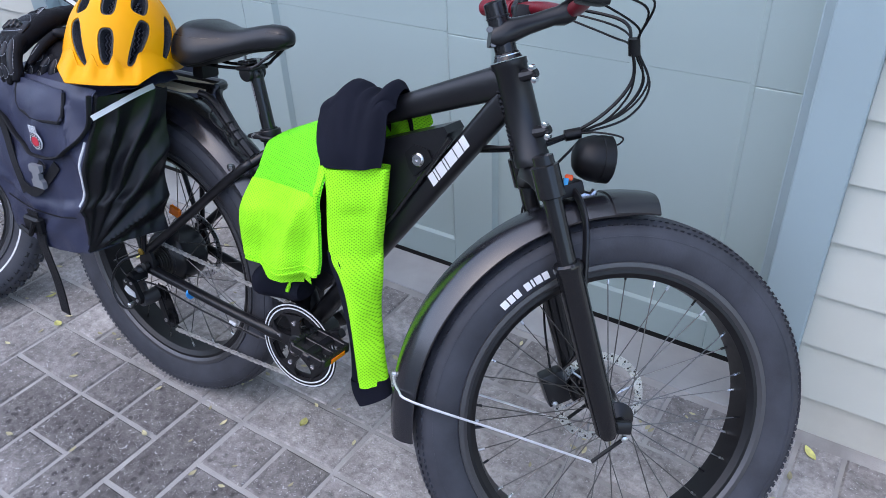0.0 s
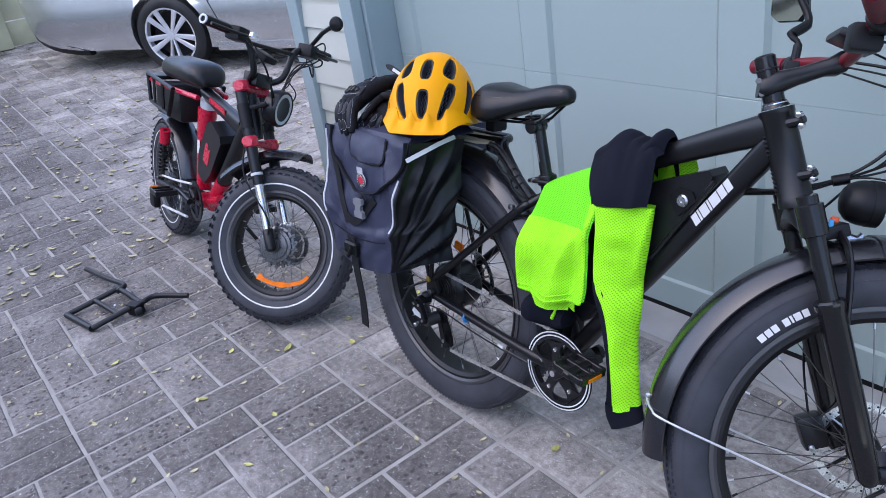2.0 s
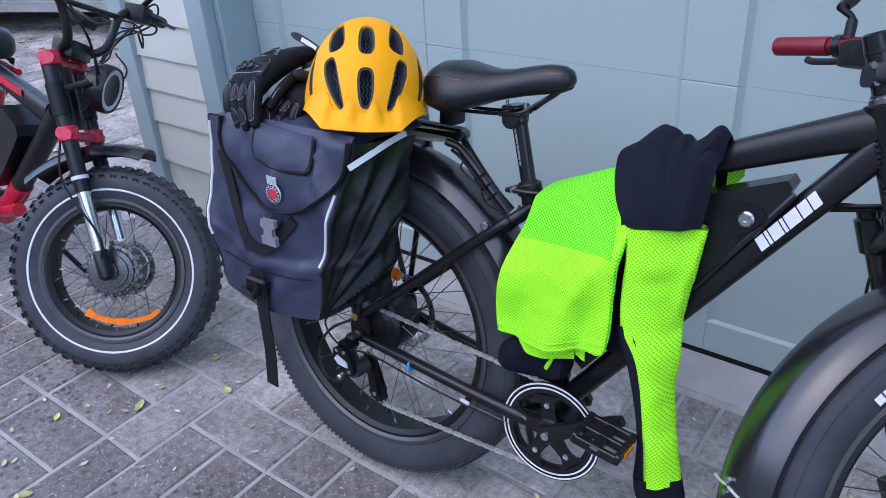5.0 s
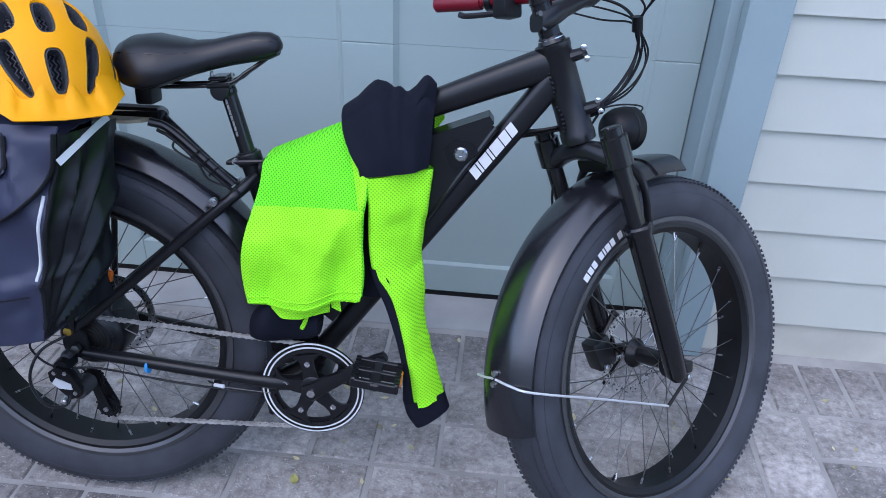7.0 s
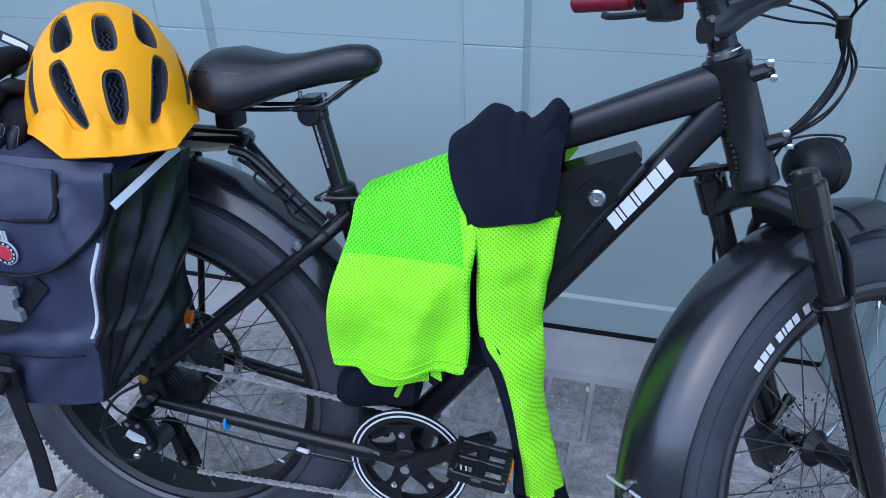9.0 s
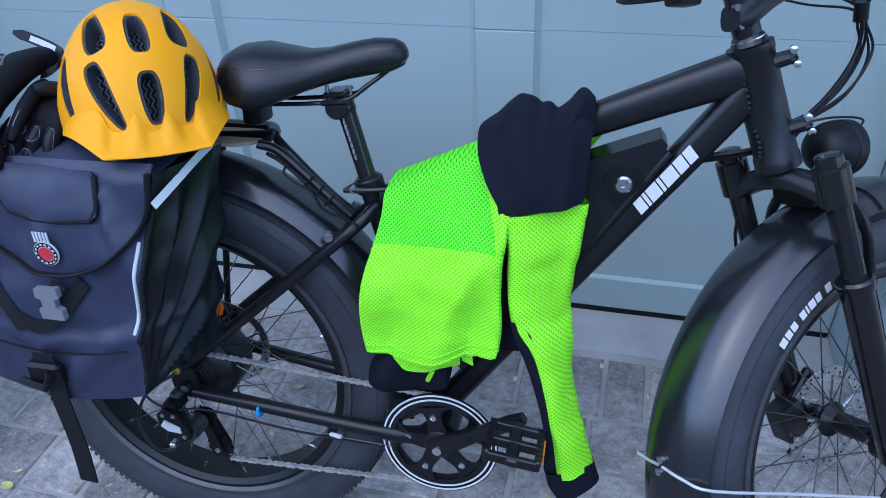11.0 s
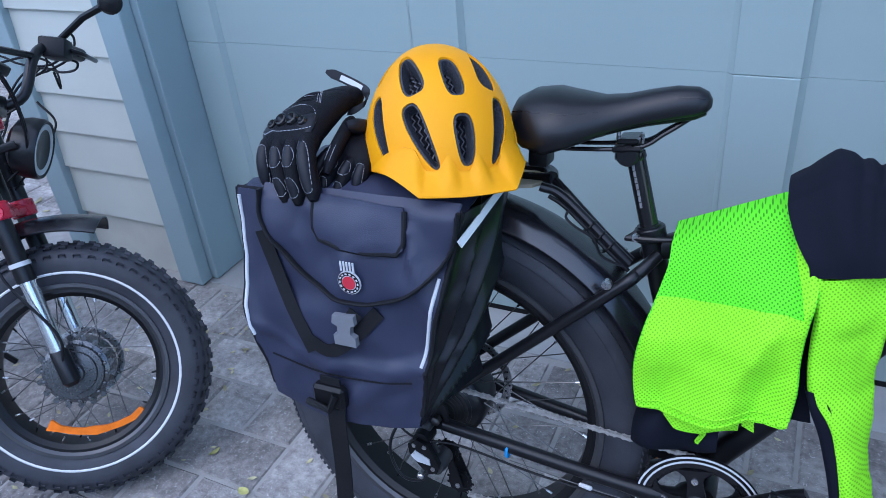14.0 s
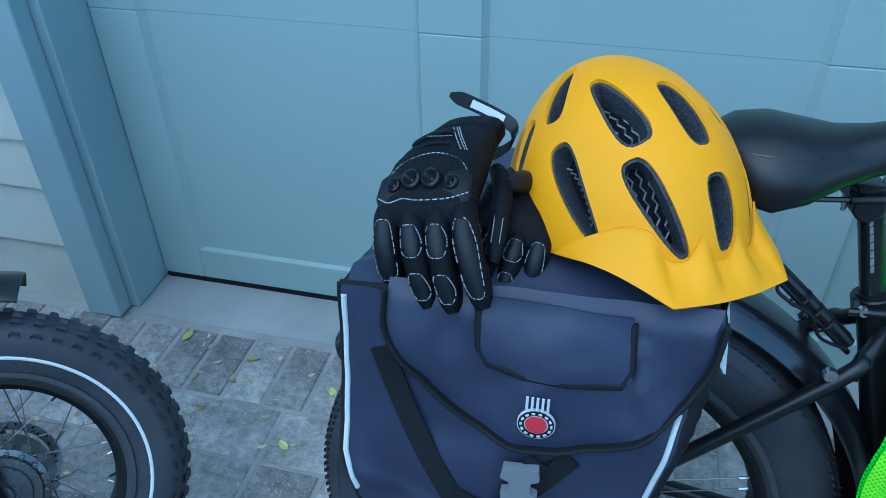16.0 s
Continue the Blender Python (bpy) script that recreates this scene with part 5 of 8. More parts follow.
part("badge_bars", bl_, REFLECT, bd, "five grey bars")
# straps and buckles
strip("strap", face_path([(-0.192, 0.772), (-0.172, 0.715), (-0.142, 0.655), (-0.105, 0.592)], 0.006), 0.012, BAG_BLACK, bag)
strip("strap", face_path([(-0.112, 0.612), (-0.075, 0.598), (-0.035, 0.628), (0.004, 0.672)], 0.007), 0.011, BAG_BLACK, bag)
part("buckle", plate(Geo(), [(-0.018, -0.026), (0.018, -0.026), (0.018, -0.010), (0.010, -0.006), (0.011, 0.008), (0.019, 0.012), (0.017, 0.026), (-0.018, 0.024), (-0.020, 0.010), (-0.011, 0.006), (-0.012, -0.007), (-0.019, -0.010)], -0.007, 0.003, Matrix.Translation(on_face(-0.044, 0.643, 0.012)) @ pose(0, 0, 0, 4, 0, 0)), mat("grey_plastic", (0.20, 0.205, 0.22), 0.45), bag, "grey plastic side-release buckle")
strip("strap", face_path([(-0.028, 0.672), (-0.038, 0.655)], 0.016), 0.011, BAG_BLACK, bag)
lb = Matrix.Translation(on_face(-0.074, 0.532, 0.012)) @ pose(0, 0, 0, 5, 0, 0) @ Matrix.Scale(1.25, 4)
b2 = part("strap_slider", box(Geo(), (-0.022, -0.012, -0.020), (0.022, 0.004, 0.012), 0.004, lb), PLASTIC, bag, "black plastic ladder buckle")
part("buckle_bar", tube(Geo(), [lb @ Vector((-0.028, -0.014, -0.012)), lb @ Vector((0.004, -0.018, -0.016)), lb @ Vector((0.012, -0.012, 0.004))], 0.006, 8), PLASTIC, b2)
strip("strap_loop", face_path([(-0.072, 0.560), (-0.073, 0.525)], 0.012), 0.017, BAG_BLACK, bag, 0.004)
strip("hanging_strap", [on_face(-0.068, 0.51, 0.010), on_face(-0.070, 0.485, 0.008), Vector((-0.076, -0.280, 0.44)), Vector((-0.085, -0.262, 0.36)), Vector((-0.092, -0.252, 0.278))], 0.0155, BAG_BLACK, bag, 0.003, "black webbing strap hanging loose", 7)
# seams and reflective piping
strip("lower_seam", face_path([(-0.19, 0.565), (-0.10, 0.556), (0.0, 0.560), (0.06, 0.572)], 0.0055), 0.0012, BAG_BLACK, bag)
part("reflective_piping", tube(Geo(), [Vector(bag_face(0.012, v)) + Vector((0, -0.0035, 0)) for v in [0.03 + 0.047 * k for k in range(15)]], 0.0030, 8), REFLECT, bag, "white reflective piping")
part("reflective_piping", tube(Geo(), [Vector(bag_face(0.975, v)) + Vector((0, -0.0035, 0)) for v in [0.27 + 0.045 * k for k in range(10)]], 0.0028, 8), REFLECT, bag)
part("edge_binding", tube(Geo(), [bag_face(0, v) for v in [0.05 * k for k in range(20)]], 0.004, 8), BAG_BLACK, bag)
part("edge_binding", tube(Geo(), [bag_face(1, v) for v in [0.05 * k for k in range(20)]], 0.004, 8), BAG_BLACK, bag)
strip("reflective_band", [(0.122, -0.262, 0.790), (0.128, -0.215, 0.806), (0.133, -0.165, 0.822), (0.136, -0.120, 0.833)], 0.0054, REFLECT, bag, 0.002, "broad grey reflective band", out=(0.85, -0.40, 0.35), lift=0.006)
part("top_binding", tube(Geo(), [bag_face(u, 0.0) for u in [0.1 * k for k in range(11)]], 0.0035, 8), BAG_BLACK, bag)

# the twin bag on the far side of the rack, mostly hidden
bag2 = thing("pannier_bag", BIKE, "navy pannier bag hanging on the hidden side of the rack", "bag")
g = Geo()
loft(g, [[(-0.245 + 0.05 * t + q[0], 0.165 + 0.015 * t + q[1], 0.815 - 0.24 * t) for q in oval((0.10 - 0.02 * t, 0, 0), 0.100 - 0.02 * t, 0.075 + 0.02 * math.sin(t * 3), 28, 4, "xy")] for t in [i / 8 for i in range(9)]])
part("bag_body", g, NAVY, bag2, sharp=60)
part("reflective_piping", tube(Geo(), spline([(-0.247, 0.235, 0.80), (-0.243, 0.24, 0.72), (-0.225, 0.24, 0.64), (-0.21, 0.2, 0.60)], 6), 0.003, 8), REFLECT, bag2, "white reflective piping")
part("side_pocket", box(Geo(), (-0.275, 0.11, 0.60), (-0.235, 0.20, 0.70), 0.018), PLEAT, bag2)

# helmet
HEL = BIKE @ pose(0.032, -0.103, 0.874, 0, 0, -53.5)
helmet = thing("bicycle_helmet", HEL, "matt yellow mountain-bike helmet with visor on the bag", "helmet")


def dome(wx, wy, h, z0, n=72, m=30, drop=0.0, side=0.0):
    """A rounded shell closed at the bottom; its rim dips at the back."""
    g = Geo()
    rings = []
    for i in range(m + 1):
        t = i / m
        a = t * math.pi / 2
        ring = []
        for j in range(n):
            b = 2 * math.pi * j / n
            cx, sy = math.cos(b), math.sin(b)
            k = math.cos(a) ** 0.88
            x = wx * k * cx * (1.0 if cx > 0 else 1.10)
            y = wy * k * sy * (1 - 0.06 * max(0, cx))
            z = z0 + (h - z0) * math.sin(a) ** 1.05 - drop * max(0, -cx) * (1 - t) ** 2 + 0.012 * max(0, cx) * (1 - t) ** 3 - side * sy * sy * (1 - t) ** 3
            ring.append((x, y, z))
        rings.append(ring)
    loft(g, rings)
    return g


def carve(body, cutters):
    """Cuts the cutters out of a mesh object and bakes the result into its mesh."""
    for c in cutters:
        md = body.modifiers.new("cut", "BOOLEAN")
        md.operation, md.solver, md.object = "DIFFERENCE", "EXACT", c
    bpy.context.view_layer.update()
    me = bpy.data.meshes.new_from_object(body.evaluated_get(bpy.context.evaluated_depsgraph_get()))
    body.modifiers.clear()
    body.data = me
    me.shade_smooth()
    me.set_sharp_from_angle(angle=radians(38))
    for c in cutters:
        bpy.data.objects.remove(c)


def heading(az, el):
    a, e = radians(az + 2.5), radians(el)
    return Vector((math.cos(e) * math.cos(a), math.cos(e) * math.sin(a), math.sin(e)))


# vents: azimuth and elevation of both ends, half widths at the first and last end
VENTS = [(0, 3, 0, 38, 0.085, 0.125)]
for s in (1, -1):
    VENTS += [(17 * s, 1, 44 * s, 43, 0.066, 0.150), (52 * s, 1, 91 * s, 39, 0.078, 0.170), (38 * s, 50, 108 * s, 68, 0.165, 0.070),
              (106 * s, 44, 152 * s, 58, 0.130, 0.060), (118 * s, 12, 128 * s, 36, 0.10, 0.10), (158 * s, 12, 160 * s, 36, 0.09, 0.09)]
VENTS.append((0, 49, 0, 80, 0.115, 0.095))


def vent_cutters(grow):
    out = []
    for a0, e0, a1, e1, w0, w1 in VENTS:
        d0, d1 = heading(a0, e0), heading(a1, e1)
        dc = (d0 + d1).normalized()
        e_ = d1 - d0
        ln = e_.length / 2 / dc.dot(d0) + grow
        e_ = (e_ - dc * e_.dot(dc)).normalized()
        f_ = dc.cross(e_)
        w0, w1 = w0 + grow, w1 + grow
        o = []
        for q in range(24):
            t = 2 * math.pi * q / 24
            c, s_ = math.cos(t), math.sin(t)
            c = math.copysign(abs(c) ** 0.75, c)
            s_ = math.copysign(abs(s_) ** 0.62, s_)
            u = (c + 1) / 2
            o.append((ln * c, (w0 + (w1 - w0) * u) * s_))
        g = Geo()
        loft(g, [[tuple(Vector((0, 0, 0.008)) + (dc + e_ * p + f_ * q) * r) for p, q in o] for r in (0.05, 0.26)])
        out.append(part("cutter", g, FOAM))
    return out


shell = part("shell", dome(0.142, 0.118, 0.150, -0.012, drop=0.008, side=0.006), YELLOW, None)
carve(shell, [part("cutter", dome(0.1385, 0.1145, 0.1465, -0.08, 56, 20), FOAM)] + vent_cutters(0.0))
shell.parent = helmet
foam = part("foam", dome(0.1380, 0.1140, 0.1460, -0.006, 56, 20, 0.02), FOAM, None, "black speckled foam body")
carve(foam, [part("cutter", dome(0.116, 0.093, 0.124, -0.08, 40, 16), FOAM)] + vent_cutters(-0.030))
foam.parent = helmet
part("liner", dome(0.112, 0.089, 0.120, -0.002, 40, 16, 0.02), mat("liner_black", (0.004, 0.004, 0.006), 0.8, spec=0.2), helmet, "black inner liner")
WEB = mat("liner_web", (0.09, 0.09, 0.11), 0.3, spec=0.6)
for k in range(25):
    y = -0.081 + 0.00675 * k
    f = math.sqrt(max(0.02, 1 - (y / 0.0925) ** 2))
    pts = []
    for q in range(46):
        el = radians(3 + 3.7 * q)
        pts.append((0.1145 * math.cos(el) * f, y + 0.0022 * (1 if q % 2 else -1), 0.1225 * math.sin(el) * f))
    part("liner_strand", tube(Geo(), pts, 0.0013, 4), WEB, helmet)


def shell_at(b, z):
    """The shell's surface at azimuth b and height z."""
    s_ = max(0.0, min(1.0, (z + 0.012) / 0.162)) ** (1 / 1.05)
    k = math.cos(math.asin(s_)) ** 0.88
    cx = math.cos(b)
    return Vector((0.142 * k * cx * (1.0 if cx > 0 else 1.05), 0.118 * k * math.sin(b) * (1 - 0.06 * max(0, cx)), z))


def visor(u, v):
    """u across, v from the scalloped top edge on the shell to the front edge."""
    s_ = u * 2 - 1
    a = abs(s_)
    deg = 72 * s_
    d = abs(deg)
    dip = max(math.exp(-(d / 8.0) ** 4), math.exp(-((d - 23) / 9.0) ** 4))
    zt = 0.040 - 0.031 * dip - 0.046 * max(0, (a - 0.60) / 0.40) ** 1.4
    p = shell_at(radians(deg), zt) * 1.0
    nrm = Vector((p.x, p.y * 1.3, 0.0)).normalized()
    p = p + nrm * 0.0012
    # front edge: flat across, swept back and up at the sides
    if d < 30:
        k = d / 30
        q = Vector((0.168 - 0.006 * k * k, math.copysign(0.068 * k, s_), -0.020 + 0.002 * k))
    else:
        k = (d - 30) / 42
        q = Vector((0.162 - 0.117 * k, math.copysign(0.068 + 0.041 * math.sin(k * 1.57) + 0.003 * k, s_), -0.018 + 0.012 * math.sin(k * 3.14) + 0.008 * k))
    c = p.lerp(q, v ** 1.45)
    c.z = p.z + (q.z - p.z) * v
    sag = 0.002 * math.sin(v * 3.14) * (1 - a ** 2)
    flute = 0.0015 * dip * math.sin(min(1, v * 1.3) * 3.14)
    return c + nrm * (sag - flute) + Vector((0, 0, -0.002 * v))


part("visor", grid_sheet(Geo(), visor, 120, 18, 0.0022), YELLOW, helmet, "short yellow visor with scalloped edge", sharp=60)
part("rim_trim", tube(Geo(), [(0.128 * math.cos(b) * (1.0 if math.cos(b) > 0 else 1.05), 0.104 * math.sin(b), -0.004 - 0.03 * max(0, -math.cos(b)) + 0.012 * max(0, math.cos(b))) for b in [2 * math.pi * k / 40 for k in range(40)]], 0.005, 8, closed=True), FOAM, helmet)

# the crown rises towards the back and runs straight down to the brow
for o in helmet.children:
    for vt in o.data.vertices:
        x, y, z = vt.co
        vt.co.z = z - 0.20 * x * max(0.0, min(1.0, z / 0.15))

# gloves
STITCH = mat("pale_thread", (0.36, 0.37, 0.40), 0.7, vary=0.3, scale=400)
GLOVE_HIDE = mat("glove_hide", (0.0055, 0.006, 0.0095), 0.42, vary=0.3, fine=900, bump=0.25, spec=0.3)


def glove(m, mirror, label, skew, fingers, thumb_line):
    """x across the knuckles, y from the fingers to the wrist, z out of the back of the hand; skew bends the wrist aside."""
    t = thing("cycling_glove", m, label, "glove", "pair of gloves")
    s = -1 if mirror else 1

    def sx(y):
        return skew * max(0.0, (y - 0.02) / 0.095)

    secs = [(0.118, 0.036, 0.017, 0.004), (0.100, 0.040, 0.020, 0.009), (0.075, 0.046, 0.023, 0.014), (0.045, 0.052, 0.026, 0.016), (0.012, 0.053, 0.026, 0.013), (-0.010, 0.054, 0.025, 0.008), (-0.024, 0.052, 0.018, 0.000)]
    part("palm", loft(Geo(), [oval((sx(y), y, z), w, h, 24, 2.6, "xz") for y, w, h, z in secs]), GLOVE, t, sharp=60)
    for k, (x, ln, spread, droop) in enumerate(fingers):
        x *= s
        a = radians(spread * s)
        pts, nrm = [], []
        for q in range(13):
            f = q / 12
            bend = radians(droop) * min(1.0, f * 1.25)
            pts.append(Vector((x + ln * f * math.sin(a), -0.006 - ln * f * math.cos(bend * 0.6), 0.012 - ln * f * math.sin(bend) * 0.75)))
        for q in range(13):
            tg = (pts[min(q + 1, 12)] - pts[max(q - 1, 0)]).normalized()
            nrm.append(tg.cross(Vector((1, 0, 0))).normalized())
        rad = [0.0145, 0.0152, 0.0148, 0.0142, 0.0147, 0.0150, 0.0143, 0.0139, 0.0142, 0.0138, 0.0130, 0.0112, 0.0062]
        fi = part("finger", tube(Geo(), pts, rad, 16), GLOVE, t)

        def skin(f, e, lift=0.0006):
            """A point on the finger's outer side; f along it, e across it from -1 to 1."""
            v = f * 12
            i0 = min(int(v), 11)
            p, n0 = pts[i0].lerp(pts[i0 + 1], v - i0), nrm[i0].lerp(nrm[i0 + 1], v - i0)
            r0 = rad[i0] + (rad[i0 + 1] - rad[i0]) * (v - i0)
            return p + Vector((1, 0, 0)) * (r0 * math.sin(e * 1.2)) + n0 * (r0 * math.cos(e * 1.2) + lift)

        for f0, f1, e0 in ((0.22, 0.46, 0.62), (0.60, 0.90, 0.60)) if k in (1, 2) else ((0.20, 0.88, 0.70),):
            g = Geo()
            loft(g, [[skin(f0 + (f1 - f0) * q / 6, e0 * w * (0.62 + 0.38 * math.sin(3.14 * (q + 0.6) / 7.2) + 0.06 * math.sin(q * 2.1 + k)), lift) for w, lift in ((-1, 0.0), (-0.85, 0.0016), (-0.5, 0.0020), (0.0, 0.0022), (0.5, 0.0020), (0.85, 0.0016), (1, 0.0))] for q in range(7)])
            part("finger_pad", g, GLOVE_HIDE, fi)
            st = Geo()
            n = 60
            loop = [skin((f0 + f1) / 2 + (f1 - f0) * 0.53 * math.sin(w), (e0 + 0.08 + 0.05 * math.sin(3 * w + k)) * math.copysign(abs(math.cos(w)) ** 0.6, math.cos(w)), 0.0010) for w in [2 * math.pi * q / n for q in range(n)]]
            for q in range(0, n, 2):
                if (q * 7 + k * 5) % 19 > 2:
                    tube(st, [loop[q], loop[(q + 1) % n].lerp(loop[(q + 2) % n], 0.45)], 0.00055, 4)
            part("stitching", st, STITCH, fi, "pale stitching")
        if mirror:
            continue
        kr = 1.2 if k in (1, 2) else 0.85
        stud = Matrix.Translation((x * 0.76, 0.008 + 0.003 * (k in (1, 2)), 0.0385 - 3.4 * (x * 0.76) ** 2)) @ pose(0, 0, 0, -68, 0, 0)
        part("knuckle_stud", lathe(Geo(), [(0.0012, -0.0005), (0.0040 * kr, -0.0035), (0.0062 * kr, -0.0062 * kr), (0.0082 * kr, -0.0050 * kr), (0.0096 * kr, -0.001), (0.0100 * kr, 0.003)], 20, stud), BLACK_SHINE, t, "glossy hollow knuckle stud")
    def back(x, y):
        """A point just over the guard or the back of the hand."""
        k = max(0.0, 1 - (x / 0.055) ** 2) ** 0.4
        return Vector((x + sx(y), y, 0.012 + 0.0280 * k + 0.002 - 0.06 * max(0.0, y - 0.046) - 0.34 * max(0.0, -y)))

    def dashes(g, line, r=0.0006):
        line = spline(line, 9)
        for p, q in zip(line[::2], line[1::2]):
            tube(g, [p, p.lerp(q, 1.3)], r, 4)

    if not mirror:
        guard = part("knuckle_guard", loft(Geo(), [oval((sx(y), y, z), w, h, 24, 2.4, "xz") for y, w, h, z in ((0.046, 0.020, 0.003, 0.031), (0.040, 0.036, 0.006, 0.031), (0.020, 0.050, 0.009, 0.030), (0.000, 0.052, 0.009, 0.026), (-0.014, 0.046, 0.005, 0.021))]), GLOVE_HIDE, t, "padded knuckle guard")
        st = Geo()
        dashes(st, [back(s * x, y) for x, y in ((-0.050, 0.012), (-0.036, 0.034), (-0.012, 0.044), (0.012, 0.044), (0.036, 0.034), (0.050, 0.012))])
        dashes(st, [back(s * x, y) for x, y in ((-0.048, -0.002), (-0.032, -0.013), (-0.016, -0.012), (0.0, -0.015), (0.030, -0.012), (0.049, 0.000))], 0.0008)
        part("stitching", st, STITCH, guard, "pale stitching round the guard")
        st = Geo()
        for off in (0.0, 0.004, 0.0065):
            dashes(st, [back(s * (x + off), y) for x, y in ((0.004, 0.086), (0.014, 0.070), (0.028, 0.050))])
        dashes(st, [back(s * x, y) for x, y in ((-0.034, 0.082), (-0.012, 0.074), (0.010, 0.072))], 0.0005)
        part("back_seam", st, STITCH, t, "pale double seam")
        for y0 in (0.060, 0.078):
            part("back_pleat", tube(Geo(), spline([back(s * x, y0 + dy) - Vector((0, 0, 0.0020)) for x, dy in ((-0.040, -0.006), (-0.020, 0.002), (0.0, 0.003), (0.012, 0.0))], 5), [0.001] + [0.0030] * 14 + [0.001], 8), GLOVE, t)
    inv = m.inverted()
    th = spline([inv @ Vector(p) for p in thumb_line], 4)
    thumb = part("thumb", tube(Geo(), th, [r * (1.05 if mirror else 0.78) for r in (0.0110, 0.0125, 0.0135, 0.0140, 0.0140, 0.0138, 0.0138, 0.0138, 0.0135, 0.0130, 0.0122, 0.0105, 0.0070)], 16), GLOVE_HIDE if mirror else GLOVE, t)
    st = Geo()
    for e in (-0.004, 0.004):
        dashes(st, [p + inv.to_3x3() @ Vector((e, -0.0100, 0.005)) for p in th[2:-2]])
    part("stitching", st, STITCH, thumb)
    part("cuff", loft(Geo(), [oval((sx(y), y, z), w, h, 20, 2.6, "xz") for y, w, h, z in ((0.128, 0.037, 0.018, 0.002), (0.124, 0.0385, 0.0195, 0.002), (0.106, 0.040, 0.0215, 0.007), (0.102, 0.038, 0.020, 0.008))]), GLOVE, t)
    return t


def axes(o, y, z):
    y = Vector(y).normalized()
    z = Vector(z)
    z = (z - y * z.dot(y)).normalized()
    x = y.cross(z)
    m = Matrix((x, y, z)).transposed().to_4x4()
    m.translation = o
    return m


G1 = axes((-0.156, -0.026, 0.914), (-0.04, 0.965, 0.20), (-0.20, -0.20, 0.96)) @ Matrix.Diagonal((0.93, 1, 1, 1))
g1 = glove(G1, False, "black padded cycling glove with knuckle guard on the bag", 0.022,
           ((-0.040, 0.070, 0, 74), (-0.0135, 0.090, 9, 66), (0.0145, 0.094, 8, 64), (0.041, 0.090, 13, 58)),
           ((-0.105, 0.055, 0.925), (-0.092, 0.020, 0.928), (-0.088, -0.020, 0.915), (-0.087, -0.056, 0.890)))
c = spline([G1.inverted() @ Vector(p) for p in ((-0.118, 0.070, 0.934), (-0.106, 0.075, 0.936), (-0.094, 0.085, 0.945), (-0.096, 0.097, 0.955), (-0.114, 0.103, 0.963), (-0.142, 0.099, 0.977), (-0.164, 0.094, 0.987))], 6)
sw = (G1.inverted().to_3x3() @ Vector((0.30, 0.45, 0.84))).normalized()


def strap_ring(p, tg, w, h0, h1):
    n = tg.cross(sw).normalized()
    return [p - sw * w + n * h0, p + sw * w + n * h0, p + sw * w + n * h1, p - sw * w + n * h1]


tang = [(c[min(i + 1, len(c) - 1)] - c[max(i - 1, 0)]).normalized() for i in range(len(c))]
wid = [0.0075 * min(1.0, (len(c) - 1 - i) / 4 + 0.35) for i in range(len(c))]
part("wrist_strap", loft(Geo(), [strap_ring(p, tg, w, -0.0012, 0.0012) for p, tg, w in zip(c, tang, wid)]), PLEAT, g1, "open black wrist strap")
nm = len(c)
for h in (-1, 1):
    part("strap_mark", loft(Geo(), [strap_ring(p, tg, 0.0042, 0.0013 * h, 0.0019 * h) for p, tg in list(zip(c, tang))[nm - 15:nm - 6]]), REFLECT, g1, "pale block marking")
glove(axes((-0.081, 0.003, 0.880), (0.10, 0.97, 0.06), (0.10, -0.25, 0.95)) @ Matrix.Diagonal((0.80, 0.86, 0.90, 1)), True, "black padded cycling glove lying palm inward on the bag", 0.0,
      ((-0.040, 0.060, -4, 74), (-0.0135, 0.078, -1, 52), (0.0145, 0.086, 0, 40), (0.040, 0.072, 3, 44)),
      ((-0.060, 0.070, 0.895), (-0.066, 0.056, 0.910), (-0.076, 0.036, 0.926), (-0.087, 0.012, 0.936)))

# jacket
jacket = thing("cycling_jacket", BIKE, "neon mesh cycling jacket with navy shoulders draped over the frame", "jacket")


def top_line(x):
    return 0.747 + (x - 0.367) * 0.44


def along(pts, t):
    """The point at share t of a smooth line through points."""
    k = max(0.0, min(1.0, t)) * (len(pts) - 1)
    i = min(int(k), len(pts) - 2)
    return pts[i].lerp(pts[i + 1], k - i)


# the hanging body's two side edges from the tube to the hem, and the hem's height along it
BODY_L = spline([(0.385, 0, 0.757), (0.374, 0, 0.735), (0.360, 0, 0.690), (0.350, 0, 0.610), (0.349, 0, 0.545), (0.356, 0, 0.494)], 6)
BODY_R = spline([(0.575, 0, 0.835), (0.580, 0, 0.760), (0.580, 0, 0.705), (0.573, 0, 0.650), (0.572, 0, 0.600), (0.575, 0, 0.560), (0.571, 0, 0.524)], 6)
HEM = spline([(0, 0, 0.497), (0.25, 0, 0.492), (0.5, 0, 0.496), (0.75, 0, 0.512), (1, 0, 0.526)], 6)


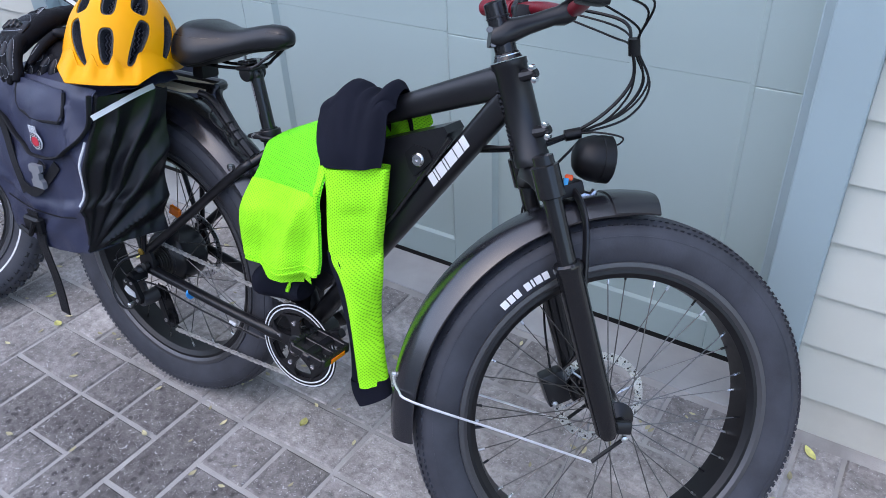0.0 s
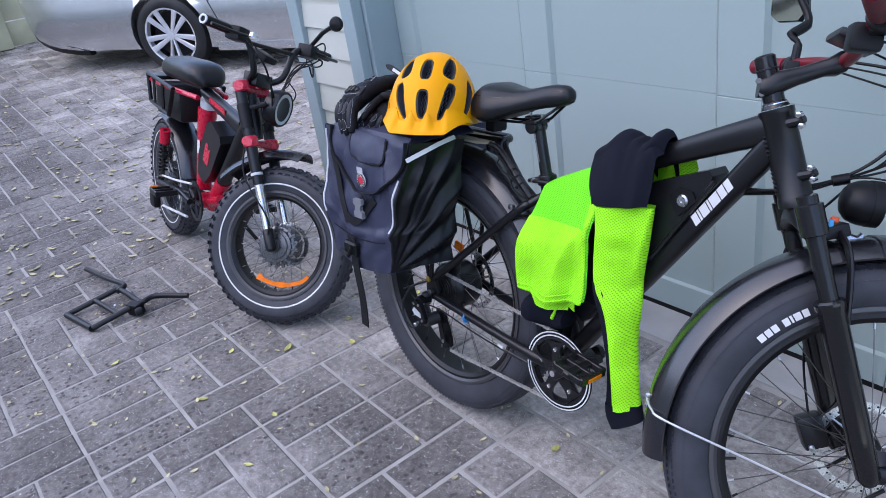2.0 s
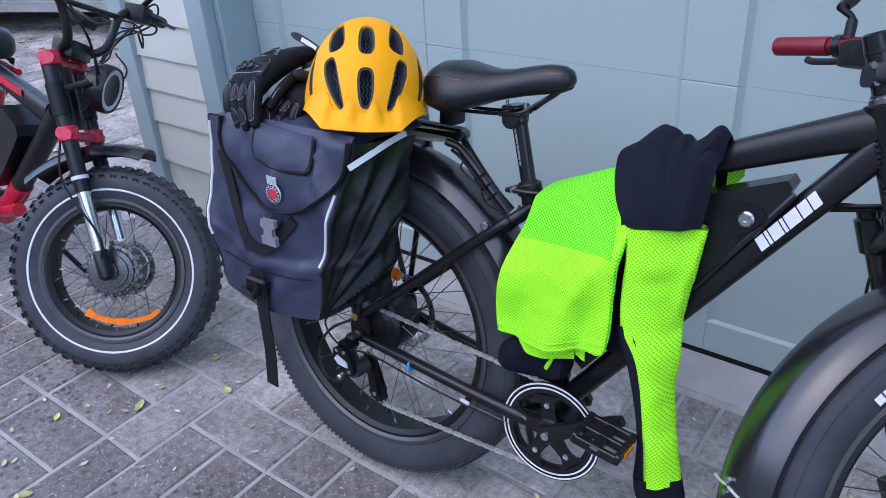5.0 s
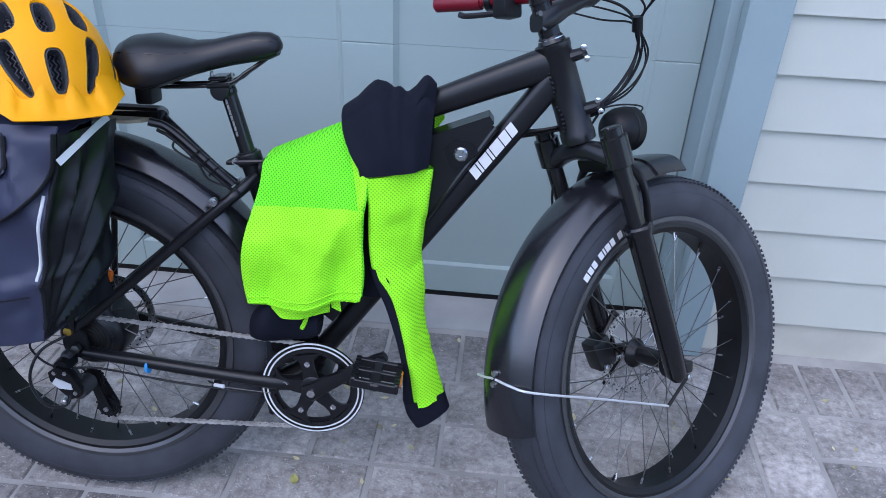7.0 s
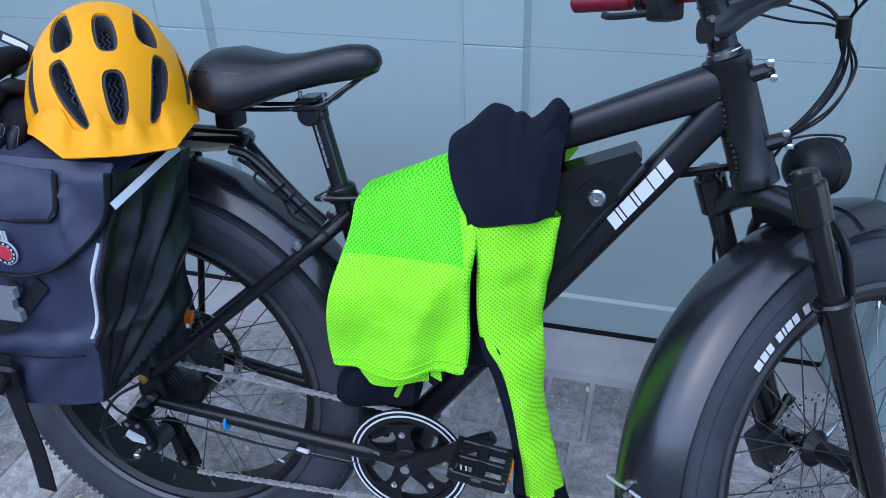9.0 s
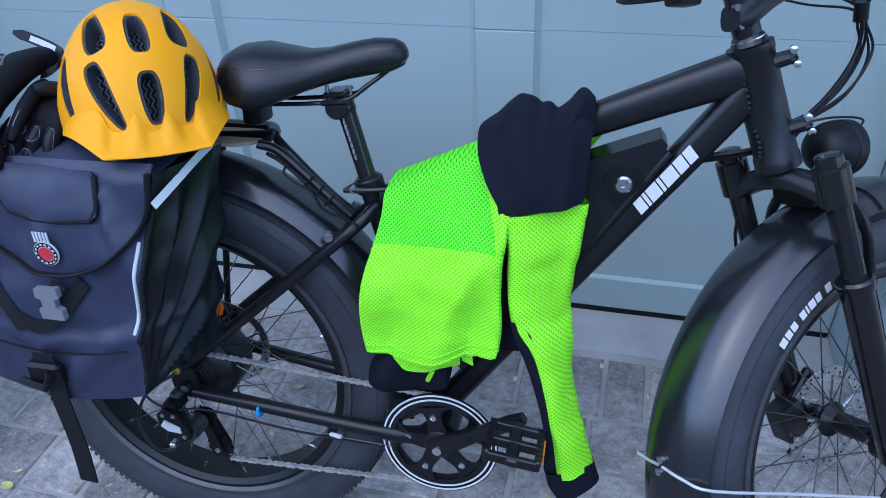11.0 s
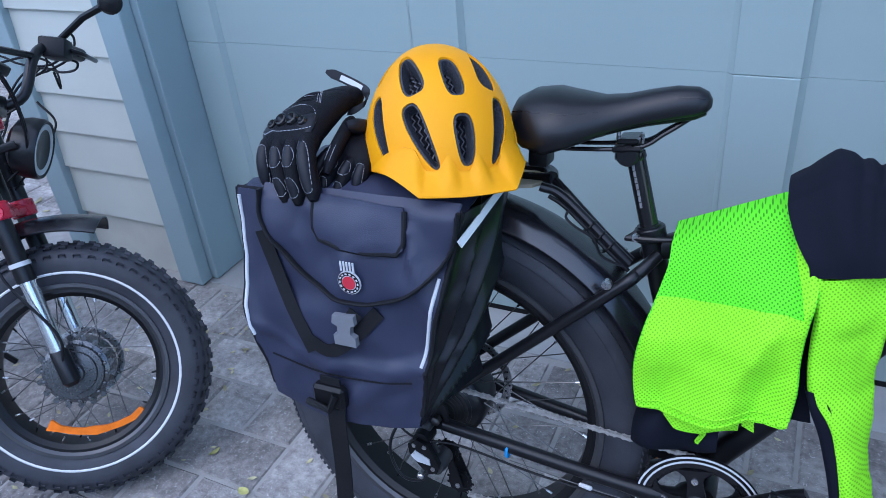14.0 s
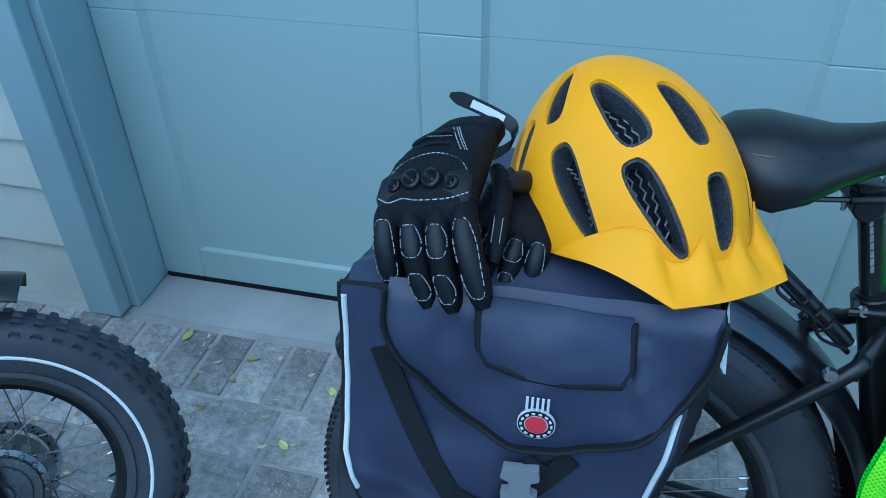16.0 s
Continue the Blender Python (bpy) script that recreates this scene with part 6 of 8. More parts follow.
def drape(u, v):
    """Body hanging on the near side; v from over the tube to the hem."""
    if v < 0.12:
        k = v / 0.12
        x = 0.380 + (0.590 - 0.380) * u
        y, z = 0.030 - 0.075 * k, top_line(x) + 0.004 - 0.010 * k * k
        return (x, y, z)
    k = (v - 0.12) / 0.88
    a, b = along(BODY_L, k), along(BODY_R, k)
    x = a.x + (b.x - a.x) * u
    x = x + ((0.380 + 0.210 * u) - x) * max(0.0, 1 - k * 6)
    top, low = top_line(x) - 0.006, along(HEM, u).z
    z = top + (low - top) * k
    y = -0.045 - 0.062 * min(1, k * 2.0) ** 0.7 - 0.006 * k + 0.018 * (1 - u) ** 2 * k
    f = 0.016 * crease(u, v, [(1.02, 0.42), (0.80, 0.58), (0.60, 0.80), (0.52, 1.02)], 0.22)
    f += 0.012 * crease(u, v, [(0.93, 0.18), (0.97, 0.55), (0.96, 1.0)], 0.10)
    f += 0.008 * crease(u, v, [(0.0, 0.40), (0.10, 0.62), (0.04, 1.0)], 0.14)
    f -= 0.012 * crease(u, v, [(0.22, 0.82), (0.15, 1.02)], 0.16)
    f -= 0.010 * crease(u, v, [(0.80, 0.78), (0.74, 1.02)], 0.13)
    f += 0.007 * noise2(x, z, 11, 1.0) + 0.003 * noise2(x, z, 28, 2.0)
    return (x, y - f * min(1, k * 4), z)


def seam_v(u):
    """Where the level pocket seam crosses the body."""
    x = 0.362 + 0.213 * u
    top, low = top_line(x) - 0.006, along(HEM, u).z
    return 0.12 + 0.88 * (top - (0.676 + 0.022 * u)) / (top - low)


part("body", grid_sheet(Geo(), lambda u, v: drape(u, 0.985 * v), 52, 52, 0.002), NEON_DEEP, jacket, "neon green mesh over a dark lining", sharp=70)
part("pocket", grid_sheet(Geo(), lambda u, v: Vector(drape(0.01 + 0.98 * u, seam_v(u) + (1 - seam_v(u)) * v)) + Vector((0, -0.0055, 0)), 52, 36, 0.002), NEON, jacket, "neon yellow-green mesh back pocket", sharp=70)
part("side_panel", grid_sheet(Geo(), lambda u, v: Vector(drape(0.80 + 0.16 * v + (0.19 - 0.16 * v) * u, 0.20 + (seam_v(0.9) - 0.19) * v)) + Vector((0, -0.004, 0)), 12, 20, 0.002), NEON, jacket, sharp=70)
for lift, vv in ((0.0085, 0.985), (0.0075, 0.945)):
    hem = [Vector(drape(0.015 + 0.97 * k / 36, vv)) + Vector((0, -lift, 0)) for k in range(37)]
    part("hem", tube(Geo(), hem, 0.0019, 6), NEON, jacket)


def tuck(u, v):
    """The folded lower edge that shows below the hem."""
    x = 0.400 + 0.108 * u
    low = 0.488 - 0.019 * min(1.0, 6 * u) * (1 - 0.75 * max(0.0, u - 0.5) * 2)
    return (x, -0.100 - 0.006 * math.sin(u * 5), 0.512 + (low - 0.512) * v)


part("hem_tuck", grid_sheet(Geo(), tuck, 20, 8, 0.002), NEON, jacket, sharp=70)
part("hem_tab", grid_sheet(Geo(), lambda u, v: (0.508 + 0.018 * u + 0.004 * v, -0.098, 0.525 - (0.030 + 0.008 * u) * v), 4, 6, 0.002), NEON, jacket)
part("draw_cord", tube(Geo(), spline([(0.470, -0.090, 0.480), (0.462, -0.088, 0.462), (0.452, -0.086, 0.440)], 4), [0.003] * 5 + [0.0045] * 4, 6), NEON, jacket, "short neon drawcord")
part("far_side", grid_sheet(Geo(), lambda u, v: (0.58 + 0.118 * u, 0.032 + 0.035 * v + 0.008 * math.sin(u * 8), top_line(0.58 + 0.118 * u) - 0.010 - (0.06 + 0.10 * (1 - u)) * v), 16, 12, 0.002), NEON, jacket, sharp=70)
part("lining", grid_sheet(Geo(), lambda u, v: (0.372 + 0.20 * u + 0.03 * v, -0.080 + 0.012 * math.sin(u * 8 + v * 3), 0.62 - 0.130 * v + 0.03 * u), 16, 10, 0.002), NAVY_KNIT, jacket, "dark lining showing below the hem", sharp=70)
part("bunched_fabric", loft(Geo(), [oval((0.352 + 0.13 * t, -0.062 - 0.012 * math.sin(t * 6), 0.432 + 0.02 * t + 0.010 * math.sin(t * 5)), 0.028 + 0.008 * math.sin(t * 9), 0.030 * (0.5 + math.sin(0.3 + t * 2.6)) , 14, 2.4) for t in [i / 9 for i in range(10)]]), NAVY_KNIT, jacket, "bunched dark fabric", sharp=70)


def yoke(u, v):
    """Navy shoulder over the top tube; v goes from the far side over the top to the seam."""
    x0 = 0.548 - 0.022 * math.sin(min(1, v * 1.1) * 3.14) + 0.018 * max(0, v - 0.5) * 2
    x1 = 0.679 + 0.006 * math.sin(v * 3.14)
    x = x0 + (x1 - x0) * u
    top = 0.866 - 0.036 * (1 - u) ** 4 + 0.015 * max(0.0, 1 - abs(u - 0.34) / 0.20) - 0.006 * math.exp(-((u - 0.68) / 0.12) ** 2) + 0.019 * math.exp(-((u - 0.90) / 0.09) ** 2) + 0.004 * math.sin(u * 34) * math.exp(-((u - 0.60) / 0.12) ** 2)
    if v < 0.22:
        y, z = 0.058 - 0.035 * v / 0.22, top - 0.09 * (1 - v / 0.22)
    elif v < 0.5:
        a = (v - 0.22) / 0.28 * math.pi
        y, z = -0.018 + 0.041 * math.cos(a), top + 0.026 * math.sin(a)
    else:
        q = (v - 0.5) / 0.5
        y, z = -0.059 - 0.045 * math.sin(q * 1.6) * (1 - 0.75 * u ** 2), top + (0.748 + 0.014 * u - top) * q
    e = max(0.0, (u - 0.80) / 0.20)
    y = -0.004 + (y + 0.004) * (1 - 0.42 * e * (v < 0.52))
    fold = 0.003 * crease(u, v, [(0.36, 0.40), (0.44, 0.62), (0.40, 0.85)], 0.20) + 0.006 * crease(u, v, [(0.90, 0.40), (0.78, 0.62), (0.80, 1.0)], 0.15)
    return (x, y + 0.005 * noise2(x, z, 18, 4.0) - 0.012 * math.sin(u * 3.14) * max(0, v - 0.5) - fold * (v > 0.4), z + 0.004 * noise2(x, y, 26, 6.0))


part("shoulder", grid_sheet(Geo(), yoke, 40, 56, 0.003), NAVY_KNIT, jacket, "navy knitted shoulder panel", sharp=70)
tag_ = part("collar_tag", plate(Geo(), [(0.664, 0.898), (0.677, 0.903), (0.684, 0.892), (0.676, 0.880)], -0.031, -0.0295), REFLECT, jacket, "small pale patterned tag")
for k in range(4):
    part("tag_mark", plate(Geo(), [(0.667 + 0.0035 * k, 0.8965 - 0.001 * k), (0.6688 + 0.0035 * k, 0.897 - 0.001 * k), (0.6708 + 0.0033 * k, 0.889 - 0.001 * k), (0.669 + 0.0033 * k, 0.8885 - 0.001 * k)], -0.0318, -0.0312), BAG_BLACK, tag_)

# the sleeve's edges from the shoulder seam down to the cuff
SLEEVE_L = spline([(0.567, -0.106, 0.748), (0.580, -0.109, 0.706), (0.582, -0.111, 0.660), (0.586, -0.114, 0.612), (0.594, -0.116, 0.573), (0.617, -0.118, 0.537), (0.638, -0.121, 0.485), (0.657, -0.125, 0.406), (0.676, -0.130, 0.312)], 5)
SLEEVE_R = spline([(0.683, -0.047, 0.762), (0.679, -0.046, 0.714), (0.675, -0.045, 0.664), (0.668, -0.043, 0.606), (0.671, -0.046, 0.570), (0.674, -0.052, 0.530), (0.681, -0.064, 0.470), (0.704, -0.082, 0.389), (0.727, -0.097, 0.332)], 5)


def flat_tube(left_edge, right_edge, u, v, deep, rough):
    """A flattened tube of cloth between two edges; u goes round it, v down it."""
    a, b = along(left_edge, v), along(right_edge, v)
    c, h = (a + b) / 2, (b - a) / 2
    n = Vector((h.y, -h.x, 0.0)).normalized()
    w = 2 * math.pi * u
    cw, sw = math.cos(w), math.sin(w)
    p = c + h * math.copysign(abs(cw) ** 0.8, cw) + n * (deep * math.copysign(abs(sw) ** 0.7, sw))
    f = rough * (0.010 * noise2(p.x, p.z, 14, 8.0) + 0.007 * abs(noise2(p.x * 1.5 + p.z * 0.5, p.z, 24, 9.0)))
    f += rough * 0.007 * crease(cw, v, [(0.9, 0.0), (0.55, 0.30), (0.9, 0.45)], 0.3) * (sw > 0)
    return p + n * f * (1 if sw > 0 else 0.2)


PANEL_L = spline([(0.584, -0.112, 0.585), (0.597, -0.113, 0.548), (0.614, -0.115, 0.510), (0.637, -0.117, 0.436), (0.649, -0.119, 0.377), (0.651, -0.120, 0.316)], 5)
PANEL_R = spline([(0.605, -0.106, 0.585), (0.630, -0.108, 0.548), (0.648, -0.108, 0.510), (0.668, -0.108, 0.436), (0.684, -0.110, 0.377), (0.698, -0.112, 0.316)], 5)
CUFF_L = spline([(0.653, -0.126, 0.320), (0.660, -0.127, 0.292), (0.676, -0.128, 0.268)], 4)
CUFF_R = spline([(0.727, -0.097, 0.338), (0.732, -0.098, 0.322), (0.738, -0.100, 0.306)], 4)
part("sleeve", grid_sheet(Geo(), lambda u, v: flat_tube(SLEEVE_L, SLEEVE_R, u, v, 0.016, 1.0), 44, 60), NEON, jacket, "neon mesh sleeve hanging down", sharp=70)
part("sleeve_panel", grid_sheet(Geo(), lambda u, v: flat_tube(PANEL_L, PANEL_R, u, v, 0.010, 0.4), 24, 30), NAVY_KNIT, jacket, "navy panel along the sleeve", sharp=70)
part("cuff", grid_sheet(Geo(), lambda u, v: flat_tube(CUFF_L, CUFF_R, u, v, 0.019, 0.3), 32, 8), NAVY_KNIT, jacket, "navy cuff", sharp=70)

# ---- the red moped-style bicycle ----
MOTO = pose(-2.13, -0.07, 0) @ pose(0, 0, 0, 0, 0, -2.9) @ pose(0, 0, 0, -14, 0, 0)
moto = thing("moped_bicycle", MOTO, "red and black moped-style electric bicycle with knobbly tyres", "bicycle")
MH_R, MH_F = Vector((0.0, 0, 0.293)), Vector((1.235, 0, 0.293))
MA_L = Vector((1.205, 0, 0.290))
MA = Vector((-0.36, 0, 0.93)).normalized()
MF = Vector((MA.z, 0, -MA.x))
MST = Matrix.Translation(MA_L) @ Matrix.Rotation(radians(41), 4, MA) @ Matrix.Translation(-MA_L)
mR, mF = Matrix.Translation(MH_R), MST @ Matrix.Translation(MH_F)
MR = 0.291
BRIGHT_TUBE = mat("polished_fork_tube", (0.86, 0.86, 0.87), 0.22, 0.9, vary=0.05, bump=0.0)
HUB_GREY = mat("dark_cast_hub", (0.15, 0.15, 0.155), 0.28, 0.8, vary=0.2, fine=200, bump=0.1)
for base, nm in ((mR, "rear_wheel"), (mF, "front_wheel")):
    w = wheel(moto, nm, base, MR, 0.098, 0.203, "fat knobbly tyre with a white sidewall line")
    part("tread", tread(base, MR, 0.098, 54, [(0.47, 0.026), (-0.47, 0.026), (0.33, 0.008), (-0.33, 0.008), (0.12, -0.001), (-0.12, -0.001)], (0.013, 0.015), 0.0034), RUBBER, w)
    for s in (-1, 1):
        r = 0.203 + 0.083 * 0.32
        part("white_line", lathe(Geo(), [(r - 0.0028, s * 0.0478), (r, s * 0.0492), (r + 0.0028, s * 0.0484), (r, s * 0.046)], 72, base, closed=True), WHITE, w, "white sidewall line")
    spokes(w, base, 0.204, 0.07, 0.03, 36)
    part("hub", lathe(Geo(), [(0.010, -0.075), (0.012, -0.060), (0.022, -0.058), (0.024, -0.050), (0.048, -0.048), (0.050, -0.044), (0.062, -0.043), (0.064, -0.036), (0.073, -0.032), (0.075, -0.026), (0.075, 0.03), (0.064, 0.044), (0.04, 0.052), (0.012, 0.058), (0.010, 0.08)], 44, base), HUB_GREY, w, "dark grey hub motor")
    hb = Geo()
    for k in range(18):
        a = 2 * math.pi * k / 18
        lathe(hb, [(0.002, -0.0455), (0.004, -0.045), (0.004, -0.040)], 8, base @ Matrix.Translation((0.068 * math.cos(a), 0, 0.068 * math.sin(a))))
        lathe(hb, [(0.0072, -0.034), (0.0072, -0.028)], 8, base @ Matrix.Translation((0.079 * math.cos(a), 0, 0.079 * math.sin(a))))
    part("hub_rim", hb, HUB_GREY, w, "notched hub edge")
    disc_rotor(w, base, 0.085, 0.062)
    part("axle_nut", lathe(Geo(), [(0.004, -0.096), (0.008, -0.094), (0.008, -0.080), (0.012, -0.080), (0.012, -0.074)], 12, base), CHROME, w)
    red = Geo()
    for k in range(18):
        a = 2 * math.pi * (k + 0.5) / 18
        box(red, (0.1815, -0.012, -0.008), (0.185, 0.012, 0.008), 0, base @ Matrix.Rotation(-a, 4, "Y"))
    part("rim_window", red, RED, w, "red rim cut-outs")
for k in (0,):
    rr = Geo()
    rings = []
    for q in range(9):
        a = radians(-114 + 83 * q / 8)
        rad = 0.141 + 0.034 * (q / 8) ** 2.5
        c = Vector((rad * math.cos(a), -0.024, rad * math.sin(a)))
        h = 0.0075 + (0.006 if q in (0, 8) else 0.003 if q == 4 else 0)
        u = Vector((math.cos(a), 0, math.sin(a)))
        rings.append([c - u * h + Vector((0, -0.004, 0)), c + u * h + Vector((0, -0.004, 0)), c + u * h + Vector((0, 0.004, 0)), c - u * h + Vector((0, 0.004, 0))])
    loft(rr, rings, m=mF)
    part("spoke_reflector", rr, ORANGE, moto, "orange spoke reflector")
MC = MA_L + MA * 0.38
for y in (-0.078, 0.078):
    low = MH_F + Vector((0, y, 0.0))
    top = MC + Vector((0, y, 0)) + MF * 0.015
    d = (low - top).normalized()
    leg = part("fork_leg", tube(Geo(), [top - d * 0.20, top + d * 0.16], 0.021, 16).moved(MST), BLACK, moto, "black upper fork tube")
    part("chrome_tube", tube(Geo(), [top + d * 0.16, low - d * 0.06], 0.0175, 16).moved(MST), BRIGHT_TUBE, leg, "bright chrome fork tube")
    part("fork_shoe", tube(Geo(), [low - d * 0.065, low - d * 0.06, low + d * 0.01, low + d * 0.02], [0.017, 0.020, 0.020, 0.012], 16).moved(MST), BLACK, leg)
    part("wiper", tube(Geo(), [top + d * 0.115, top + d * 0.125], 0.0225, 16).moved(MST), REFLECT, leg)
    part("gaiter", tube(Geo(), [top - d * 0.14, top - d * 0.05], 0.0245, 16).moved(MST), PLASTIC, leg)
for hgt, x in ((0.0, 0.0), (0.205, 0.0)):
    yk = part("triple_clamp", loft(Geo(), [oval(MC + MA * hgt + MF * (0.015 * abs(u)) + Vector((0, 0.105 * u, 0)), 0.022 + 0.006 * (1 - abs(u)), 0.014, 14, 3, "xz") for u in (-1, -0.7, 0, 0.7, 1)]).moved(MST), RED, moto, "red fork clamp")
    for y in (-0.078, 0.078):
        part("clamp_collar", lathe(Geo(), [(0.024, -0.02), (0.0275, -0.017), (0.0275, 0.017), (0.024, 0.02)], 20, MST @ Matrix.Translation(MC + MA * hgt + Vector((0, y, 0)) + MF * 0.015) @ MA.to_track_quat("Y", "X").to_matrix().to_4x4()), RED, yk)
part("head_tube", tube(Geo(), [MC + MA * 0.02, MC + MA * 0.19], 0.026, 18), BLACK, moto)
prof = [(0.357 - 0.032 * abs(-1 + k / 4) ** 2.6, 0.066 * (-1 + k / 4)) for k in range(9)]
part("front_fender", lathe(Geo(), prof + [(r - 0.003, y * 0.96) for r, y in reversed(prof)], 24, mF, 83, 142, closed=True), FENDER, moto, "short black front mudguard")
prof = [(0.318 - 0.02 * abs(-1 + k / 4) ** 2.6, 0.060 * (-1 + k / 4)) for k in range(9)]
part("rear_fender", lathe(Geo(), prof + [(r - 0.003, y * 0.96) for r, y in reversed(prof)], 24, mR, 10, 120, closed=True), FENDER, moto)
# lamp
ML = MST @ Matrix.Translation(MC + MA * 0.115 + MF * 0.110) @ pose(0, 0, 0, 0, 0, -90) @ pose(0, 0, 0, -6, 0, 0) @ Matrix.Scale(0.87, 4)
ml = part("headlight", lathe(Geo(), [(0.01, -0.055), (0.05, -0.05), (0.072, -0.035), (0.078, -0.01), (0.078, 0.018), (0.074, 0.026), (0.068, 0.022)], 44, ML), BLACK, moto, "round black headlight with a ring light")
part("ring_light", lathe(Geo(), [(0.068, 0.018), (0.066, 0.024), (0.052, 0.022), (0.052, 0.016)], 40, ML, closed=True), mat("pale_diffuser", (0.6, 0.62, 0.64), 0.35), ml, "pale ring diffuser")
part("lens", lathe(Geo(), [(0.001, 0.012), (0.052, 0.016), (0.052, 0.010)], 36, ML), mat("dark_reflector_bowl", (0.25, 0.27, 0.29), 0.2, 0.7), ml)
for k in (-1, 1):
    part("lamp_element", box(Geo(), (-0.026, 0.013, -0.004 + 0.018 * k), (0.026, 0.021, 0.008 + 0.018 * k), 0.003, ML), GLASS, ml)
for s in (-1, 1):
    part("lamp_bracket", tube(Geo(), [MST @ (MC + MA * 0.12 + Vector((0, s * 0.078, 0)) + MF * 0.02), MST @ (MC + MA * 0.125 + MF * 0.10 + Vector((0, s * 0.076, 0)))], 0.009, 8, flat=0.5), BLACK, moto)
# handlebar
HB = MC + MA * 0.235 + MF * 0.03
pts = []
for s in (1, -1):
    k = 0.085 if s > 0 else -0.01
    lift = 0.026 if s > 0 else 0.0
    q = [HB + Vector((0.012, s * 0.05, 0.0)), HB + Vector((0.040 + k * 0.3, s * 0.085, 0.035)), HB + Vector((0.025 + k * 0.6, s * 0.12, 0.120 + lift * 0.5)), HB + Vector((0.01 + k, s * 0.19, 0.142 + lift)), HB + Vector((-0.01 + k * 1.5, s * 0.34, 0.145 + lift))]
    pts = list(reversed(q)) + pts if s > 0 else pts + q
hbp = pts
part("handlebar", tube(Geo(), spline(hbp, 6), 0.0125, 12).moved(MST), BLACK, moto)
part("bar_riser", tube(Geo(), [MC + MA * 0.205, HB], 0.017, 12).moved(MST), RED, moto, "red bar clamp")
for s, a, b in ((1, hbp[1], hbp[0]), (-1, hbp[-2], hbp[-1])):
    d = (b - a).normalized()
    gp = part("grip", tube(Geo(), [b - d * 0.12, b - d * 0.118, b, b + d * 0.004], [0.015, 0.0175, 0.0175, 0.012], 14).moved(MST), PLASTIC, moto, "black rubber grip")
    part("grip_ring", lathe(Geo(), [(0.010, 0.001), (0.0165, 0.0), (0.0165, 0.005), (0.010, 0.005)], 18, MST @ Matrix.Translation(b + d * 0.004) @ d.to_track_quat("Y", "X").to_matrix().to_4x4(), closed=True), REFLECT, gp, "pale end ring")
    part("brake_lever", tube(Geo(), spline([b - d * 0.15 + Vector((0.015, 0, 0)), b - d * 0.14 + Vector((0.06, 0, -0.01)), b - d * 0.08 + Vector((0.055, 0, -0.012)), b + d * 0.01 + Vector((0.035, 0, -0.01))], 5), 0.006, 8).moved(MST), BLACK, moto)
    part("switch_box", box(Geo(), (-0.022, -0.025, -0.02), (0.03, 0.025, 0.02), 0.008, MST @ Matrix.Translation(b - d * 0.165)), PLASTIC, moto)
mend = MST @ (hbp[0] - (hbp[0] - hbp[1]).normalized() * 0.15)
mtip = Vector((1.144, 0.283, 1.091))
part("mirror_arm", tube(Geo(), [mend, mend.lerp(mtip, 0.55) + Vector((0, 0, 0.012)), mtip], 0.0085, 10), PLASTIC, moto, "black mirror arm")
part("mirror_back", lathe(Geo(), [(0.004, -0.012), (0.022, -0.008), (0.028, 0.004), (0.024, 0.012)], 18, Matrix.Translation(mtip) @ pose(0, 0, 0, 0, 0, 40)), PLASTIC, moto)
part("bell", lathe(Geo(), [(0.002, -0.018), (0.014, -0.014), (0.021, 0.0), (0.021, 0.004)], 20, MST @ Matrix.Translation(hbp[-3] + Vector((0.0, 0.02, 0.025))) @ pose(0, 0, 0, -90, 0, 0)), CHROME, moto, "small chrome bell")
for k in range(4):
    a = MST @ (hbp[(3, 8, 7, 7)[k]] + Vector((0.03, 0, -0.01)))
    e = MST @ (MC + MA * (0.10 - 0.02 * k) + MF * 0.04 + Vector((0, 0.02 * math.sin(k * 2.2), 0)))
    o = Vector((0.03 * math.sin(k), 0.02 * math.cos(k * 1.3), 0.01 * math.sin(2 * k)))
    part("cable", tube(Geo(), spline([a, a.lerp(e, 0.3) + MST.to_3x3() @ Vector((0.05, 0, -0.005)) + o * 0.6, a.lerp(e, 0.75) + MST.to_3x3() @ Vector((0.05, 0, 0)) + o * 0.5, e], 7), 0.0028, 6), PLASTIC, moto)
part("brake_hose", tube(Geo(), spline([MST @ (MC + Vector((0.0, -0.095, 0.02))), MST @ (MC + Vector((0.03, -0.108, -0.12))), mF @ Vector((-0.02, -0.105, 0.10)), mF @ Vector((-0.012, -0.09, 0.02))], 7), 0.0032, 6), PLASTIC, moto)
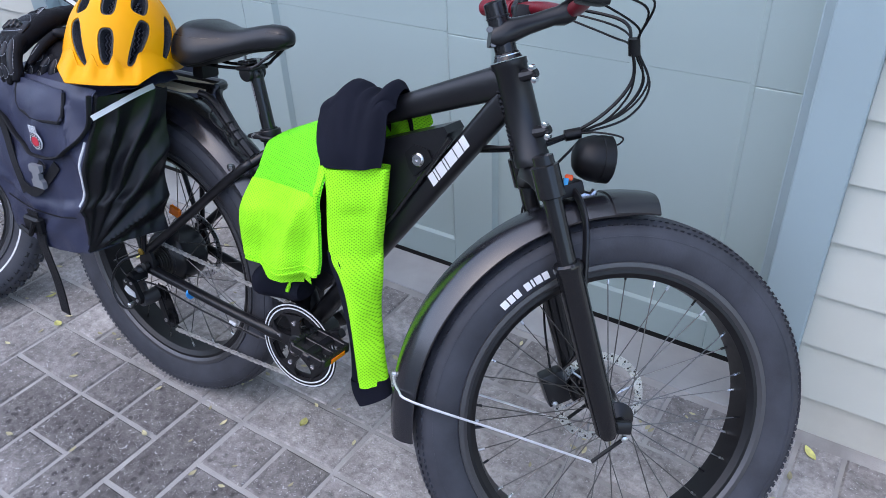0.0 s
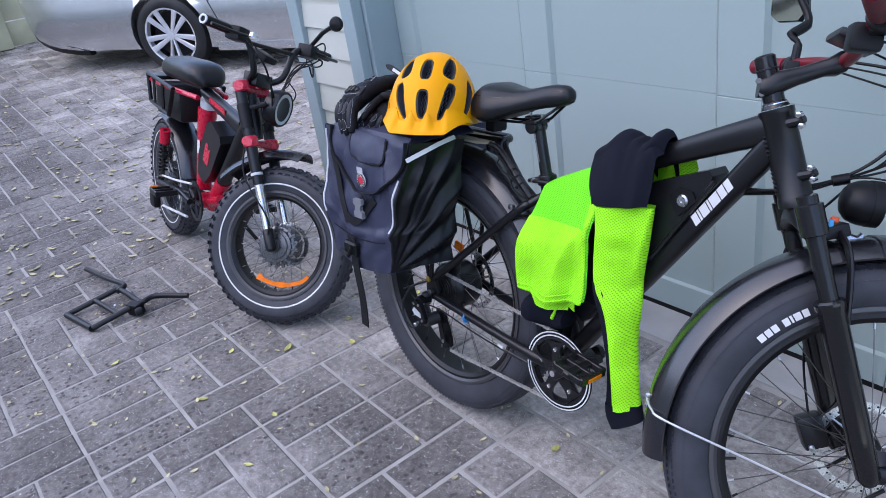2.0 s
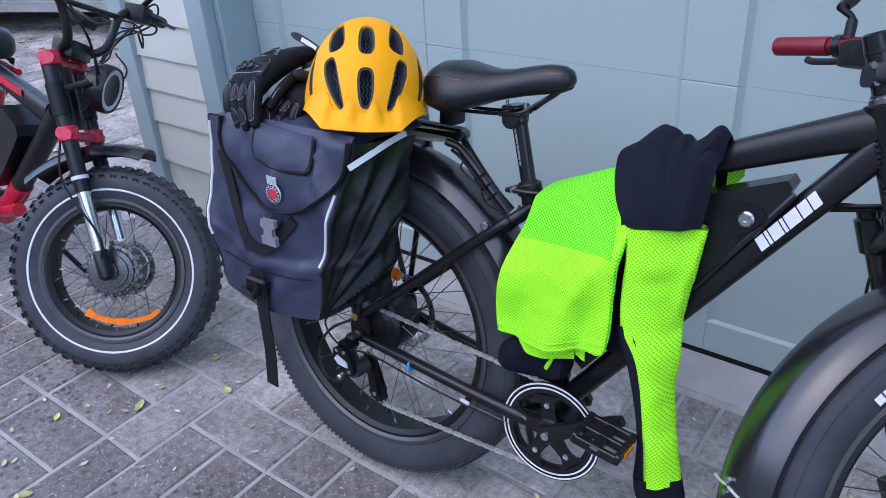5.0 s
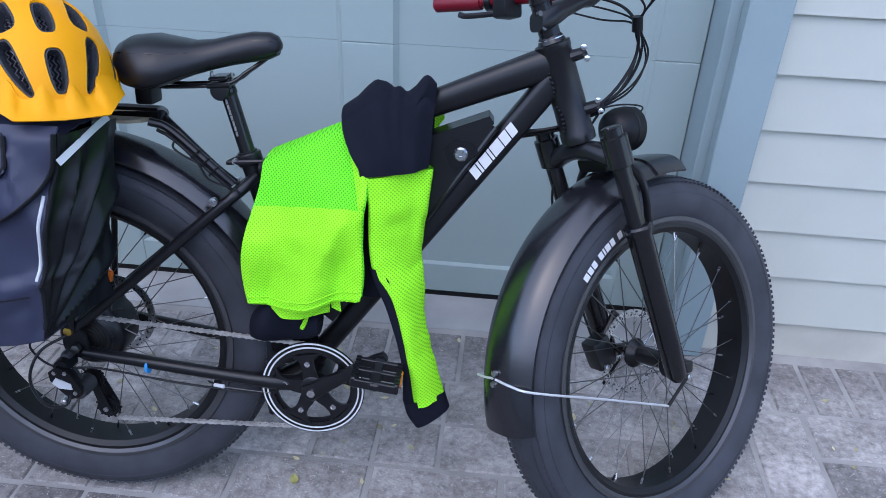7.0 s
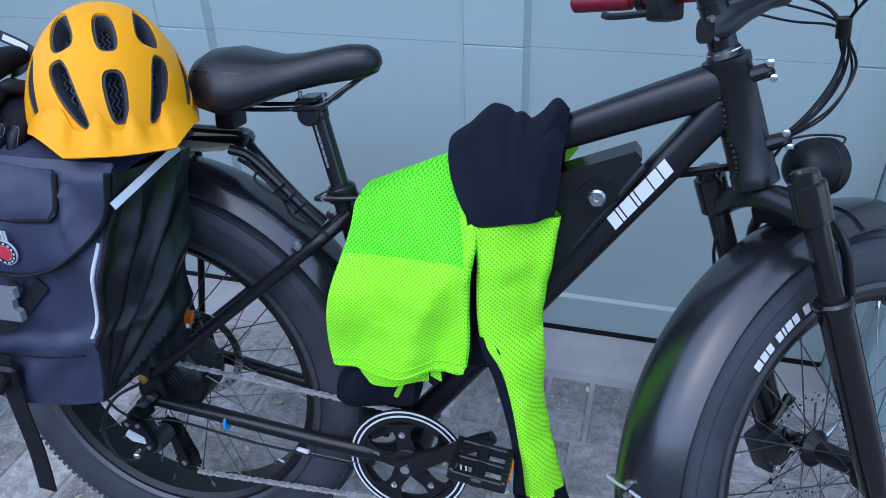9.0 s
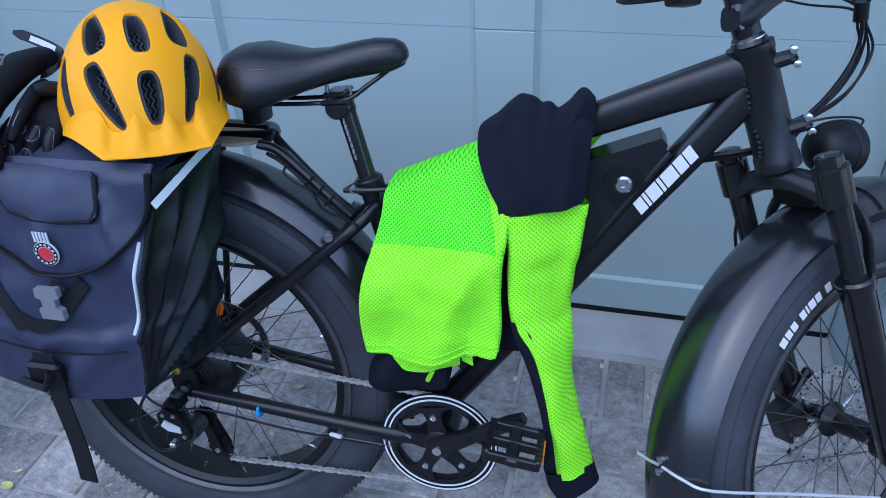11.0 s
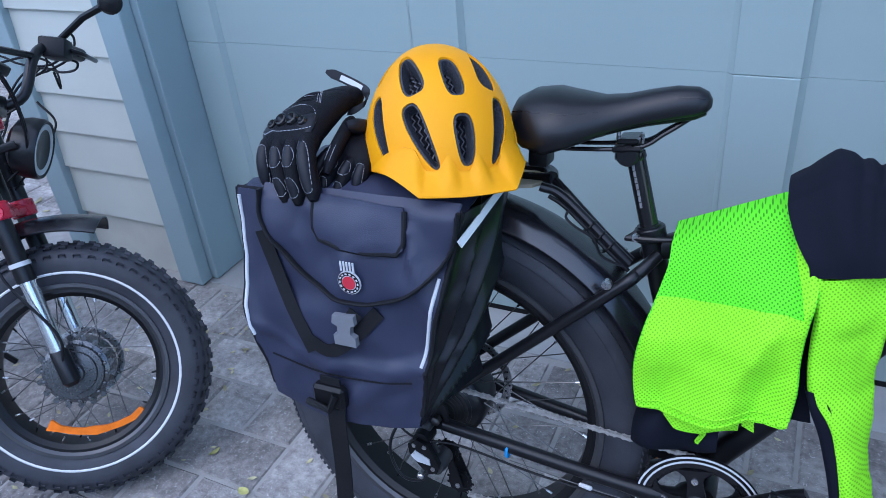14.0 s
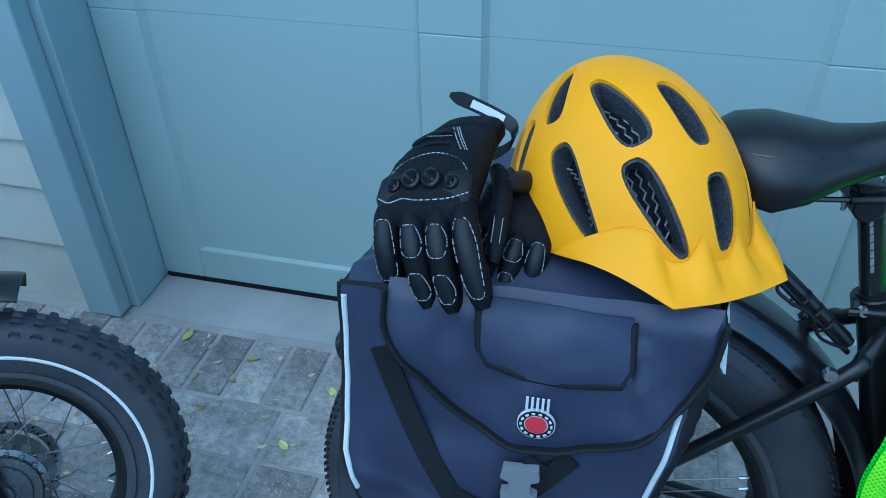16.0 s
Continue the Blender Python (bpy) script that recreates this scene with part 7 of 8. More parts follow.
# clutter on the bar: display, clamp block, cross bar and looped cables
part("display", box(Geo(), (-0.03, -0.045, -0.012), (0.035, 0.045, 0.014), 0.008, MST @ Matrix.Translation(HB + Vector((0.02, 0.0, 0.095))) @ pose(0, 0, 0, 0, 25, 0)), PLASTIC, moto, "black bar display")
part("bar_clamp", box(Geo(), (-0.028, -0.06, -0.02), (0.03, 0.06, 0.03), 0.008, MST @ Matrix.Translation(HB + Vector((0.012, 0, 0.0)))), BLACK, moto)
part("cross_bar", tube(Geo(), [MST @ hbp[2], MST @ hbp[7]], 0.008, 10), BLACK, moto)
for run in (((0.872, 0.331, 0.987), (0.878, 0.364, 1.003), (0.882, 0.372, 0.981), (0.874, 0.357, 0.942), (0.84, 0.322, 0.912), (0.811, 0.291, 0.894), (0.787, 0.25, 0.839), (0.77, 0.222, 0.778), (0.80, 0.14, 0.70)),
            ((0.91, 0.356, 0.947), (0.906, 0.356, 0.962), (0.897, 0.344, 0.966), (0.886, 0.324, 0.945), (0.863, 0.308, 0.928), (0.813, 0.294, 0.921), (0.754, 0.287, 0.926), (0.69, 0.27, 0.940), (0.68, 0.15, 0.90)),
            ((0.922, 0.322, 0.944), (0.94, 0.33, 0.936), (0.928, 0.329, 0.918), (0.881, 0.322, 0.909), (0.825, 0.319, 0.915), (0.768, 0.302, 0.903), (0.738, 0.276, 0.858), (0.732, 0.246, 0.798), (0.79, 0.12, 0.70)),
            ((0.884, 0.3, 0.912), (0.884, 0.31, 0.877), (0.874, 0.321, 0.87), (0.852, 0.332, 0.903), (0.832, 0.33, 0.928), (0.805, 0.312, 0.941), (0.771, 0.287, 0.94), (0.72, 0.24, 0.92)),
            ((0.827, 0.303, 0.917), (0.807, 0.283, 0.89), (0.798, 0.26, 0.857), (0.803, 0.245, 0.828), (0.787, 0.231, 0.81), (0.758, 0.20, 0.79)),
            ((0.87, 0.31, 0.971), (0.863, 0.298, 0.954), (0.864, 0.298, 0.928), (0.837, 0.294, 0.905), (0.781, 0.28, 0.88), (0.743, 0.259, 0.825), (0.736, 0.24, 0.754), (0.80, 0.13, 0.66))):
    part("cable", tube(Geo(), spline([Vector(p) for p in run], 5), 0.0032, 6), PLASTIC, moto)
for s, q in ((1, 1), (-1, 8)):
    part("switch_pod", box(Geo(), (-0.022, -0.045, -0.028), (0.034, 0.03, 0.022), 0.010, MST @ Matrix.Translation(hbp[q] + Vector((0.008, -s * 0.005, -0.004)))), PLASTIC, moto, "black switch pod")
part("sticker", plate(Geo(), [(0.462, 0.50), (0.492, 0.50), (0.505, 0.56), (0.475, 0.56)], -0.0375, -0.036), WHITE, moto, "small white sticker")
# frame
part("main_tube", tube(Geo(), [(0.42, 0, 0.33), (0.49, 0, 0.70)], 0.033, 16), RED, moto, "red frame tube")
part("main_tube", tube(Geo(), [(0.47, 0, 0.56), (0.545, 0, 0.735)], 0.036, 16), RED, moto)
part("tube_ring", tube(Geo(), [(0.536, 0, 0.712), (0.549, 0, 0.742)], 0.0375, 16), REFLECT, moto, "silver ring")
part("top_tube", loft(Geo(), [oval((0.50 + 0.44 * t, 0, 0.768 - 0.085 * t), 0.024, 0.024 + 0.012 * t, 14, 3) for t in (0, 0.3, 0.7, 1.0)]), BLACK, moto)
part("tube_marking", plate(Geo(), [(0.62, 0.765), (0.80, 0.735), (0.80, 0.715), (0.62, 0.742)], -0.0275, -0.026), RED, moto, "red block marking")
part("down_tube", tube(Geo(), [(0.98, 0, 0.70), (0.56, 0, 0.30)], 0.031, 16), BLACK, moto)
part("down_tube_end", tube(Geo(), [(0.69, 0, 0.42), (0.53, 0, 0.275)], 0.034, 16), RED, moto)
bt = part("battery", plate(Geo(), [(0.50, 0.42), (0.53, 0.52), (0.66, 0.665), (0.70, 0.675), (0.80, 0.63), (0.81, 0.60), (0.66, 0.44), (0.58, 0.39)], -0.052, 0.052), BLACK, moto, "black battery box")
part("battery_mark", plate(Geo(), [(0.585, 0.495), (0.635, 0.575), (0.66, 0.58), (0.655, 0.545), (0.685, 0.555), (0.64, 0.475)], -0.054, -0.052), RED, bt, "red block marking")
part("bottom_bracket", lathe(Geo(), [(0.035, -0.05), (0.035, 0.05)], 24, Matrix.Translation((0.53, 0, 0.30))), RED, moto)
part("red_link", tube(Geo(), [(0.53, -0.02, 0.29), (0.70, -0.02, 0.34)], 0.022, 12), RED, moto)
mring = Matrix.Translation((0.53, -0.075, 0.30))
rg = part("chainring", lathe(Geo(), [(0.088, -0.003), (0.088, 0.003), (0.066, 0.003), (0.066, -0.003)], 44, mring, closed=True), BLACK, moto)
for k in range(5):
    a = 2 * math.pi * k / 5
    part("spider_arm", tube(Geo(), [mring @ Vector((0.015 * math.cos(a), 0, 0.015 * math.sin(a))), mring @ Vector((0.075 * math.cos(a), 0, 0.075 * math.sin(a)))], 0.009, 8), BLACK, rg)
for y, ang in ((-0.10, 175), (0.10, -5)):
    d = Vector((math.cos(radians(ang)), 0, math.sin(radians(ang))))
    a = Vector((0.53, y, 0.30))
    part("crank_arm", tube(Geo(), [a, a + d * 0.165], [0.014, 0.011], 10), BLACK, moto)
    pg = Geo()
    pc = Matrix.Translation(a + d * 0.165 + Vector((0, math.copysign(0.065, y), 0)))
    for x in (-0.045, 0, 0.045):
        box(pg, (x - 0.006, -0.048, -0.012), (x + 0.006, 0.048, 0.012), 0.002, pc)
    for yy in (-0.044, 0.044):
        box(pg, (-0.046, yy - 0.005, -0.011), (0.046, yy + 0.005, 0.011), 0.002, pc)
    part("pedal", pg, BLACK, moto)
for s in (-1, 1):
    part("swing_arm", tube(Geo(), spline([(0.50, s * 0.05, 0.31), (0.30, s * 0.075, 0.29), (0.0, s * 0.085, 0.268)], 5), 0.017, 12), BLACK, moto)
    sa = Vector((0.17, s * 0.088, 0.555))
    sb = Vector((0.07, s * 0.088, 0.31))
    sh = part("shock", tube(Geo(), [sa, sb], 0.011, 10), DARK_STEEL, moto, "rear shock absorber")
    part("shock_can", tube(Geo(), [sa, sa.lerp(sb, 0.25)], 0.024, 14), RED, sh, "red shock reservoir")
    co = []
    for k in range(70):
        t = k / 69
        a = t * 2 * math.pi * 8
        co.append(sa.lerp(sb, 0.28 + 0.62 * t) + Vector((0.021 * math.cos(a), 0.021 * math.sin(a), 0)))
    part("spring", tube(Geo(), co, 0.0042, 6), PLASTIC, sh)
part("chain_cover", tube(Geo(), spline([(0.50, -0.082, 0.372), (0.30, -0.088, 0.345), (0.06, -0.09, 0.318)], 5), 0.0055, 8), REFLECT, moto, "pale chain guard")
part("rear_bracket", tube(Geo(), [(0.45, -0.092, 0.21), (0.10, -0.10, 0.175)], 0.006, 8), REFLECT, moto)
part("side_stand", tube(Geo(), [(0.56, 0.06, 0.27), (0.62, 0.19, 0.085), (0.64, 0.215, 0.052)], 0.009, 8), BLACK, moto)
part("derailleur", box(Geo(), (-0.03, -0.13, 0.15), (0.05, -0.095, 0.24), 0.012), PLASTIC, moto)
part("tail_reflector", box(Geo(), (0.02, -0.135, 0.235), (0.035, -0.10, 0.26), 0.002), ORANGE, moto, "amber reflector")
# seat and luggage frame
seat_r = []
for x, w, zt, zb in ((0.07, 0.05, 0.84, 0.80), (0.09, 0.075, 0.868, 0.79), (0.16, 0.086, 0.884, 0.785), (0.30, 0.088, 0.884, 0.785), (0.44, 0.088, 0.886, 0.785), (0.54, 0.082, 0.884, 0.785), (0.60, 0.070, 0.868, 0.785), (0.63, 0.05, 0.835, 0.787), (0.637, 0.03, 0.812, 0.79)):
    x = 0.30 + (x - 0.30) * 0.84
    seat_r.append(oval((x, 0, (zt + zb) / 2 + 0.008), w, (zt - zb) / 2, 22, 3.0))
part("seat", loft(Geo(), seat_r), LEATHER, moto, "thick black padded seat", sharp=60)
for s in (-1, 1):
    part("seat_rail", tube(Geo(), spline([(0.58, s * 0.06, 0.755), (0.30, s * 0.095, 0.765), (0.02, s * 0.10, 0.772)], 5), 0.011, 10), RED, moto, "red seat rail")
    part("side_frame", tube(Geo(), [(0.03, s * 0.112, 0.80), (0.41, s * 0.112, 0.772), (0.33, s * 0.112, 0.65), (0.05, s * 0.112, 0.675)], 0.0095, 8, closed=True), BLACK, moto)
    for x in (0.12, 0.25):
        part("side_bar", tube(Geo(), [(x, s * 0.112, 0.795 - 0.07 * x), (x, s * 0.112, 0.672 - 0.06 * x)], 0.007, 8), BLACK, moto)
part("under_seat_box", box(Geo(), (0.03, -0.085, 0.62), (0.40, 0.085, 0.765), 0.02), PLASTIC, moto)
part("rear_board", box(Geo(), (-0.03, -0.10, 0.775), (0.10, 0.10, 0.795), 0.005), BLACK, moto)

# ---- loose steel frame on the paving ----
ST = pose(-1.70, -0.58, 0.0)
stand = thing("bicycle_rack_frame", ST, "loose black tubular steel frame lying on the pavers", "bike rack")


def fl(x, y):
    return Vector((x + 1.70, y + 0.58, 0))


A, B, C, D = fl(-1.655, -0.738), fl(-1.435, -0.692), fl(-1.425, -0.485), fl(-1.632, -0.520)
up = Vector((0, 0, 0.016))
for nm, p, q, r in (("front_rail", A + up, B + up, 0.0135), ("side_rail", A + up, D + Vector((0.0, 0.0, 0.05)), 0.012), ("side_rail", B + up, C + Vector((0, 0, 0.045)), 0.012), ("cross_rail", A.lerp(D, 0.55) + Vector((0, 0, 0.034)), B.lerp(C, 0.52) + Vector((0, 0, 0.032)), 0.011)):
    part(nm, tube(Geo(), [p, q], r, 12), BLACK, stand)
part("long_arm", tube(Geo(), spline([D + Vector((-0.02, 0.0, 0.05)), D.lerp(C, 0.5) + Vector((0, 0, 0.05)), C + Vector((0, 0, 0.045)), C + Vector((0.0, 0.06, 0.045)), C + Vector((0.09, 0.165, 0.03))], 6), 0.012, 12), BLACK, stand)
part("short_arm", tube(Geo(), spline([D + Vector((0.03, -0.01, 0.05)), D + Vector((0.0, 0.03, 0.055)), D + Vector((-0.16, 0.0, 0.045)), D + Vector((-0.40, -0.035, 0.03))], 6), 0.0115, 12), BLACK, stand)
part("clamp", box(Geo(), (-0.028, -0.022, 0.0), (0.034, 0.022, 0.05), 0.008, Matrix.Translation(C + Vector((0.0, -0.03, 0.004))) @ pose(0, 0, 0, 0, 0, 25)), PLASTIC, stand, "black clamp with a knob")
part("knob", lathe(Geo(), [(0.002, -0.016), (0.016, -0.014), (0.018, 0.0), (0.016, 0.012)], 14, Matrix.Translation(C + Vector((0.06, -0.03, 0.035)))), PLASTIC, stand)
part("clamp_bolt", lathe(Geo(), [(0.001, -0.005), (0.006, -0.004), (0.006, 0.004)], 10, Matrix.Translation(C + Vector((-0.065, -0.09, 0.045)))), STEEL, stand)

# ---- silver car at the end of the drive ----
CAR_TYRE = mat("road_tyre_rubber", (0.020, 0.020, 0.021), 0.6, vary=0.2, fine=250, bump=0.15)
ALLOY = mat("silver_alloy", (0.66, 0.67, 0.70), 0.3, 0.35, vary=0.05, bump=0)
CAR = pose(-5.83, 1.90, rise(-5.55)) @ pose(0, 0, 0, 0, 0, 38) @ pose(0, 0, 0, 2.8, 3.6, 0)
car = thing("car", CAR, "silver sedan parked on the drive", "car")


def car_side(x, side):
    """Half width and heights of the body along its length."""
    rear_ = max(0.0, (-1.00 - x) / 0.74)
    return 0.90 - 0.32 * rear_ ** 2.4


body_r = []
for x in [-1.74, -1.70, -1.62, -1.50, -1.36, -1.2, -1.0, -0.8, -0.6, -0.45, -0.3, 0.0, 0.4, 1.0, 1.8, 2.6, 3.2, 3.6, 3.85]:
    hw = car_side(x, 1) - (0.10 * max(0, (x - 2.9)) ** 1.5)
    zb = 0.22 + 0.13 * max(0, (-0.80 - x) / 0.9) ** 2
    zt = 0.98 - 0.02 * max(0, -x) - 0.05 * max(0, x - 2.2)
    ring = []
    for u, wv in ((0.99, 0.0), (1.015, 0.10), (1.035, 0.30), (1.04, 0.50), (1.005, 0.585), (1.0, 0.82), (0.94, 0.96), (0.80, 1.0)):
        ring.append((x, -hw * u, zb + (zt - zb) * wv))
    for u, wv in ((0.80, 1.0), (0.94, 0.96), (1.0, 0.82), (1.005, 0.585), (1.04, 0.50), (1.035, 0.30), (1.015, 0.10), (0.99, 0.0)):
        ring.append((x, hw * u, zb + (zt - zb) * wv))
    body_r.append(ring)
g = Geo()
loft(g, body_r)
carbody = part("body", g, SILVER, None, sharp=40)
wc = []
for x in (0.0, 2.78):
    for s in (-1, 1):
        wc.append(part("cutter", lathe(Geo(), [(0.372, -0.25), (0.372, 0.25)], 40, Matrix.Translation((x, s * 0.86, 0.345))), RIM))
carve(carbody, wc)
carbody.parent = car
cab = []
for z, x0, x1, hw in ((0.97, -0.55, 2.75, 0.80), (1.18, -0.20, 2.30, 0.72), (1.36, 0.20, 1.90, 0.64), (1.43, 0.45, 1.60, 0.56)):
    cab.append(oval(((x0 + x1) / 2, 0, z), (x1 - x0) / 2, hw, 28, 5, "xy"))
part("cabin", loft(Geo(), cab), mat("tinted_glass", (0.03, 0.035, 0.04), 0.08), car, "dark glazed cabin", sharp=40)
part("bumper_trim", loft(Geo(), [[(x, -(car_side(x, 1)) * 0.96, zb - 0.05), (x, -(car_side(x, 1)) * 1.0, zb + 0.035 * (q > 0)), (x, -(car_side(x, 1)) * 0.9, zb + 0.03), (x, -(car_side(x, 1)) * 0.9, zb - 0.05)] for q, x in enumerate((-0.9, -1.05, -1.2, -1.35, -1.5, -1.62, -1.72)) for zb in (0.22 + 0.13 * max(0, (-0.80 - x) / 0.9) ** 2,)]), PLASTIC, car)
part("sill", box(Geo(), (0.42, -0.91, 0.19), (2.35, -0.80, 0.27), 0.01), SILVER, car)
part("door_line", tube(Geo(), spline([(0.35, -0.934, 0.95), (0.40, -0.936, 0.72), (0.46, -0.935, 0.55), (0.55, -0.925, 0.30)], 6), 0.004, 6), RIM, car, "dark door gap")
part("tail_light", box(Geo(), (-1.70, -0.78, 0.78), (-1.34, -0.48, 0.90), 0.03), mat("red_lens", (0.35, 0.01, 0.01), 0.12), car, "red tail light")
part("bumper_line", tube(Geo(), spline([(-1.73, -0.60, 0.76), (-1.55, -0.78, 0.75), (-1.15, -0.905, 0.74), (-0.42, -0.910, 0.76)], 6), 0.003, 6), RIM, car)
part("number_plate", box(Geo(), (-1.765, -0.26, 0.66), (-1.742, 0.26, 0.77), 0.003), WHITE, car)
for x in (0.0, 2.78):
    for s in (-1, 1):
        wb = Matrix.Translation((x, s * 0.83, 0.335))
        w = part("wheel", lathe(Geo(), [(0.243, -0.105), (0.26, -0.112), (0.30, -0.108), (0.327, -0.085), (0.335, 0.0), (0.327, 0.085), (0.30, 0.108), (0.26, 0.112), (0.243, 0.105), (0.235, 0.0)], 56, wb, closed=True), CAR_TYRE, car, "road tyre on an alloy wheel")
        part("wheel_well", lathe(Geo(), [(0.20, -0.02), (0.20, 0.05)], 32, wb), RIM, w)
        rl = part("alloy_rim", lathe(Geo(), [(0.246, -0.10), (0.242, -0.106), (0.228, -0.100), (0.224, -0.05), (0.240, -0.03)], 48, wb @ Matrix.Scale(s * -1 if s > 0 else 1, 4, (0, 1, 0)), closed=True), ALLOY, w, "bright alloy rim")
        sg = -1 if s < 0 else 1
        for k in range(10):
            a = 2 * math.pi * k / 10 + (0.10 if k % 2 else -0.10)
            b = 2 * math.pi * k / 10
            part("rim_spoke", tube(Geo(), [wb @ Vector((0.035 * math.cos(b), sg * 0.078, 0.035 * math.sin(b))), wb @ Vector((0.232 * math.cos(a), sg * 0.096, 0.232 * math.sin(a)))], [0.017, 0.027], 8, flat=0.6), ALLOY, rl)
        part("hub_cap", lathe(Geo(), [(0.004, sg * 0.095), (0.032, sg * 0.090), (0.045, sg * 0.07)], 20, wb), ALLOY, rl)

# ---- far fence ----
fence = thing("board_fence", pose(-8.0, 0.0, rise(-8.0)), "weathered green-grey horizontal board fence", "fence")
for k in range(7):
    part("board", box(Geo(), (-0.02, -6, 0.01 + 0.265 * k), (0.02, 7, 0.265 + 0.265 * k), 0.006), FENCE, fence)
for k in range(6):
    part("post", box(Geo(), (0.021, -4.62 + 2.4 * k, 0.0), (0.10, -4.46 + 2.4 * k, 1.9), 0.006), FENCE, fence)

# ---- fallen leaves ----
def leaf_geo(g, m, ln, w, curl):
    out = []
    for k in range(7):
        t = k / 6
        hw = w * math.sin(math.pi * min(1, t * 0.94 + 0.03)) ** 0.8
        out.append(((t - 0.5) * ln, hw, curl * (2 * t - 1) ** 2 + 0.25 * curl))
    v = [(x, 0, z * 0.6) for x, h, z in out] + [(x, h, z + 0.2 * h) for x, h, z in out] + [(x, -h, z + 0.2 * h) for x, h, z in out]
    f = []
    for k in range(6):
        f += [(k, k + 1, 7 + k + 1, 7 + k), (k + 1, k, 14 + k, 14 + k + 1)]
    g.add(v, f, m)


rl_ = random.Random(21)
LEAF_AT = [(0.400, 0.055), (1.483, 0.600), (-0.782, 0.559), (-0.665, -0.208), (-1.105, -0.699), (-0.51, -0.031), (-0.656, 0.042), (-0.98, 0.60), (-0.55, 0.50), (-0.60, 0.33), (-0.35, -0.42), (-0.62, -0.55), (-0.20, -0.58), (-0.82, -0.36)]
for x, y in LEAF_AT:
    g = Geo()
    leaf_geo(g, Matrix.Identity(4), rl_.uniform(0.028, 0.045), rl_.uniform(0.007, 0.011), rl_.uniform(0.002, 0.006))
    lf = part("fallen_leaf", g, LEAF)
    lf.matrix_world = pose(x, y, 0.0015, rl_.uniform(-5, 5), rl_.uniform(-5, 5), rl_.uniform(0, 360))
    tagged(lf, "small yellow-green fallen leaf on the pavers", "leaf", "fallen leaves")
g = Geo()
for k in range(3200):
    x, y = rl_.uniform(-7.9, -0.7), rl_.uniform(-2.2, 3.0)
    if k % 5 == 0:
        x, y = rl_.uniform(-1.6, 1.8), rl_.uniform(-0.9, 0.62)
        if rl_.random() < 0.62:
            continue
    if x > -2.1 and y > 0.62:
        continue
    sz = rl_.uniform(0.6, 1.25) if x < -2 else rl_.uniform(0.3, 0.6)
    leaf_geo(g, pose(x, y, rise(x) + 0.002, rl_.uniform(-6, 6), rl_.uniform(-6, 6), rl_.uniform(0, 360)), 0.042 * sz, 0.010 * sz, 0.005 * sz)
lv = part("leaf_litter", g, mat("dry_leaf", (0.42, 0.38, 0.22), 0.75, vary=0.3, scale=30, island=True, per_object=0.35))
tagged(lv, "scattered dry pale leaves over the drive", "leaves", kind="stuff")

# ---- paving: squares and double pavers on one module, an upright course at the door ----
MOD, PX, PY = 0.1505, 0.260, -0.022


def paver_geo(w, d, gap=0.0042, cham=0.0050, h=0.05):
    """A block with a chamfered top, its top at z = 0."""
    a, b = w / 2 - gap, d / 2 - gap
    v = [(sx * a, sy * b, -h) for sx, sy in ((-1, -1), (1, -1), (1, 1), (-1, 1))]
    v += [(sx * a, sy * b, -cham) for sx, sy in ((-1, -1), (1, -1), (1, 1), (-1, 1))]
    v += [(sx * (a - cham), sy * (b - cham), 0) for sx, sy in ((-1, -1), (1, -1), (1, 1), (-1, 1))]
    f = [(8, 9, 10, 11)]
    for k in (0, 4):
        f += [(k + i, k + (i + 1) % 4, k + 4 + (i + 1) % 4, k + 4 + i) for i in range(4)]
    return v, f


def paver_layout(x0, x1, y0, y1, seed):
    """A mix of single and double pavers that fills the module grid."""
    rnd = random.Random(seed)
    i0, i1, j0, j1 = [math.floor((q - o) / MOD) for q, o in ((x0, PX), (x1, PX), (y0, PY), (y1, PY))]
    used, out = set(), []
    fixed = {(0, 0): "h", (-1, -2): "v", (-1, 0): "s", (1, -1): "s", (0, -1): "s", (-2, -1): "s", (-3, -1): "s"}
    for key, kind in fixed.items():
        cells = [key] + ([(key[0] + 1, key[1])] if kind == "h" else [(key[0], key[1] + 1)] if kind == "v" else [])
        if all(i0 <= a < i1 and j0 <= b < j1 and (a, b) not in used for a, b in cells):
            used.update(cells)
            out.append((*key, kind))
    for j in range(j0, j1):
        for i in range(i0, i1):
            if (i, j) in used:
                continue
            r = rnd.random()
            kind = "s"
            if r < 0.42 and i + 1 < i1 and (i + 1, j) not in used:
                kind = "h"
            elif r < 0.72 and j + 1 < j1 and (i, j + 1) not in used:
                kind = "v"
            used.add((i, j))
            if kind == "h":
                used.add((i + 1, j))
            if kind == "v":
                used.add((i, j + 1))
            out.append((i, j, kind))
    return out


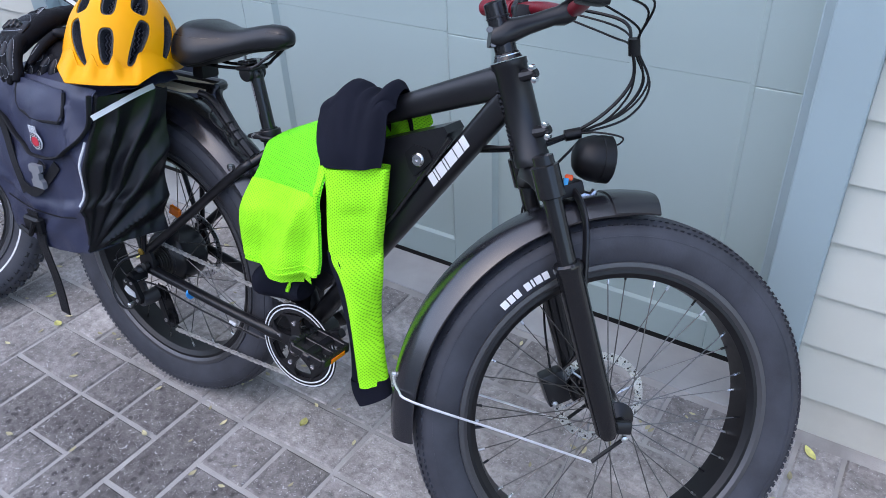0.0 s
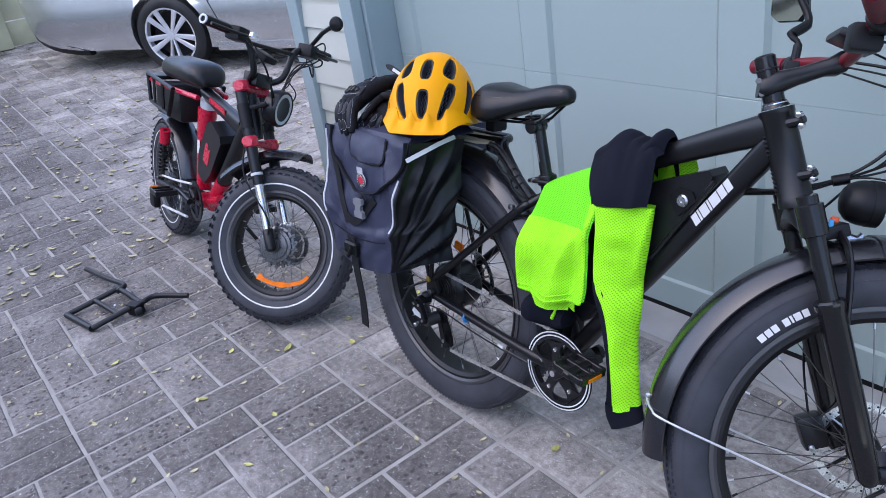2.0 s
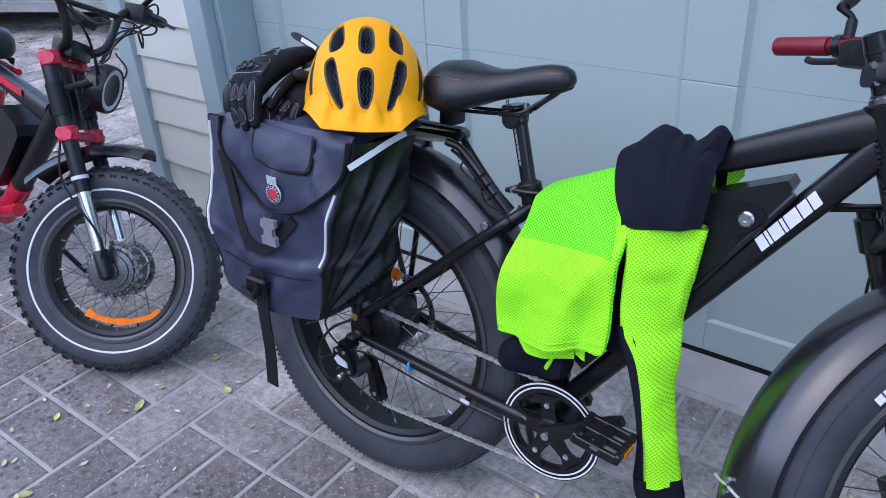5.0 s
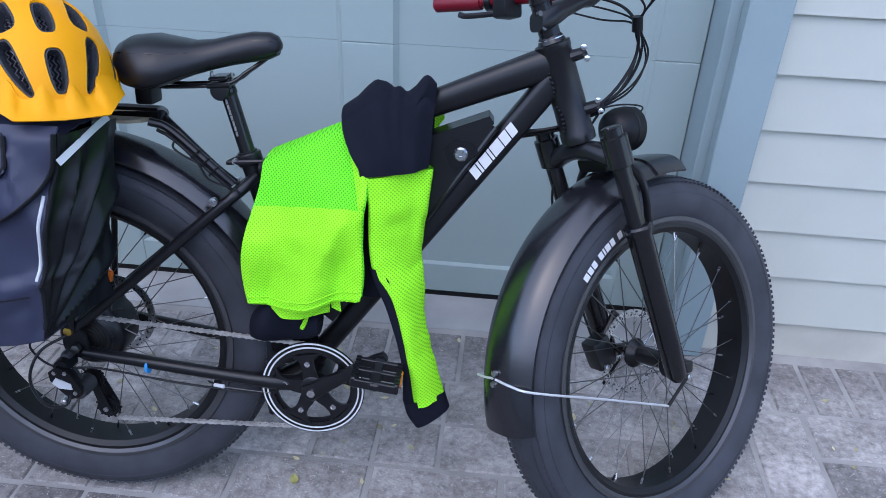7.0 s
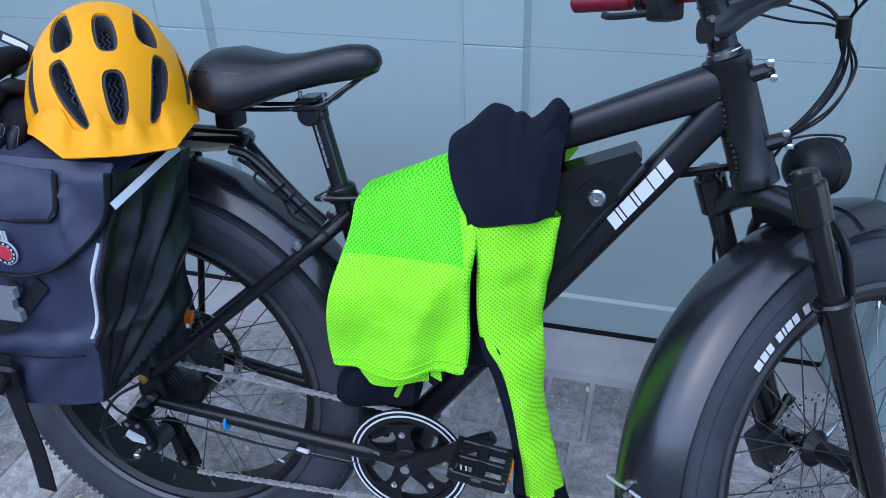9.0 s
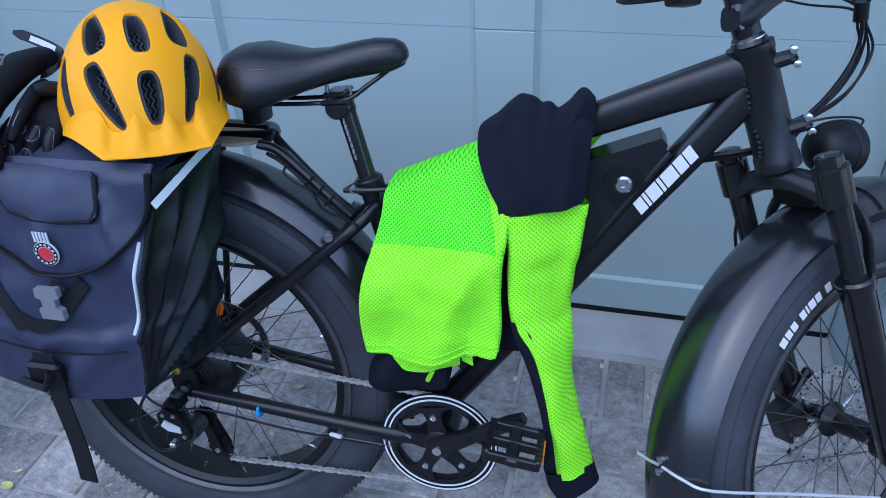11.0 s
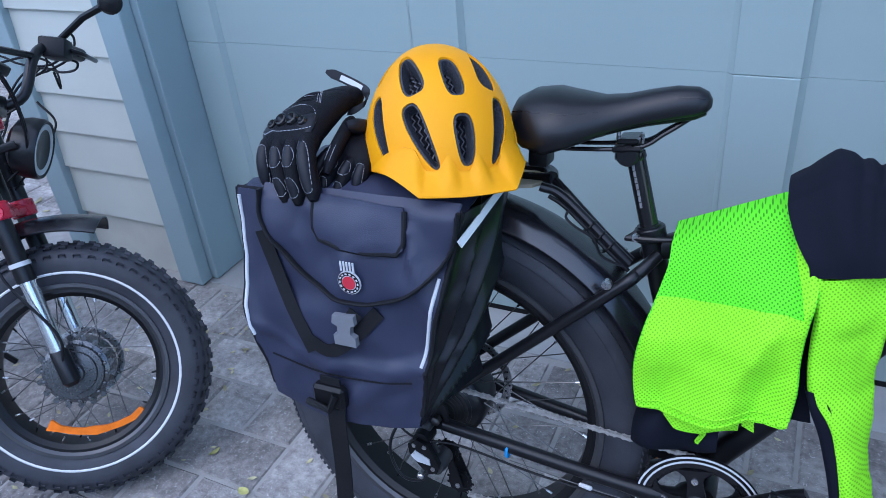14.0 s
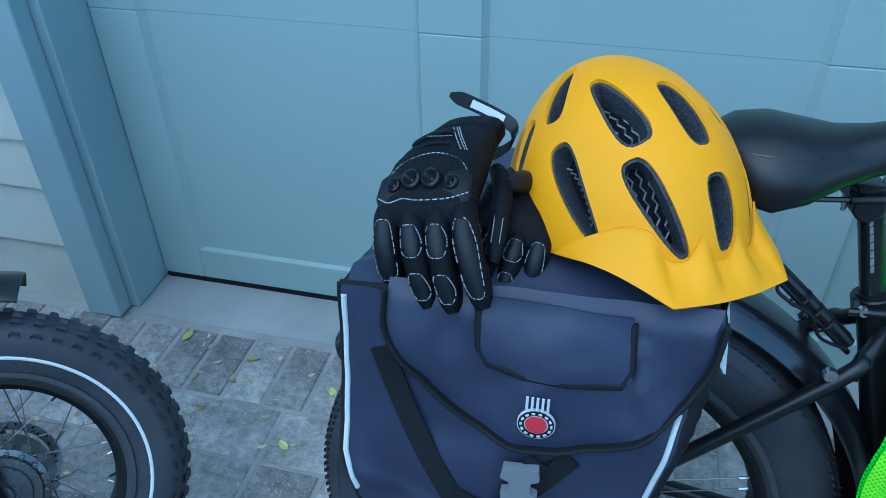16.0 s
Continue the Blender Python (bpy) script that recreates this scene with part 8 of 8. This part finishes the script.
paving = new("pavement")
tagged(paving, "grey concrete pavers with sandy joints, stained and scratched", "pavement", kind="structure")
SIZES = {"s": (1, 1), "h": (2, 1), "v": (1, 2)}
meshes = {}
for kind, (a, b) in SIZES.items():
    me = bpy.data.meshes.new("paver")
    v, f = paver_geo(a * MOD, b * MOD)
    me.from_pydata(v, [], f)
    me.materials.append(PAVER)
    meshes[kind] = me
me = bpy.data.meshes.new("paver")
v, f = paver_geo(0.1015, 0.205)
me.from_pydata(v, [], f)
me.materials.append(PAVER)
meshes["c"] = me
NEAR = (-2.60, 1.92, -1.22)
JTOP = 3
lay = paver_layout(-9.5, 5.0, -3.5, PY + (JTOP + 0.5) * MOD, 5)
rnd = random.Random(11)
far_v, far_f = [], []


def far_block(cx, cy, w, d):
    v, f = paver_geo(w, d, h=0.02)
    dz, tx, ty = rnd.uniform(-0.002, 0.001), rnd.uniform(-0.008, 0.008), rnd.uniform(-0.008, 0.008)
    k = len(far_v)
    far_v.extend((cx + x, cy + y, z + rise(cx + x) + dz + x * tx + y * ty) for x, y, z in v)
    far_f.extend(tuple(k + q for q in ff) for ff in f)


for i, j, kind in lay:
    a, b = SIZES[kind]
    cx, cy = PX + (i + a / 2) * MOD, PY + (j + b / 2) * MOD
    if NEAR[0] < cx < NEAR[1] and cy > NEAR[2]:
        ob = new("paver", meshes[kind])
        ob.parent = paving
        ob.matrix_basis = pose(cx, cy, rnd.uniform(-0.0018, 0.0008), rnd.uniform(-0.4, 0.4), rnd.uniform(-0.4, 0.4), rnd.uniform(-1.0, 1.0)) @ Matrix.Diagonal((rnd.uniform(0.988, 1.004), rnd.uniform(0.988, 1.004), 1, 1))
    else:
        far_block(cx, cy, a * MOD, b * MOD)
y_edge = PY + JTOP * MOD
x = -1.93
while x < 2.2:
    ob = new("paver", meshes["c"])
    ob.parent = paving
    ob.matrix_basis = pose(x + 0.051, y_edge + 0.103, rnd.uniform(-0.0015, 0.0005), rnd.uniform(-0.3, 0.3), rnd.uniform(-0.3, 0.3), rnd.uniform(-0.5, 0.5))
    x += 0.1025
# the drive beside the garage
for i, j, kind in paver_layout(-9.5, -2.03, PY + (JTOP + 0.01) * MOD, 4.2, 8):
    a, b = SIZES[kind]
    far_block(PX + (i + a / 2) * MOD, PY + (j + b / 2) * MOD, a * MOD, b * MOD)
me = bpy.data.meshes.new("far_pavers")
me.from_pydata(far_v, [], far_f)
me.materials.append(PAVER_FAR)
fp = new("far_pavers", me)
fp.parent = paving
tagged(fp, "grey concrete pavers of the wider drive", kind="stuff")
